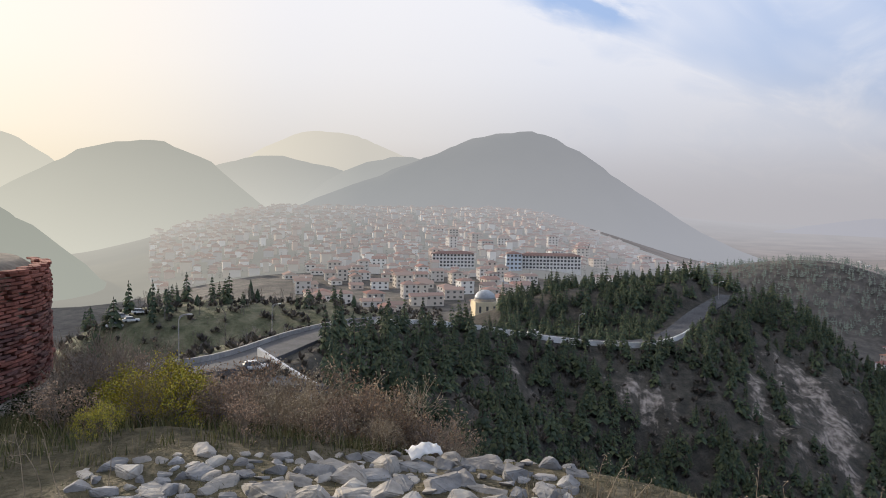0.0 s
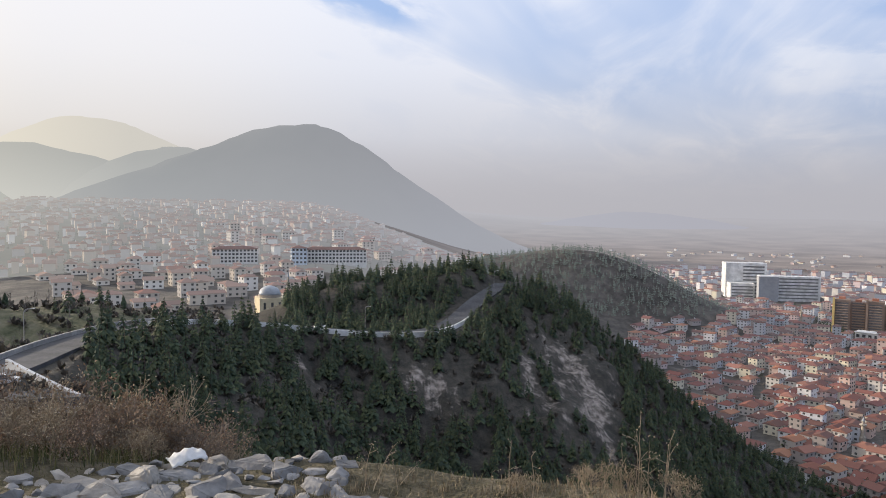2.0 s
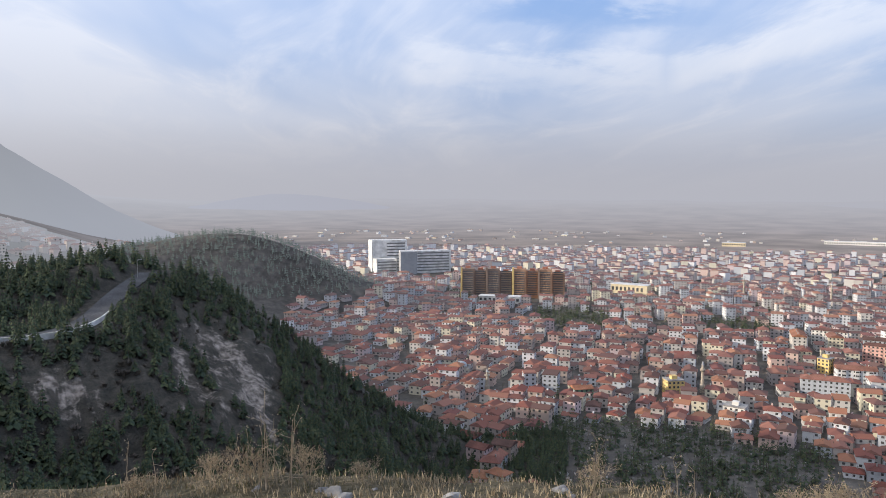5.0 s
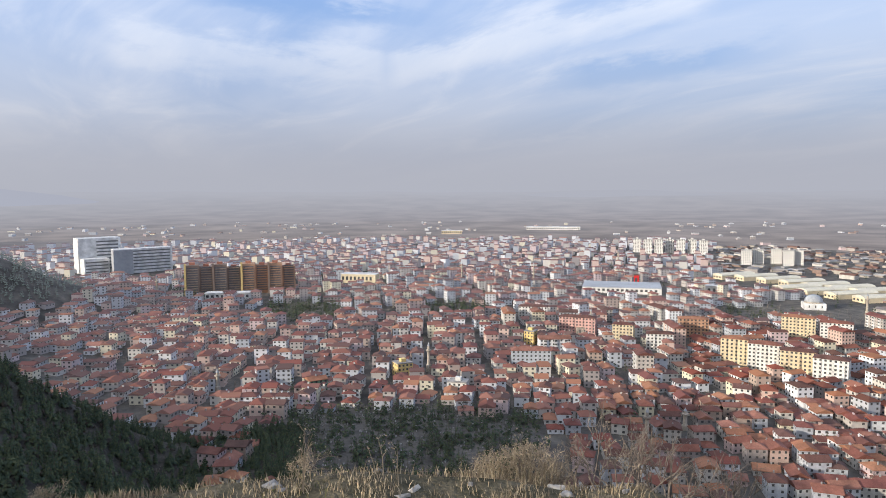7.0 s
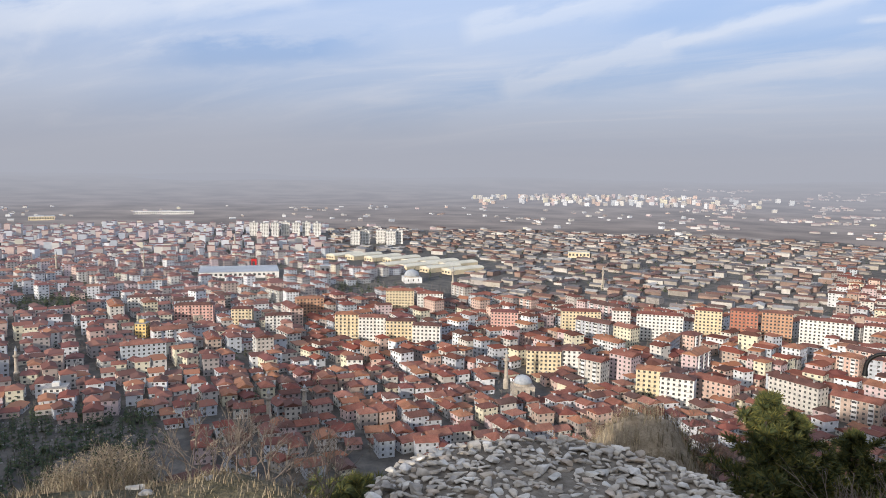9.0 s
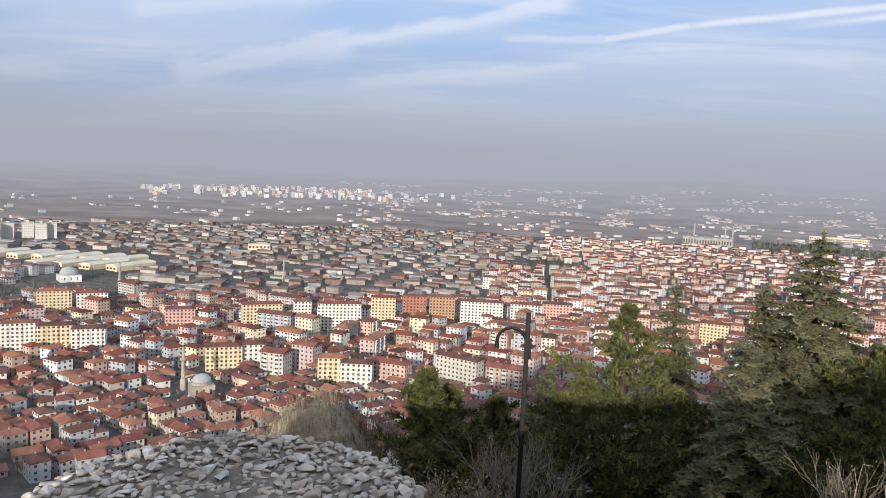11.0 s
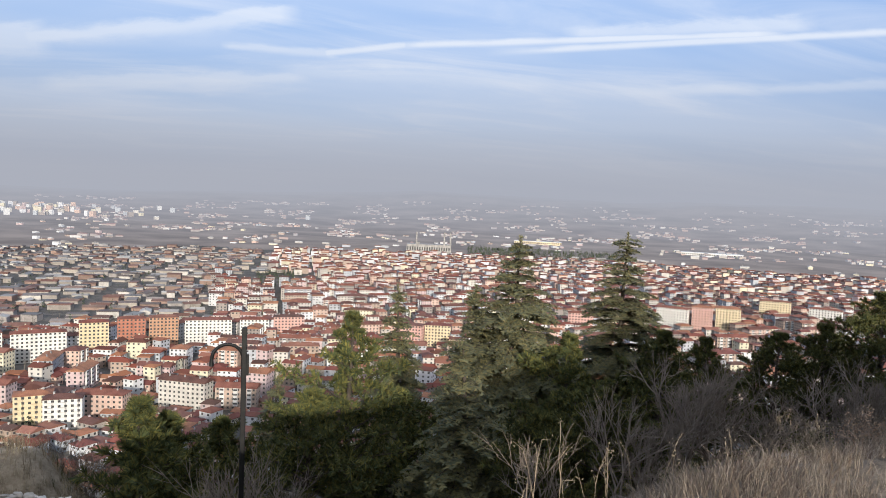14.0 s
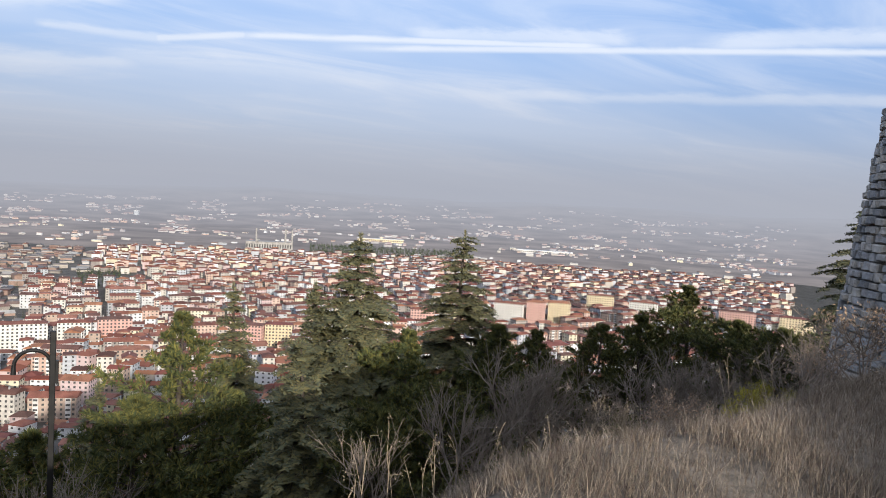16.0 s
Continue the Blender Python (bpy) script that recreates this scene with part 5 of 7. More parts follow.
low_hall(40.2, 1010, 24, 16, 15, "white public building with a red roof", PALE, RED, "public_building")
low_hall(79.3, 990, 100, 60, 7, "wide shopping hall with a pale roof", PALE, paint("grey_sheet_roof", (0.40, 0.42, 0.45)), "shopping_hall")
low_hall(80.4, 1046, 7, 7, 14, "red sign tower above the shopping hall", paint("signal_red", (0.55, 0.03, 0.03)), M["roof"], "sign_tower")
low_hall(85.5, 985, 36, 14, 11, "pale office block beside the shopping hall", PALE, M["white"], "office_block")
for i, (a, r) in enumerate(((87.4, 1170), (88.9, 1165), (90.4, 1150), (91.9, 1130), (93.4, 1110), (94.9, 1095), (96.4, 1075), (91.6, 1060), (93.2, 1045), (95.0, 1025), (96.8, 1010))):
    low_hall(a, r, 20, 62, 6, "long market shed with a curved cream roof", CREAM, SHEET, "market_shed", turn=-48, vault=3.0)
low_hall(105.9, 1240, 36, 18, 9, "cream workshop hall with a pale roof", CREAM, SHEET, "workshop_hall")
low_hall(140.4, 1800, 110, 40, 22, "far grey power works behind the town", M["concrete"], M["concrete"], "power_works")
low_hall(134.5, 1640, 70, 30, 9, "far white factory hall", PALE, M["white"], "factory_hall")
low_hall(74.0, 2350, 170, 30, 9, "far long white factory hall on the plain", PALE, M["white"], "factory_hall")
low_hall(66.0, 2150, 60, 24, 10, "far cream factory hall on the plain", CREAM, M["white"], "factory_hall")
low_hall(149.0, 2350, 150, 30, 9, "far pale factory hall on the plain", CREAM, M["white"], "factory_hall")
low_hall(162.0, 2250, 170, 30, 9, "far pale factory hall on the plain", PALE, M["white"], "factory_hall")
for a in (139.4, 141.6, 142.1):
    x, y, z = ground_at(a, 1790)
    tagged(part("factory_chimney", lathe([(3, -2), (1.8, 52), (1.9, 53)], 12), M["concrete"]), "far concrete factory chimney", "chimney").matrix_world = pose(x, y, z)


def school(az, r, w, wall, lab, h=13):
    x, y, z = ground_at(az, r)
    ob = thing("school", pose(x, y, z, 0, 0, -az + 4), lab, "school")
    body_object("wall", w, 14, h, 4, ob, wall, hh=1.8, ww=1.0, sink=6)
    part("roof", roof_mesh(w, 14, h, 2.4, True), M["roof_h"], ob)


school(0.8, 690, 40, PALE, "white school building in the haze")
school(8.4, 690, 58, PALE, "long pale building in the haze")
school(5.6, 680, 14, BLUE, "pale blue end building of the school", 15)


def minaret(az, r, tall, lab, base_r=1.5):
    x, y, z = ground_at(az, r)
    ob = thing("minaret", pose(x, y, z), lab, "minaret")
    part("shaft", lathe([(base_r * 1.25, -2), (base_r * 1.25, tall * .22), (base_r * .85, tall * .27), (base_r * .75, tall * .68)], 14), M["stone"], ob)
    part("gallery", lathe([(base_r * .8, tall * .66), (base_r * 1.35, tall * .70), (base_r * 1.35, tall * .74), (base_r * .6, tall * .742)], 14), M["stone"], ob)
    part("upper_shaft", lathe([(base_r * .6, tall * .74), (base_r * .55, tall * .86)], 12), M["stone"], ob)
    part("spire", lathe([(base_r * .68, tall * .86), (base_r * .3, tall * .94), (0.05, tall)], 12), M["lead"], ob, "grey lead spire")


def mosque(az, r, w, h, lab, wall):
    x, y, z = ground_at(az, r)
    ob = thing("mosque", pose(x, y, z, 0, 0, -az + 12), lab, "mosque")
    part("wall", bm_box(-w / 2, w / 2, -w / 2, w / 2, -4, h), wall, ob)
    part("drum", lathe([(w * .46, h), (w * .46, h + 1.4)], 20), M["stone"], ob)
    dome = [(w * .44 * math.cos(radians(a)), h + 1.4 + w * .36 * math.sin(radians(a))) for a in range(0, 90, 10)] + [(0.1, h + 1.4 + w * .36)]
    part("dome", lathe(dome, 24), M["lead"], ob, "grey lead dome", True)
    for u in (-w * .3, 0, w * .3):
        for s in (-1, 1):
            part("window", bm_box(u - .6, u + .6, s * w / 2 - .06, s * w / 2 + .06, h * .35, h * .75), M["pane"], ob)


M["stone"] = material("pale_stone", [(0.3, (0.36, 0.31, 0.25)), (0.7, (0.52, 0.46, 0.38))], 0.8, 0.9, 0.2)
M["lead"] = material("lead_sheet", [(0.3, (0.33, 0.35, 0.37)), (0.7, (0.48, 0.50, 0.52))], 0.5, 0.5, 0.1)
mosque(3.4, 392, 13, 9, "domed stone mosque beside the valley road", CREAM)
minaret(4.8, 400, 22, "slender stone minaret with grey spire", 0.9)
mosque(45.5, 552, 11, 6, "small domed bath house among red roofs", M["stone"])
mosque(101.8, 446, 13, 8, "domed stone mosque among red roofs", M["stone"])
mosque(92.7, 915, 22, 7, "white domed sports hall", M["white"])
mosque(76.4, 690, 15, 8, "mosque with a pale dome", M["stone"])
for a, r, t in ((43.5, 925, 28), (64.1, 538, 23), (81.4, 400, 20), (84.2, 428, 13), (100.45, 462, 27), (77.0, 690, 26), (96.0, 880, 26), (107.8, 900, 30), (72.5, 1010, 34), (79.0, 1250, 34), (66.8, 1030, 34), (148, 1300, 30), (47.6, 510, 16)):
    minaret(a, r, t, "slender stone minaret with grey spire")


# ---- the road along the spur ----
def ribbon(name, pts, width, mat, label, category, lift=0.0, thick=1.2, kind="structure", side=0.0, parent=None):
    """A strip with thickness along points x, y, z."""
    P = [Vector(p) for p in pts]
    fine = []
    for a, b in zip(P, P[1:]):
        n = max(1, int((b - a).length / 6))
        fine += [a.lerp(b, i / n) for i in range(n)]
    P = fine + [P[-1]]
    for _ in range(6):
        P = [P[0]] + [(a + b * 2 + c) / 4 for a, b, c in zip(P, P[1:], P[2:])] + [P[-1]]
    bm = bmesh.new()
    rows = []
    for i, p in enumerate(P):
        t = (P[min(i + 1, len(P) - 1)] - P[max(i - 1, 0)])
        n = Vector((t.y, -t.x, 0)).normalized()
        c = p + n * side
        rows.append([bm.verts.new(c + n * (s * width / 2) + Vector((0, 0, z))) for s, z in ((-1, lift), (1, lift), (1, lift - thick), (-1, lift - thick))])
    for a, b in zip(rows, rows[1:]):
        for k in range(4):
            j = (k + 1) % 4
            bm.faces.new((a[k], a[j], b[j], b[k]))
    bm.faces.new(rows[0])
    bm.faces.new(rows[-1][::-1])
    bmesh.ops.recalc_face_normals(bm, faces=bm.faces)
    ob = part(name, bm, mat, parent)
    return tagged(ob, label, category, kind=kind)


road_pts = [(*polar(a, r), z) for a, r, z in ROAD]
ribbon("road", road_pts, 8.0, M["asphalt"], "grey asphalt road winding along the spur", "road", 0.35)
ribbon("kerb", road_pts[4:11], 0.5, M["white"], "low white parapet along the road edge", "parapet", 1.15, 2.0, side=4.2)
ribbon("parapet", road_pts[:6], 0.5, M["concrete"], "grey parapet wall along the road", "parapet", 1.2, 2.0, side=-4.2)
ribbon("lay_by", [(*polar(-19.5, 103), 117.4), (*polar(-14.5, 109), 115.2), (*polar(-10.8, 112), 114.2)], 13, M["asphalt"], "asphalt lay-by at the hairpin bend", "road", 0.3)
ribbon("lay_by_wall", [(*polar(-14.3, 124), 116.0), (*polar(-13.6, 118), 115.3), (*polar(-9.9, 108), 113.4)], 0.5, M["white"], "white wall around the hairpin bend", "wall", 1.2, 2.0)
ribbon("lay_by_wall", [(*polar(-15.2, 103), 115.4), (*polar(-9.9, 107), 113.4)], 0.5, M["white"], "white wall around the hairpin bend", "wall", 1.0, 2.0)
ribbon("lay_by_wall", [(*polar(-24.0, 93), 119.2), (*polar(-21.5, 99), 119.0), (*polar(-19.2, 101), 117.6)], 0.5, M["white"], "white wall beside the road", "wall", 1.3, 2.0)
ribbon("valley_road", [(*polar(4.4, 420), 84), (*polar(5.6, 500), 84), (*polar(4.4, 620), 85)], 9, M["concrete"], "pale road down in the valley", "road", 0.8)
ribbon("path", [(*polar(11.5, 330), 106), (*polar(15.5, 345), 109)], 2.5, M["clay"], "pale footpath through the pine wood", "path", 1.5)


def street_lamp(az, r, z, tall):
    x, y = polar(az, r)
    ob = thing("street_lamp", pose(x, y, z, 0, 0, -az), "grey street lamp with a curved arm", "street lamp", "street lamps of the road")
    part("pole", lathe([(0.11, 0), (0.06, tall)], 8), M["concrete"], ob)
    bm = bmesh.new()
    for i in range(6):
        a, b = radians(i * 18), radians((i + 1) * 18)
        box(bm, 1.4 * (1 - math.cos(a)), 1.4 * (1 - math.cos(b)) + .06, -.05, .05, tall + .8 * math.sin(a) - .05, tall + .8 * math.sin(b) + .05)
    part("arm", bm, M["concrete"], ob)
    part("lamp_head", bm_box(1.2, 1.9, -.14, .14, tall + .68, tall + .82), M["white"], ob)


for a, r, z, t in ((-20.1, 112, 117.5, 6.5), (-13.3, 158, 113.5, 6), (10.8, 252, 98.5, 7), (21.0, 318, 106, 7), (-3.0, 222, 107, 6)):
    street_lamp(a, r, z, t)


def car(az, r, z, turn, paint_, lab):
    x, y = polar(az, r)
    ob = thing("car", pose(x, y, z, 0, 0, turn), lab, "car", "cars on the road")
    bm = bmesh.new()
    box(bm, -2.1, 2.1, -.85, .85, .3, .9, bevel=.12)
    part("body", bm, paint_, ob)
    bm = bmesh.new()
    vs = [bm.verts.new(p) for p in ((-1.7, -.8, .9), (1.0, -.8, .9), (1.0, .8, .9), (-1.7, .8, .9), (-1.3, -.65, 1.45), (.35, -.65, 1.45), (.35, .65, 1.45), (-1.3, .65, 1.45))]
    for f in ((0, 1, 5, 4), (1, 2, 6, 5), (2, 3, 7, 6), (3, 0, 4, 7)):
        bm.faces.new([vs[i] for i in f])
    part("glass", bm, M["pane"], ob)
    part("roof", bm_box(-1.32, .37, -.66, .66, 1.45, 1.5), paint_, ob)
    for sx in (-1.3, 1.3):
        for sy in (-.8, .8):
            w = part("wheel", lathe([(.3, -.1), (.32, -.06), (.32, .06), (.3, .1)], 12), M["rubber"], ob)
            w.matrix_local = pose(sx, sy, .32, 90)


M["rubber"] = material("tyre_rubber", [(0.3, (0.02, 0.02, 0.02)), (0.7, (0.035, 0.035, 0.035))], 3, 0.8, 0)
car(-14.6, 113, 115.75, 20, M["white"], "white hatchback parked in the lay-by")
car(7.3, 241, 100.4, 10, M["white"], "white car on the spur road")
for a, r in ((-24.5, 205), (-24.0, 208), (-23.4, 204), (-22.8, 207)):
    car(a, r, float(height(*polar(a, r))), 30, M["white"], "pale car parked on the park hill")


def cypress(az, r, tall):
    x, y, z = ground_at(az, r)
    ob = thing("cypress", pose(x, y, z), "slim dark cypress on the park hill", "tree", "cypresses")
    part("trunk", lathe([(.14, -.3), (.08, tall * .4)], 6), M["bark"], ob)
    bm = lathe([(.15, .4), (.7, tall * .2), (.8, tall * .45), (.5, tall * .75), (.05, tall)], 9)
    bmesh.ops.subdivide_edges(bm, edges=bm.edges[:], cuts=2)
    for v in bm.verts:
        v.co += Vector((rng.normal(0, .09), rng.normal(0, .09), rng.normal(0, .12)))
    part("crown", bm, M["needle"], ob)


for a, r, t in ((-14.9, 215, 6.5), (-14.4, 216, 4), (-18.8, 212, 3.5), (-7.0, 222, 4), (-20.2, 214, 4), (-21.0, 216, 5), (-22.1, 218, 5)):
    cypress(a, r, t)


def gravestones():
    x, y = scatter(52, 72, 335, 450, 5.0, lambda x, y, az, r: waves(x, y, 30, 3) > -0.6)
    z = height(x, y)
    V, F = [], []
    for i in range(len(x)):
        a, w, h = rng.uniform(0, 3), rng.uniform(.25, .6), rng.uniform(.5, 1.1)
        b = len(V)
        for zz in (-.3, h):
            for sx, sy in ((-1, -.35), (1, -.35), (1, .35), (-1, .35)):
                V.append((x[i] + w * (sx * math.cos(a) - sy * math.sin(a)), y[i] + w * (sx * math.sin(a) + sy * math.cos(a)), z[i] + zz))
        F += [(b, b + 1, b + 5, b + 4), (b + 1, b + 2, b + 6, b + 5), (b + 2, b + 3, b + 7, b + 6), (b + 3, b, b + 4, b + 7), (b + 4, b + 5, b + 6, b + 7)]
    tagged(new("gravestones", mesh_from("gravestones", V, F, [M["concrete"]], flat=True)), "pale gravestones among dark trees", "gravestones", kind="stuff")


gravestones()

# ---- foreground: ruins, stones, shrubs, grass ----
def block_mesh(seed, flat=0.6, bits=15):
    """A split block: the hull of chance points, its edges knocked off, its faces left rough."""
    rg = np.random.default_rng(seed)
    bm = bmesh.new()
    for _ in range(bits):
        p = rg.uniform(-.5, .5, 3)
        p = p / max(1e-3, np.abs(p).max()) * rg.uniform(.36, .5)
        bm.verts.new((p[0], p[1] * .85, p[2] * flat))
    hull = bmesh.ops.convex_hull(bm, input=bm.verts[:])
    bmesh.ops.delete(bm, geom=[v for v in bm.verts if not v.link_faces], context="VERTS")
    bmesh.ops.dissolve_limit(bm, angle_limit=radians(14), verts=bm.verts[:], edges=bm.edges[:])
    bmesh.ops.bevel(bm, geom=bm.edges[:], offset=.035, segments=2, affect="EDGES", clamp_overlap=True)
    bmesh.ops.triangulate(bm, faces=bm.faces[:])
    bmesh.ops.subdivide_edges(bm, edges=[e for e in bm.edges if e.calc_length() > .12], cuts=2, use_grid_fill=True)
    for v in bm.verts:
        v.co += v.co.normalized() * (.034 * noise.noise(v.co * 5 + Vector((seed, 0, 0))) + .018 * noise.noise(v.co * 14 + Vector((0, seed, 0))))
    me = bpy.data.meshes.new("stone")
    bm.to_mesh(me)
    bm.free()
    return me


def limestone(name, cols):
    m = material(name, spread(cols), 9.0, 0.92, 0.5, source="object", dark=0.4, coarse=0.25, bump_scale=3.0)
    return m


M["rock"] = limestone("weathered_limestone", [(0.29, 0.285, 0.28), (0.37, 0.34, 0.30), (0.22, 0.217, 0.215), (0.42, 0.39, 0.345), (0.33, 0.315, 0.30)])
# the tower rubble's sunlit look is put into paler, warmer base colours
M["cobble"] = limestone("sunlit_limestone", [(0.54, 0.48, 0.40), (0.62, 0.58, 0.51), (0.45, 0.38, 0.30), (0.66, 0.61, 0.54), (0.50, 0.41, 0.32), (0.38, 0.34, 0.29)])
M["mortar"] = material("old_mortar", [(0.3, (0.15, 0.125, 0.095)), (0.7, (0.30, 0.255, 0.20))], 9.0, 0.95, 0.6)
M["brick"] = limestone("thin_old_bricks", [(0.23, 0.085, 0.065), (0.29, 0.11, 0.08), (0.19, 0.075, 0.06), (0.25, 0.12, 0.095), (0.30, 0.15, 0.12), (0.17, 0.085, 0.075)])
ROCKS = [block_mesh(s + 1, f) for s, f in enumerate((0.55, 0.65, 0.5, 0.7, 0.6, 0.45, 0.62, 0.58, 0.5, 0.66))]
COBBLES = [block_mesh(s + 40, f, 12) for s, f in enumerate((0.6, 0.7, 0.55, 0.65, 0.75, 0.6, 0.5, 0.68))]
for me_ in ROCKS:
    me_.materials.append(M["rock"])
for me_ in COBBLES:
    me_.materials.append(M["cobble"])


def rock(az, r, size, sink=0.3, lift=0.0):
    x, y, z = ground_at(az, r)
    ob = new("rock", ROCKS[rng.integers(0, len(ROCKS))])
    sx, sy, sz = size * rng.uniform(.85, 1.3), size * rng.uniform(.75, 1.1), size * rng.uniform(.7, 1.0)
    ob.matrix_world = pose(x, y, z + sz * (0.3 - sink) + lift, rng.uniform(-14, 14), rng.uniform(-14, 14), rng.uniform(0, 360)) @ Matrix.Diagonal((sx, sy, sz, 1))
    return tagged(ob, "weathered grey limestone block of the ruined wall" if size > .27 else "small grey limestone lump in dry earth", "rock", "rocks of the ruined wall")


for az, r, s in ((0.6, 4.75, .42), (3.2, 4.45, .40), (5.8, 4.35, .34), (-1.6, 4.5, .30), (-4.0, 4.55, .36), (-6.5, 4.4, .40), (-9.0, 4.45, .34), (-3.0, 4.15, .38), (0.5, 4.1, .44), (3.6, 4.05, .30), (-6.0, 4.05, .42), (-9.5, 4.0, .40), (-12.5, 4.1, .42),
                 (-15.6, 4.3, .26), (-17.5, 4.5, .30), (-18.8, 4.3, .24), (-20.2, 4.35, .30), (-22.0, 4.25, .22), (-24.5, 4.2, .30), (-26.2, 4.1, .24), (-15.0, 3.95, .34), (-18.0, 3.95, .28), (8.0, 4.05, .30), (10.8, 3.9, .26), (9.5, 4.15, .16), (13.5, 3.85, .2)):
    rock(az, r, s * .85, .36)
laid = []
for _ in range(4000):
    a, r_ = rng.uniform(-25, 10), rng.uniform(3.75, 4.8)
    s_ = rng.uniform(.07, .24)
    p_ = polar(a, r_)
    if len(laid) < 190 and all(math.hypot(p_[0] - u, p_[1] - v) > .42 * (s_ + t) for u, v, t in laid):
        laid.append((*p_, s_))
        rock(a, r_, s_, .30)
for _ in range(26):
    a = rng.uniform(12, 88)
    rock(a, rng.uniform(3.55, 4.0), rng.uniform(.05, .13))


def brick_bastion():
    """The stump of a round brick tower on a pale stone footing; its outer bricks are separate."""
    cx, cy = polar(-43.6, 11.2)
    R, top = 3.05, 139.42
    base = bpy.data.objects.new("brick_bastion", None)
    scene.collection.objects.link(base)
    base.matrix_world = pose(cx, cy, 136.6)
    tagged(base, "ruined round brick tower stump with tufts in its joints", "tower ruin")
    part("core", lathe([(R - .02, 0.0), (R - .03, 2.35), (R - .06, 2.62), (R * .9, 2.78), (R * .5, 2.9), (0.1, 2.92)], 64), M["mortar"], base, "mortar core", True)
    part("footing", lathe([(R + .03, 0), (R + .05, 1.2), (R + .02, 1.32)], 64), M["stone"], base, "pale stone footing")
    proto = bm_box(-.5, .5, -.5, .5, -.5, .5, bevel=.06)
    me = bpy.data.meshes.new("brick")
    proto.to_mesh(me)
    proto.free()
    me.materials.append(M["brick"])
    rest_v, rest_f = [], []
    n_obj = 0
    face_az = -43.6 + 180
    for c in range(33):
        z = 1.35 + c * 0.0425
        n = 78
        for k in range(n):
            a = 2 * math.pi * (k + .5 * (c % 2) + rng.uniform(-.12, .12)) / n
            bearing = math.degrees(math.atan2(math.cos(a), math.sin(a)))
            off = (bearing - face_az + 180) % 360 - 180
            if abs(off) > 95 or rng.random() < .035:
                continue
            proud = rng.normal(0, .012) - (.05 if c > 30 else 0) * rng.random()
            m = Matrix.Translation((math.cos(a) * (R + proud), math.sin(a) * (R + proud), z + rng.normal(0, .003))) @ Matrix.Rotation(a + rng.normal(0, .02), 4, "Z") @ Matrix.Diagonal((.11, rng.uniform(.19, .245), rng.uniform(.026, .034), 1))
            if off < -28 and n_obj < 300:
                ob = new("brick", me)
                ob.parent = base
                ob.matrix_local = m
                n_obj += 1
            else:
                b = len(rest_v)
                rest_v.extend([m @ v.co for v in me.vertices])
                rest_f.extend([tuple(b + i for i in p.vertices) for p in me.polygons])
    joined = mesh_from("brickwork", rest_v, rest_f, [M["brick"]], flat=True)
    ob = new("brickwork", joined)
    ob.parent = base
    ob["kind"] = "stuff"
    return cx, cy, R


bx_, by_, bR_ = brick_bastion()


def cobbled_tower():
    """The top of a lower round tower, its rubble core laid bare."""
    cx, cy = polar(104.4, 7.75)
    R, top = 2.12, 136.55
    base = bpy.data.objects.new("rubble_tower", None)
    scene.collection.objects.link(base)
    base.matrix_world = pose(cx, cy, 130.0)
    tagged(base, "round ruined tower topped with pale rubble stones", "tower ruin")
    h = top - 130.0
    part("core", lathe([(R + .25, -1.5), (R, h - .5), (R - .06, h - .08), (R - .3, h - .02), (0.1, h + .03)], 48), M["mortar"], base, "dry earth and mortar core")
    placed = []
    tries = 0
    V, F = [], []
    while len(placed) < 1000 and tries < 60000:
        tries += 1
        rr, a = R * math.sqrt(rng.random()), rng.uniform(0, 2 * math.pi)
        x, y = rr * math.cos(a), rr * math.sin(a)
        s = rng.uniform(.07, .14) if len(placed) > 150 else rng.uniform(.13, .19)
        if any((x - u) ** 2 + (y - v) ** 2 < (.37 * (s + t)) ** 2 for u, v, t in placed):
            continue
        placed.append((x, y, s))
        edge = max(0.0, rr / R - .86)
        src = COBBLES[rng.integers(0, len(COBBLES))]
        m = pose(x, y, h + s * .14 - edge * .9 + rng.normal(0, .012), rng.uniform(-9, 9), rng.uniform(-9, 9), math.degrees(rng.uniform(0, 6.28))) @ Matrix.Diagonal((s * rng.uniform(1.1, 1.5), s * rng.uniform(.9, 1.15), s * rng.uniform(.7, 1.0), 1))
        if len(placed) <= 300:
            ob = new("stone", src)
            ob.parent = base
            ob.matrix_local = m
        else:
            b = len(V)
            V.extend([m @ v.co for v in src.vertices])
            F.extend([tuple(b + i for i in p.vertices) for p in src.polygons])
    fill = new("rubble_fill", mesh_from("rubble_fill", V, F, [M["cobble"]]))
    fill.parent = base
    fill["kind"] = "stuff"
    for _ in range(90):
        a = rng.uniform(0, 2 * math.pi)
        s = rng.uniform(.2, .34)
        ob = new("stone", COBBLES[rng.integers(0, len(COBBLES))])
        ob.parent = base
        ob.matrix_local = pose(math.cos(a) * (R - .02), math.sin(a) * (R - .02), h - rng.uniform(.12, 1.3), 0, 90, 0) @ Matrix.Diagonal((s, s, s * .7, 1))


cobbled_tower()


# ---- twigs, leaves and blades ----
def sticks(segs, sides=3):
    """Tapered sticks from (start, end, radius at start, radius at end)."""
    V, F = [], []
    for a, b, ra, rb in segs:
        d = (b - a)
        if d.length < 1e-5:
            continue
        u = d.orthogonal().normalized()
        w = d.cross(u).normalized()
        k = len(V)
        for p, r in ((a, ra), (b, rb)):
            for i in range(sides):
                t = 2 * math.pi * i / sides
                V.append(p + (u * math.cos(t) + w * math.sin(t)) * r)
        for i in range(sides):
            j = (i + 1) % sides
            F.append((k + i, k + j, k + sides + j, k + sides + i))
    return V, F


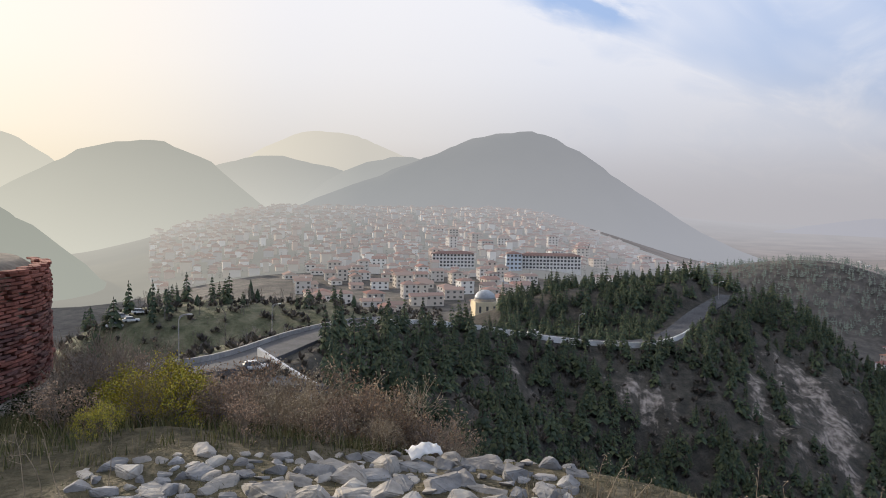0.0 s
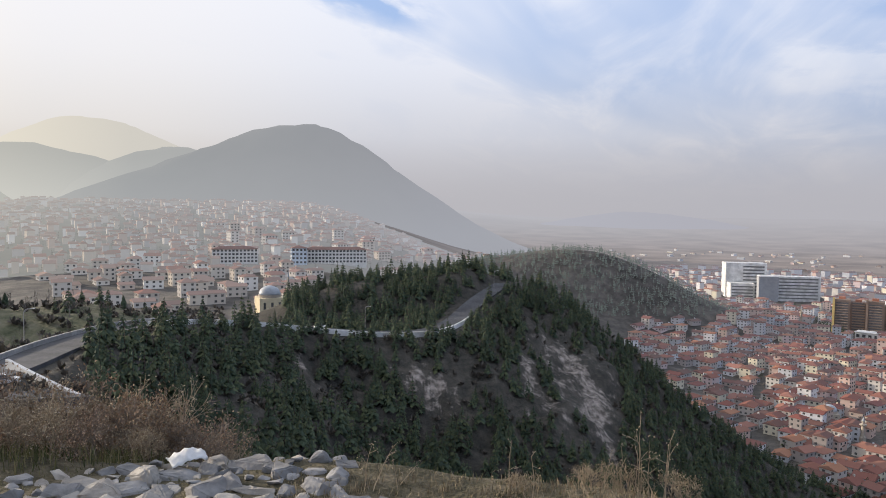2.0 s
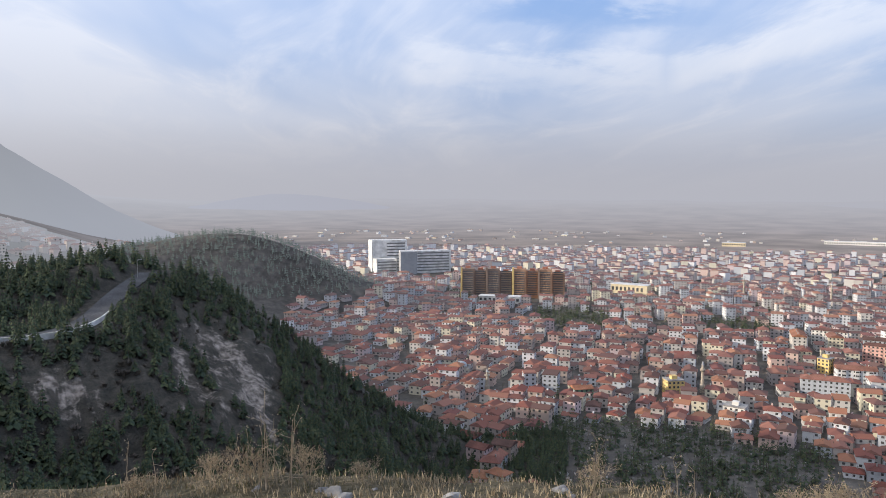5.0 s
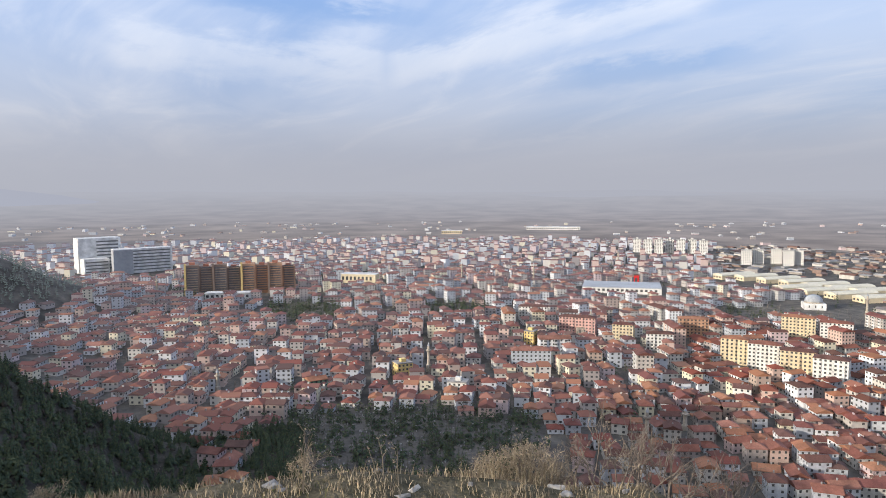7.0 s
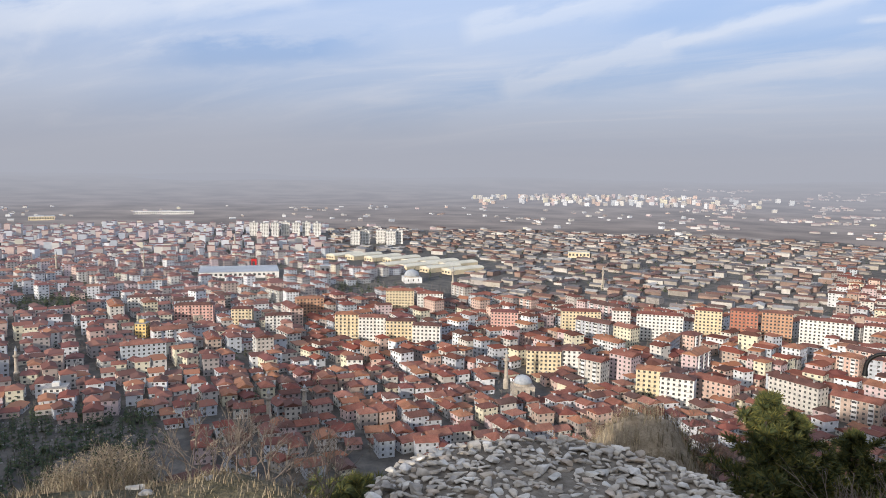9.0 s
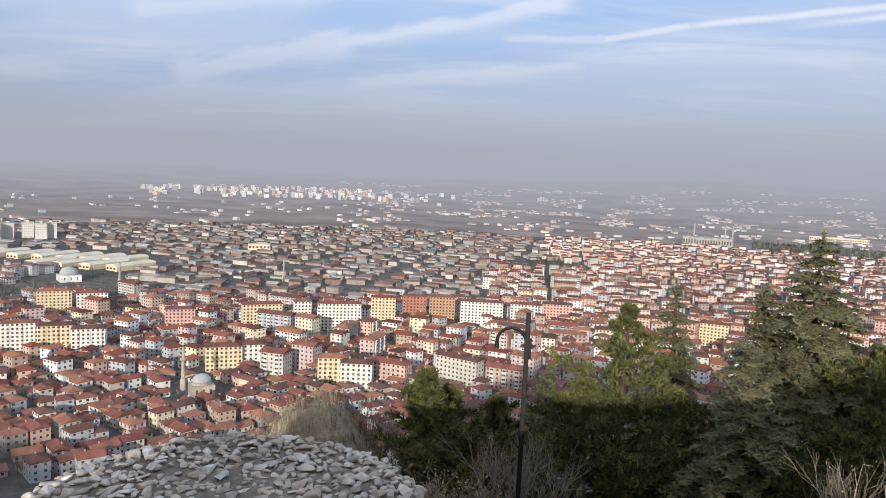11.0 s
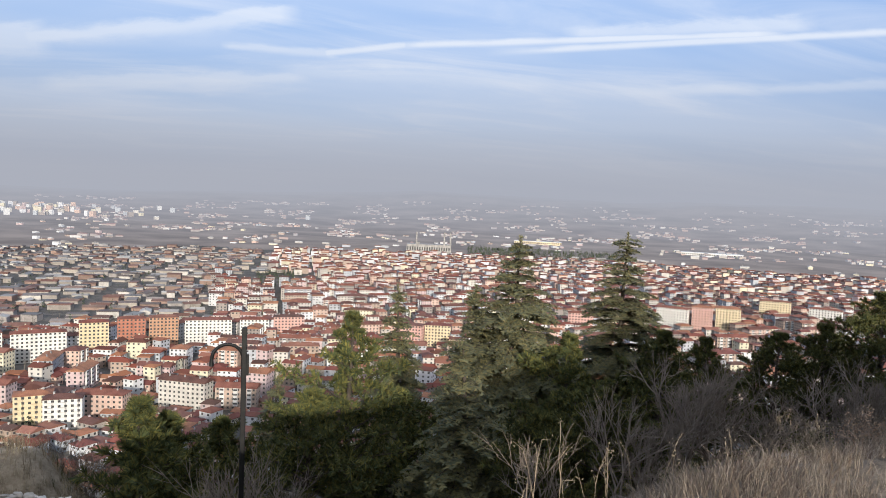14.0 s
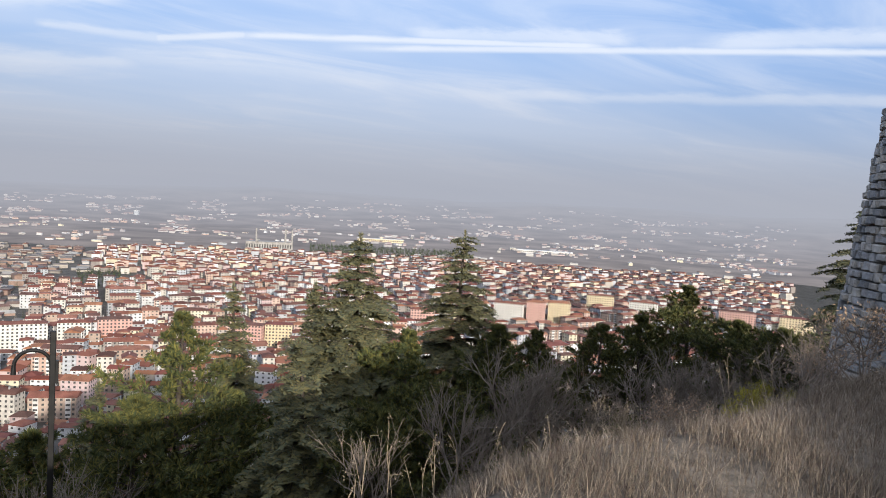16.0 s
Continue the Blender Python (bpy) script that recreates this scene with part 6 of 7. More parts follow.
def branchy(seed, tall, spread_, depth, kids, thick):
    rg = np.random.default_rng(seed)
    segs, tips = [], []

    def grow(p, d, ln, r, n):
        mid = p + d * ln * .5 + Vector(rg.normal(0, .05 * ln, 3))
        q = mid + (d + Vector(rg.normal(0, .12, 3))).normalized() * ln * .5
        if n == 0:
            segs.append((p, q, r, r * .5))
            tips.append((q, d))
            return
        segs.append((p, mid, r, r * .8))
        segs.append((mid, q, r * .8, r * .55))
        tips.append((q, d))
        for _ in range(kids):
            nd = (d + Vector(rg.normal(0, spread_, 3)) + Vector((0, 0, .15))).normalized()
            grow(mid.lerp(q, rg.uniform(.2, 1)), nd, ln * rg.uniform(.5, .8), max(.0032, r * .6), n - 1)

    for _ in range(max(3, int(5 * spread_ / .5))):
        d = Vector((rg.normal(0, spread_ * .8), rg.normal(0, spread_ * .8), 1)).normalized()
        grow(Vector((rg.normal(0, .05), rg.normal(0, .05), -.05)), d, tall * rg.uniform(.35, .5), thick, depth)
    return segs, tips


def leaf_cloud(tips, rg, size, per):
    V, F = [], []
    for p, d in tips:
        for _ in range(per):
            c = p + Vector(rg.normal(0, size * 1.6, 3))
            u = Vector(rg.normal(0, 1, 3)).normalized() * size
            w = u.orthogonal().normalized() * size * .45
            k = len(V)
            V += [c - u, c + w, c + u, c - w]
            F.append((k, k + 1, k + 2, k + 3))
    return V, F


def twig_paint(name, a, b, **k):
    return material(name, [(0.3, a), (0.7, b)], 8.0, 0.95, 0.0, **k)


M["twig"] = twig_paint("grey_brown_twigs", (0.14, 0.11, 0.09), (0.30, 0.245, 0.195))
M["twig_pale"] = twig_paint("pale_dry_twigs", (0.24, 0.19, 0.13), (0.42, 0.34, 0.24))
M["leaf_brown"] = material("withered_leaves", spread([(0.29, 0.185, 0.115), (0.35, 0.235, 0.15), (0.22, 0.15, 0.105), (0.40, 0.29, 0.19)]), 4, 0.9, 0.0, source="island")
M["leaf_yellow"] = material("yellow_green_leaves", spread([(0.34, 0.30, 0.03), (0.42, 0.36, 0.05), (0.24, 0.24, 0.04), (0.38, 0.30, 0.04)]), 4, 0.8, 0.0, source="island")
M["leaf_green"] = material("dull_green_leaves", spread([(0.035, 0.06, 0.02), (0.05, 0.08, 0.025), (0.07, 0.09, 0.03)]), 4, 0.8, 0.0, source="island")
M["straw"] = material("dry_straw", spread([(0.34, 0.27, 0.17), (0.42, 0.34, 0.22), (0.26, 0.20, 0.13), (0.48, 0.40, 0.27), (0.30, 0.25, 0.18)]), 4, 0.9, 0.0, source="island")
M["straw_green"] = material("winter_grass", spread([(0.10, 0.10, 0.04), (0.16, 0.15, 0.06), (0.24, 0.20, 0.10), (0.07, 0.08, 0.03)]), 4, 0.9, 0.0, source="island")
M["straw_dull"] = material("grey_dry_grass", spread([(0.22, 0.178, 0.132), (0.30, 0.245, 0.19), (0.165, 0.125, 0.094), (0.38, 0.315, 0.245), (0.14, 0.10, 0.076)]), 4, 0.9, 0.0, source="island")


def shrub_proto(seed, tall, spread_, depth, kids, thick, twig, leaf, size, per, label):
    segs, tips = branchy(seed, tall, spread_, depth, kids, thick)
    ob = thing("shrub", Matrix.Identity(4), label, "shrub")
    st = new("brushwood", mesh_from("brushwood", *sticks(segs), [twig]))
    st.parent = ob
    st["kind"] = "stuff"
    if leaf:
        lf = new("foliage", mesh_from("foliage", *leaf_cloud(tips, np.random.default_rng(seed), size, per), [leaf], flat=True))
        lf.parent = ob
        lf["kind"] = "stuff"
    return ob


SHRUBS = {
    "brown": shrub_proto(1, 1.3, .55, 3, 4, .016, M["twig"], M["leaf_brown"], .026, 1, "bare brown shrub with a few withered leaves"),
    "brown2": shrub_proto(2, 1.1, .65, 3, 4, .014, M["twig"], M["leaf_brown"], .024, 2, "tangled brown shrub with withered leaves"),
    "bare": shrub_proto(3, 1.5, .45, 3, 4, .018, M["twig"], None, 0, 0, "bare grey-brown shrub with thin twigs"),
    "pale": shrub_proto(4, 1.0, .6, 3, 4, .011, M["twig_pale"], M["straw"], .018, 1, "dry straw-coloured shrub with thin stems"),
    "yellow": shrub_proto(5, 0.95, .6, 3, 4, .011, M["twig"], M["leaf_yellow"], .017, 7, "yellow-green shrub with many small leaves"),
    "green": shrub_proto(6, 0.8, .6, 3, 4, .011, M["twig"], M["leaf_green"], .03, 3, "low dark green shrub with small leaves"),
    "bigbare": shrub_proto(7, 3.0, .5, 4, 4, .045, M["twig"], None, 0, 0, "bare grey shrub with a dense web of twigs"),
}


def shrub(kind_, az, r, size=1.0, lift=0.0):
    x, y, z = ground_at(az, r)
    ob = copy_thing(SHRUBS[kind_], pose(x, y, z + lift, rng.uniform(-6, 6), rng.uniform(-6, 6), rng.uniform(0, 360)))
    ob.scale = (size, size, size * rng.uniform(.85, 1.1))
    return ob


for az, r, k, s in ((-21.0, 7.6, "yellow", 1.0), (-19.2, 7.9, "yellow", .85), (-23.3, 6.4, "yellow", .42), (-17.0, 8.4, "brown", 1.0), (-24.0, 8.6, "bare", 1.0), (-25.6, 9.3, "brown", 1.0), (-27.0, 7.8, "green", .9), (-28.6, 8.4, "green", .9), (-26.4, 6.6, "green", .6), (-24.6, 7.0, "brown2", .7),
                    (-22.6, 10.5, "bare", 1.1), (-19.5, 10.5, "brown", 1.1), (-16.0, 10.2, "bare", 1.15), (-14.0, 9.0, "brown", 1.1), (-12.0, 9.5, "bare", 1.15), (-10.0, 8.6, "brown", 1.2), (-8.0, 8.8, "bare", 1.15), (-6.4, 8.0, "pale", 1.2), (-4.6, 8.2, "brown", 1.1),
                    (-13.6, 6.6, "brown2", .9), (-11.0, 6.4, "pale", .95), (-9.0, 6.6, "brown2", .95), (-7.0, 6.5, "pale", 1.0), (-5.0, 6.3, "brown2", .9), (-3.0, 6.2, "pale", .95), (-1.4, 6.2, "brown", .8), (0.4, 6.1, "brown2", .7), (-15.6, 5.9, "brown2", .65),
                    (-12.4, 5.4, "pale", .6), (-9.8, 5.3, "pale", .65), (-7.4, 5.3, "brown2", .55), (-14.6, 5.2, "brown2", .5), (-4.4, 5.4, "pale", .5), (-2.0, 7.6, "brown", .9), (1.6, 5.5, "pale", .4), (-20.6, 13, "bare", 1.3), (-24.8, 12.5, "brown", 1.2), (-27, 13, "bare", 1.3), (-17, 13.5, "brown", 1.2), (-12.5, 13, "bare", 1.2), (-9, 12.5, "bare", 1.2), (-22.8, 15, "brown", 1.5), (-25.5, 17, "bare", 1.8), (-19, 17, "brown", 1.5), (-14.5, 17, "bare", 1.5),
                    (30.5, 3.95, "pale", .32), (27.5, 4.0, "pale", .3), (34.0, 4.0, "pale", .35), (22.5, 4.0, "pale", .24), (38, 4.0, "pale", .22), (55.0, 3.85, "pale", .28), (69.0, 4.7, "pale", .55), (71.5, 4.7, "pale", .6), (73.5, 4.9, "pale", .5), (78, 6.0, "bare", .9), (82.0, 6.4, "bare", 1.0), (86, 6.6, "bare", .9),
                    (105.4, 14.8, "pale", .8), (116.2, 15.2, "brown", .8), (116.8, 8.2, "pale", .6), (118.5, 8.0, "pale", .9), (120.5, 8.4, "pale", 1.0), (122.5, 9.0, "brown", 1.1), (125.5, 9.0, "bare", 1.1), (128, 10, "bare", 1.1),
                    (160.5, 16, "bigbare", 1.0), (158, 17, "bigbare", .9), (163.5, 17, "bigbare", .95), (156, 12, "bare", 1.4), (170.5, 24, "bigbare", 1.1), (175.0, 22, "bigbare", 1.0), (178, 24, "bigbare", 1.0), (166.5, 20, "bigbare", .9), (172.5, 20, "bigbare", .9), (180.5, 21, "bigbare", .8),
                    (176.8, 8.2, "yellow", .55), (178.2, 8.5, "yellow", .6), (149, 5.6, "bare", .6), (181.5, 9.5, "brown2", .8), (183.5, 8.5, "brown", .8), (168, 6.8, "pale", .5), (172, 7.6, "brown2", .5), (180, 7.5, "bare", .6)):
    shrub(k, az, r, s * (0.4 if -19 < az < -7 and r > 6.8 else 0.74 if az < 3 else 0.8 if az < 100 else 1.0))
for _ in range(70):
    a_ = rng.uniform(-27, 1)
    shrub(("brown", "brown2", "bare", "pale", "brown")[rng.integers(0, 5)], a_, rng.uniform(5.3, 8.5) if -19 < a_ < -7 else rng.uniform(5.6, 12.0), rng.uniform(.24, .42) if -19 < a_ < -7 else rng.uniform(.32, .6))
for a_, r_, s_ in ((-20.6, 6.2, .75), (-21.4, 6.6, .7), (-19.6, 6.6, .65), (-20.8, 5.8, .5), (-23.8, 5.5, .3)):
    shrub("yellow", a_, r_, s_)
for a_, r_, k_, s_ in ((106.8, 14.4, "pale", .8), (107.4, 15.2, "pale", .5), (105.8, 14.6, "brown", .9), (114.2, 15.2, "bare", .6), (115.2, 15.4, "brown", .7),
                             (116.4, 15.3, "bare", 1.0), (111.4, 15.2, "pale", .3), (104.8, 14.8, "brown", 1.0)):
    shrub(k_, a_, r_, s_)
for a_, z_, k_, s_ in ((118, 139.35, "pale", .3), (125, 139.4, "brown", .3), (104, 139.4, "pale", .28), (110, 139.0, "brown2", .32), (97, 139.0, "brown", .3), (133, 139.45, "pale", .25), (112, 138.5, "brown", .3), (122, 138.6, "brown2", .34), (100, 138.4, "brown2", .3), (128, 139.2, "brown2", .3), (140, 138.8, "brown", .3)):
    # bearings from the tower's own middle, so that the tufts hang on its visible side
    dx_, dy_ = polar(a_, bR_ - .03)
    ob_ = copy_thing(SHRUBS[k_], pose(bx_ + dx_, by_ + dy_, z_, 0, 25, rng.uniform(0, 360)))
    ob_.scale = (s_, s_, s_)
for p_ in list(SHRUBS.values()):
    for o_ in (*p_.children_recursive, p_):
        bpy.data.objects.remove(o_)


def blades(name, label, az0, az1, r0, r1, count, tall, mat, lean=.35, width=.004, patch=None, tuft=7):
    """Grass in tufts on the ground."""
    n = count // tuft
    az, r = rng.uniform(az0, az1, n), ARM + np.sqrt(rng.uniform(r0 ** 2, r1 ** 2, n))
    x, y = r * np.sin(np.radians(az)), r * np.cos(np.radians(az))
    if patch:
        m = waves(x, y, patch, 3) > rng.uniform(-1, .5, n)
        x, y = x[m], y[m]
    x, y = np.repeat(x, tuft) + rng.normal(0, .035, len(x) * tuft), np.repeat(y, tuft) + rng.normal(0, .035, len(y) * tuft)
    z = height(x, y) - .02
    n = len(x)
    h = rng.uniform(tall * .45, tall, n)
    a, side = rng.uniform(0, 6.28, n), rng.uniform(0, 6.28, n)
    lx, ly = np.cos(a) * h * lean * rng.random(n), np.sin(a) * h * lean * rng.random(n)
    wx, wy = np.cos(side) * width, np.sin(side) * width
    V = np.stack([np.stack([x - wx, y - wy, z], -1), np.stack([x + wx, y + wy, z], -1), np.stack([x + wx * .7 + lx * .35, y + wy * .7 + ly * .35, z + h * .6], -1),
                  np.stack([x - wx * .7 + lx * .35, y - wy * .7 + ly * .35, z + h * .6], -1), np.stack([x + lx, y + ly, z + h], -1)], 1).reshape(-1, 3)
    b = np.arange(n) * 5
    F = np.stack([b, b + 1, b + 2, b + 3], -1).tolist() + np.stack([b + 3, b + 2, b + 4], -1).tolist()
    return tagged(new(name, mesh_from(name, V, F, [mat], flat=True)), label, "grass", kind="stuff")


blades("verge_grass", "low dry grass along the brink", 5, 88, 3.3, 4.3, 12000, .08, M["straw"], .6, .003, patch=1.1)
blades("verge_grass", "low winter grass between the stones", -32, 60, 3.0, 5.0, 6000, .06, M["straw_green"], .7, .003, patch=.9)
blades("slope_grass", "green and dry grass by the brick tower", -36, 2, 4.9, 11, 34000, .16, M["straw_green"], .6, .004, patch=2.2)
blades("slope_grass", "tall rusty dry grass on the slope", -28, 2, 6.0, 14, 11000, .28, M["leaf_brown"], .5, .004, patch=3)
blades("tall_dry_grass", "tall dry grass covering the slope", 156, 192, 4.0, 12, 64000, .26, M["straw_dull"], 1.1, .0017, patch=2.4)
blades("tall_dry_grass", "short dry grass covering the slope", 154, 192, 2.6, 12, 44000, .15, M["straw_dull"], 1.1, .0022)
blades("tall_dry_grass", "dry grass below the brink", 67, 74, 4.5, 5.0, 700, .34, M["straw"], .7, .0025)
blades("tall_dry_grass", "dry grass on the earth mound", 104, 117, 12.5, 17, 5000, .35, M["straw"], .5, .005)
blades("tall_dry_grass", "rough grass under the pines", 114, 150, 5, 16, 14000, .35, M["straw_green"], .5, .005, patch=3)


def stalks(az, r, tall, n, label, mat=None):
    """Dead flower stalks standing above the grass."""
    x, y, z = ground_at(az, r)
    segs = []
    V2, F2 = [], []
    for _ in range(n):
        p = Vector((rng.normal(0, .05), rng.normal(0, .05), -.03))
        d = Vector((rng.normal(0, .22), rng.normal(0, .22), 1)).normalized()
        h = tall * rng.uniform(.6, 1)
        for i in range(5):
            q = p + d * h / 5
            segs.append((p, q, .0042 - .0006 * i, .0036 - .0006 * i))
            if i > 1:
                s = q + (d + Vector(rng.normal(0, .6, 3))).normalized() * h * .16
                segs.append((q, s, .002, .0012))
                vv, ff = leaf_cloud([(s, d)], rng, .008, 4)
                F2 += [tuple(len(V2) + k for k in f) for f in ff]
                V2 += vv
            p, d = q, (d + Vector(rng.normal(0, .08, 3))).normalized()
    ob = thing("dead_stalks", pose(x, y, z), label, "dry plant")
    for nm, (vv, ff) in (("brushwood", sticks(segs)), ("seed_spray", (V2, F2))):
        c = new(nm, mesh_from(nm, vv, ff, [mat or M["twig_pale"]], flat=True))
        c.parent = ob
        c["kind"] = "stuff"


for a, r, t, n in ((30.8, 3.9, .55, 3), (32.2, 3.9, .42, 4), (29.0, 3.95, .35, 4), (22.0, 4.0, .3, 4), (11.5, 4.1, .34, 3), (13.2, 4.15, .26, 2), (53.6, 3.7, .42, 3), (61.2, 3.8, .3, 3), (75.5, 4.5, .6, 2), (78.5, 4.7, .6, 3), (82.5, 4.8, .6, 2), (72.0, 4.5, .45, 2),
                   (150.5, 4.3, .7, 4), (153.8, 4.4, .6, 4), (158, 4.8, .5, 3), (147.5, 4.2, .45, 3), (176.2, 7.4, .8, 4), (178.0, 7.4, .75, 3), (163, 5.0, .4, 3), (-26.8, 4.3, .5, 2), (-25.2, 4.4, .55, 2)):
    stalks(a, r, t, n, "dead pale stalks with dry seed heads")


def plastic_bag():
    x, y, z = ground_at(-1.2, 4.62)
    bm = bmesh.new()
    bmesh.ops.create_grid(bm, x_segments=12, y_segments=8, size=0.5)
    for v in bm.verts:
        d = math.hypot(v.co.x, v.co.y)
        v.co = Vector((v.co.x * .3, v.co.y * .2, .07 * (1 - d * 1.4) + .035 * noise.noise(v.co * 6) + .02))
    ob = part("plastic_bag", bm, M["white"], None, smooth_=True)
    ob.modifiers.new("thick", "SOLIDIFY").thickness = .004
    ob.matrix_world = pose(x, y, z + .07, 8, -6, 20) @ Matrix.Diagonal((.72, .72, .8, 1))
    tagged(ob, "crumpled white plastic bag lying on the stones", "plastic bag")


plastic_bag()


# ---- lamp, hut and stone tower beyond the trees ----
def park_lamp():
    x, y, z = ground_at(127.0, 7.6)
    top = 138.58
    M["black_metal"] = material("black_painted_steel", [(0.3, (0.006, 0.006, 0.006)), (0.7, (0.014, 0.013, 0.013))], 5, 0.5, 0.1)
    ob = thing("park_lamp", pose(x, y, z, 0, 0, -127.2), "black steel lamp post with a hooked arm", "lamp post")
    h = top - z
    part("post", bm_box(-.026, .026, -.026, .026, -.3, h, bevel=.005), M["black_metal"], ob)
    segs = []
    for i in range(12):
        a, b = radians(15 * i), radians(15 * (i + 1))
        segs.append((Vector((-.165 + .155 * math.cos(a), 0, h - .33 + .155 * math.sin(a) + .0)), Vector((-.165 + .155 * math.cos(b), 0, h - .33 + .155 * math.sin(b))), .018, .018))
    segs.append((Vector((-.01, 0, h - .5)), Vector((-.01, 0, h - .33)), .018, .018))
    segs.append((Vector((-.32, 0, h - .33)), Vector((-.32, 0, h - .4)), .018, .026))
    arm = new("arm", mesh_from("arm", *sticks(segs, 8), [M["black_metal"]]))
    arm.parent = ob
    part("collar", bm_box(.024, .05, -.022, .022, h - .5, h - .28), M["black_metal"], ob)


park_lamp()


def hut():
    az, r = 168.5, 50.4
    x, y = polar(az, r)
    z = 126.1
    ob = thing("hut", pose(x, y, z, 0, 0, -az + 25), "small grey rendered hut with a tiled roof", "hut")
    part("wall", bm_box(-.8, .8, -.8, .8, -2.5, 1.5), M["concrete"], ob)
    part("roof", roof_mesh(1.6, 1.6, 1.5, .3, True, .18, .08), M["roof"], ob)
    part("door", bm_box(-.3, .3, -.84, -.8, -.1, 1.2), M["bark"], ob)


hut()


def stone_tower():
    """A tall ruined tower of coursed rubble beside the slope; only its near flank is seen."""
    cx, cy = polar(-167.9, 18.4)
    z0 = float(height(cx, cy))
    base = bpy.data.objects.new("stone_tower", None)
    scene.collection.objects.link(base)
    base.matrix_world = pose(cx, cy, z0)
    tagged(base, "tall ruined tower of grey coursed rubble stone", "tower ruin")

    def rad(zz):
        return 3.05 - .115 * zz if zz > .8 else 3.05 - .09 + .14 * (.8 - zz)

    part("core", lathe([(rad(q) - .06, q) for q in np.linspace(-1.5, 10.5, 40)], 48), M["mortar"], base, "mortar core")
    me = COURSED
    V, F = [], []
    n_obj = 0
    edge = math.atan2(-cy, -cx)
    for c in range(62):
        zz = -.6 + c * .18
        n = int(2 * math.pi * rad(zz) / .34)
        for k in range(n):
            a = 2 * math.pi * (k + .5 * (c % 2) + rng.uniform(-.15, .15)) / n
            off = (a - edge + math.pi) % (2 * math.pi) - math.pi
            if abs(off) > 2.0:
                continue
            R = rad(zz) + rng.normal(0, .025)
            m = Matrix.Translation((math.cos(a) * R, math.sin(a) * R, zz + rng.normal(0, .012))) @ Matrix.Rotation(a, 4, "Z") @ Matrix.Diagonal((.22, rng.uniform(.22, .38), rng.uniform(.12, .19), 1))
            if n_obj < 300 and off < -.8 and zz < 8.5:
                ob = new("stone", me[n_obj % len(me)])
                ob.parent = base
                ob.matrix_local = m
                n_obj += 1
            else:
                src = me[k % len(me)]
                b = len(V)
                V.extend([m @ v.co for v in src.vertices])
                F.extend([tuple(b + i for i in p.vertices) for p in src.polygons])
    ob = new("stonework", mesh_from("stonework", V, F, [M["rock"]], flat=True))
    ob.parent = base
    ob["kind"] = "stuff"


COURSED = []
for s_ in range(4):
    bm_ = bm_box(-.5, .5, -.5, .5, -.5, .5, bevel=.12)
    for v_ in bm_.verts:
        v_.co += Vector(rng.normal(0, .05, 3))
    me_ = bpy.data.meshes.new("stone")
    bm_.to_mesh(me_)
    bm_.free()
    me_.materials.append(M["rock"])
    COURSED.append(me_)
stone_tower()


# unseen wall behind the viewer, added to shade the grass slope and trees
def castle_wall():
    bm = bmesh.new()
    pts = [(-11.5, 5.0), (-9.5, -1.0), (-8.5, -7.0), (-9.5, -12.0)]
    for (ax, ay), (bx, by) in zip(pts, pts[1:]):
        ln, a = math.hypot(bx - ax, by - ay), math.atan2(by - ay, bx - ax)
        g = bmesh.ops.create_cube(bm, size=1.0)
        m = Matrix.Translation(((ax + bx) / 2, (ay + by) / 2, 139.0)) @ Matrix.Rotation(a, 4, "Z") @ Matrix.Diagonal((ln + .3, 1.4, 5.4, 1))
        for v in g["verts"]:
            v.co = m @ v.co
    ob = part("castle_wall", bm, M["stone"])
    tagged(ob, "unseen wall behind the viewpoint, added to shade the slope", "wall", kind="structure")


castle_wall()

# ---- the cedars and pines below the viewpoint ----
M["cedar"] = material("cedar_needles", spread([(0.14, 0.142, 0.078), (0.18, 0.17, 0.08), (0.105, 0.118, 0.072), (0.21, 0.185, 0.08)]), 3, 0.85, 0.0, source="island")
M["pine"] = material("pine_needles_near", spread([(0.072, 0.086, 0.03), (0.10, 0.105, 0.032), (0.055, 0.07, 0.03), (0.165, 0.15, 0.038)]), 3, 0.85, 0.0, source="island")


def needle_tuft(V, F, p, d, ln, n, rg, width, loose=.75):
    """A brush of short needles round a twig's tip."""
    for _ in range(n):
        q = (d + Vector(rg.normal(0, loose, 3))).normalized() * ln * rg.uniform(.7, 1.15)
        w = q.orthogonal().normalized() * width
        k = len(V)
        V += [p - w, p + w, p + q]
        F.append((k, k + 1, k + 2))


def spray(V, F, a, b, rg, step=.042, needle=.10):
    """A flat frond of cedar needles along a twig, its upper side to the sky."""
    d = b - a
    ln = d.length
    d = d / max(ln, 1e-4)
    flat = d.cross(Vector((0, 0, 1))).normalized()
    for j in range(max(2, int(ln / step))):
        p = a + d * ((j + rg.random()) * step)
        for sg in (-1, 1):
            q = (flat * sg + d * rg.uniform(.3, 1.0) + Vector((0, 0, rg.normal(.08, .4)))).normalized() * needle * rg.uniform(.7, 1.2)
            w = (d - flat * sg * .5) * .021
            k = len(V)
            V += [p - w, p + w, p + q + w * .45, p + q - w * .45]
            F.append((k, k + 1, k + 2, k + 3))


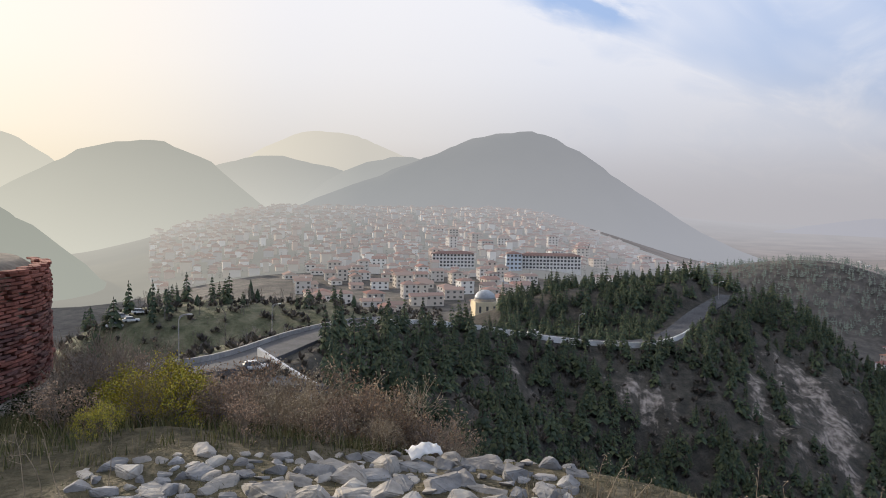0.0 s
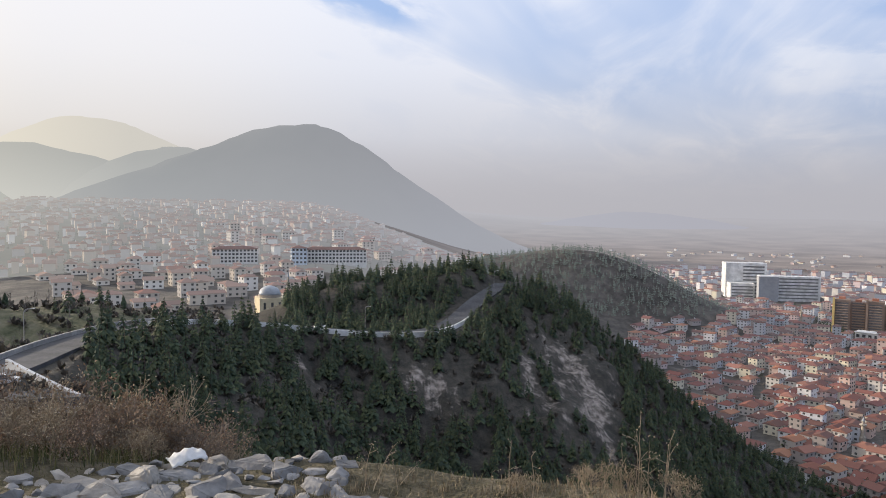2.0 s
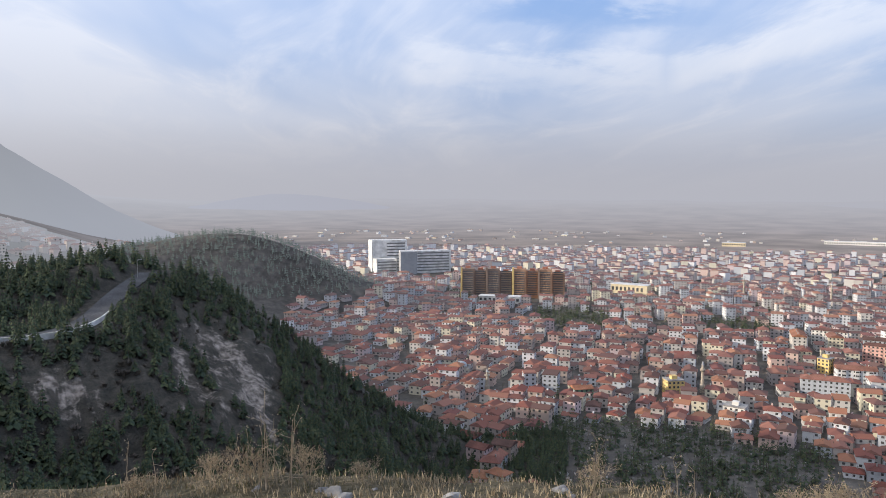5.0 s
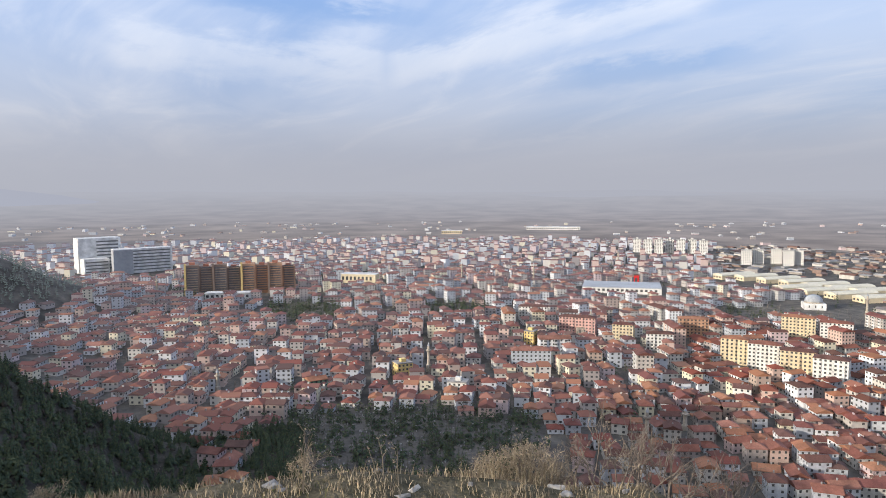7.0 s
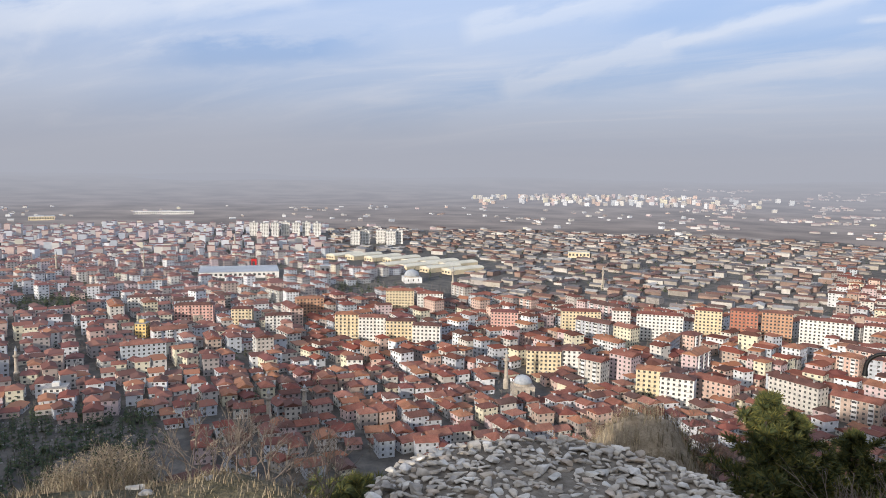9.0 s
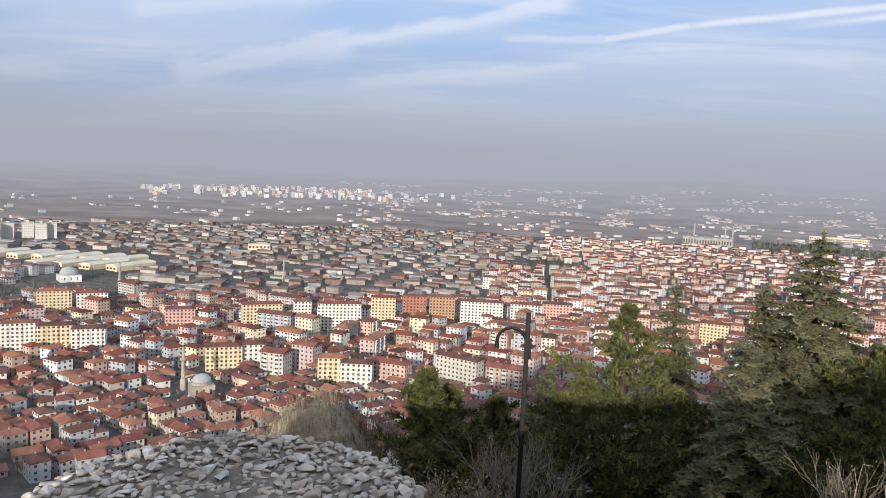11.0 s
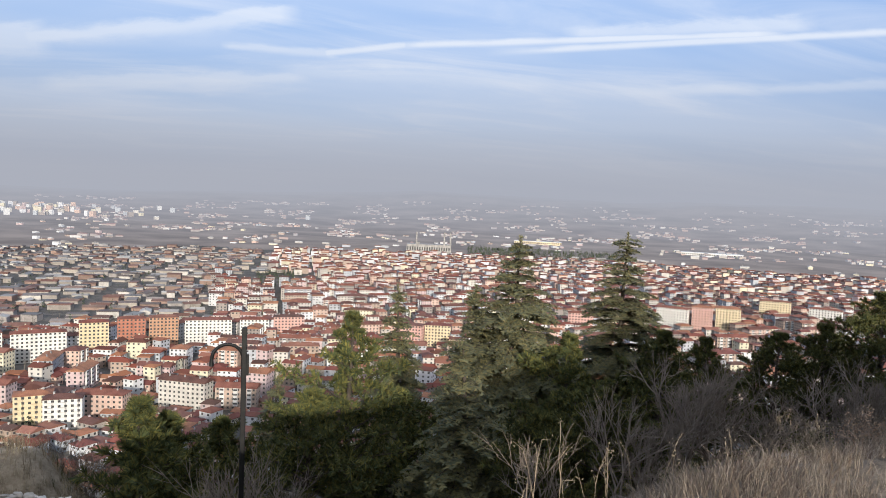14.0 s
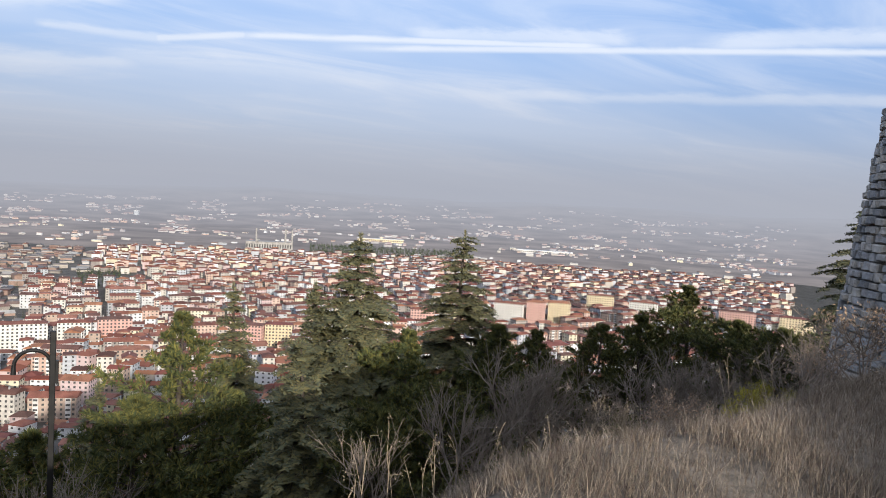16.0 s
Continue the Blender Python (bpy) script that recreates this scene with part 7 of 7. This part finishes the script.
def near_tree(name, az, r, top_el, base_drop, wide, style, seed, label, lean=0.0, sparse=1.0):
    """A conifer whose tip stands at the given angle from the eye. style: cedar (flat tiers) or pine (upturned brushes)."""
    rg = np.random.default_rng(seed)
    x, y, z = ground_at(az, r)
    z -= base_drop
    tall = EYE_Z + r * math.tan(radians(top_el)) - z
    ob = thing(name, pose(x, y, z), label, "tree", "conifers below the viewpoint")
    trunk, limbs = [], []
    V, F = [], []
    n = 14
    prev = Vector((0, 0, -.3))
    line = []
    for i in range(n + 1):
        q = i / n
        c = Vector((lean * tall * q * q + .04 * math.sin(q * 7 + seed), .04 * math.cos(q * 6 + seed), tall * q))
        line.append(c)
        r0, r1 = .021 * tall * (1 - q) ** .9 + .012, .021 * tall * (1 - min(1, q + 1 / n)) ** .9 + .010
        if i:
            trunk.append((prev, c, prev_r, r0))
        prev, prev_r = c, r0

    def at_height(q):
        i = min(n - 1, int(q * n))
        return line[i].lerp(line[i + 1], q * n - i)

    count = int(tall * (20 if style == "cedar" else 15) * sparse)
    for b in range(count):
        q = (.10 if style == "cedar" else .16) + .88 * (b / count) ** .92
        if style == "cedar":
            tier = max(8, int(tall * 2.6))
            q = round(q * tier) / tier + rg.normal(0, .2) / tier
        q = max(.05, min(.985, q + rg.uniform(-.008, .008)))
        p = at_height(q)
        a = b * 2.4 + rg.uniform(-.5, .5)
        prof = (1 - q) ** .85 if style == "cedar" else min(1.0, (1 - q) * 2.2) ** .8 * (0.55 + .45 * min(1, q * 3))
        ln = wide * max(.10, prof) * (rg.uniform(.55, 1.2) if style == "cedar" else rg.uniform(.4, 1.35))
        out = Vector((math.cos(a), math.sin(a), 0))
        rise = .24 if style == "cedar" else .55
        droop = .34 * (1 - q)
        pts = [p]
        steps = 6
        for s in range(1, steps + 1):
            t = s / steps
            zz = (rise * t - ((.30 + droop) * t * t if style == "cedar" else .1 * t * t)) * ln
            pts.append(p + out * ln * t + Vector((rg.normal(0, .02), rg.normal(0, .02), zz + rg.normal(0, .015))) * 1.0)
        for s in range(steps):
            limbs.append((pts[s], pts[s + 1], .006 * ln * (1.2 - s / steps) * 2 + .003, .006 * ln * (1.2 - (s + 1) / steps) * 2 + .002))
        side = Vector((-out.y, out.x, 0))
        if style == "cedar":
            m = max(4, int(ln * 10))
            for s in range(m):
                t = .16 + .84 * s / m
                i = min(steps - 1, int(t * steps))
                c = pts[i].lerp(pts[i + 1], t * steps - i)
                for sg in (-1, 1):
                    sl = ln * .40 * (1.08 - t * .8) * rg.uniform(.6, 1.15) + .07
                    way = (side * sg + out * rg.uniform(.6, 1.1)).normalized()
                    tip = c + way * sl + Vector((0, 0, -.30 * sl + rg.normal(0, .02)))
                    limbs.append((c, tip, .004, .0015))
                    spray(V, F, c, tip, rg)
            spray(V, F, pts[-2], pts[-1] + out * .1 - Vector((0, 0, .05)), rg)
        else:
            m = max(3, int(ln * 6))
            for s in range(m):
                t = .3 + .7 * s / m
                i = min(steps - 1, int(t * steps))
                c = pts[i].lerp(pts[i + 1], t * steps - i)
                for _ in range(3):
                    d = (out * .7 + Vector((rg.normal(0, .55), rg.normal(0, .55), .55 + rg.normal(0, .25)))).normalized()
                    tip = c + d * ln * rg.uniform(.12, .26)
                    limbs.append((c, tip, .005, .003))
                    needle_tuft(V, F, tip, d, .17, 13, rg, .016)
                    needle_tuft(V, F, c.lerp(tip, .6), d, .15, 8, rg, .016)
            needle_tuft(V, F, pts[-1], out + Vector((0, 0, .6)), .15, 11, rg, .022)
    if style == "cedar":
        for j in range(10):
            needle_tuft(V, F, at_height(.9 + .1 * j / 10), Vector((0, 0, 1)), .15, 9, rg, .02)
    for nm, segs, mat, sd in (("trunk", trunk, M["bark"], 8), ("branchwork", limbs, M["bark"], 3)):
        o = new(nm, mesh_from(nm, *sticks(segs, sd), [mat]))
        o.parent = ob
        if nm == "branchwork":
            o["kind"] = "stuff"
    o = new("needles", mesh_from("needles", V, F, [M["cedar"] if style == "cedar" else M["pine"]], flat=True))
    o.parent = ob
    o["kind"] = "stuff"
    return ob


CEDAR, PINE = "tall grey-green cedar with drooping tiers", "bushy dark green pine with long needles"
near_tree("pine_tree", 119.6, 12.5, -15.9, .2, .85, "pine", 1, "young yellow-green pine beside the rubble tower", .0, 1.5)
near_tree("pine_tree", 121.4, 13.5, -17.0, .2, .8, "pine", 2, "young yellow-green pine beside the rubble tower", .0, 1.4)
near_tree("cedar_tree", 129.0, 18.0, -14.3, .2, 1.5, "cedar", 3, "low dark cedar with drooping tiers")
near_tree("pine_tree", 134.8, 15.5, -9.6, .2, 1.35, "pine", 4, "bushy dark green pine with a pale bare trunk", .02, .7)
near_tree("pine_tree", 131.6, 15.0, -15.6, .2, 1.3, "pine", 5, PINE, 0, 1.2)
near_tree("cedar_tree", 138.2, 23.0, -7.0, .2, 2.2, "cedar", 6, CEDAR, 0, 1.2)
near_tree("cedar_tree", 144.4, 21.0, -6.8, .3, 2.7, "cedar", 7, CEDAR, 0, 1.4)
near_tree("cedar_tree", 147.6, 20.5, -2.75, .3, 3.9, "cedar", 8, CEDAR, 0, 1.5)
near_tree("cedar_tree", 155.6, 24.0, -2.1, .3, 4.0, "cedar", 9, "tall sparse cedar with long open branches", 0, 1.1)
near_tree("pine_tree", 151.6, 19.0, -10.5, .2, 1.5, "pine", 10, PINE, 0, 1.1)
near_tree("pine_tree", 158.6, 22.0, -9.6, .2, 1.4, "pine", 11, PINE, 0, 1.1)
near_tree("pine_tree", 138.6, 17.0, -15.5, .2, 1.2, "pine", 12, PINE, 0, 1.1)
near_tree("pine_tree", 161.8, 26.0, -9.8, .2, 1.5, "pine", 13, PINE)
near_tree("pine_tree", 172.9, 30.0, -5.4, .3, 2.1, "pine", 14, "broad dark pine with an uneven crown", 0, 1.0)
near_tree("pine_tree", 169.6, 29.0, -8.0, .3, 1.9, "pine", 15, PINE)
near_tree("pine_tree", 166.6, 28.0, -8.9, .3, 1.8, "pine", 16, PINE)
near_tree("cedar_tree", 183.6, 27.0, 1.7, .3, 2.9, "cedar", 17, "dark cedar standing beside the stone tower", 0, .9)
near_tree("pine_tree", 176.4, 27.0, -7.6, .3, 1.9, "pine", 24, PINE, 0, 1.1)
near_tree("pine_tree", 179.4, 25.0, -7.9, .3, 1.7, "pine", 25, PINE, 0, 1.1)
near_tree("pine_tree", 125.2, 15.0, -17.5, .2, 1.1, "pine", 18, PINE)
near_tree("cedar_tree", 143.6, 15.0, -11.4, .4, 1.75, "cedar", 19, "broad grey-green cedar with drooping fronds", 0, 1.35)
near_tree("pine_tree", 149.5, 15.5, -16.8, .2, 1.3, "pine", 23, PINE)
near_tree("pine_tree", 154.6, 17.0, -14.5, .2, 1.3, "pine", 20, PINE)
for a_, r_ in ((86, 9.5), (88.5, 10.5), (83.5, 11.0)):
    near_tree("pine_tree", a_, r_, -24.4 + rng.uniform(-.8, .6), .2, .7, "pine", 30 + int(a_), "young green pine below the brink", 0, 1.6)
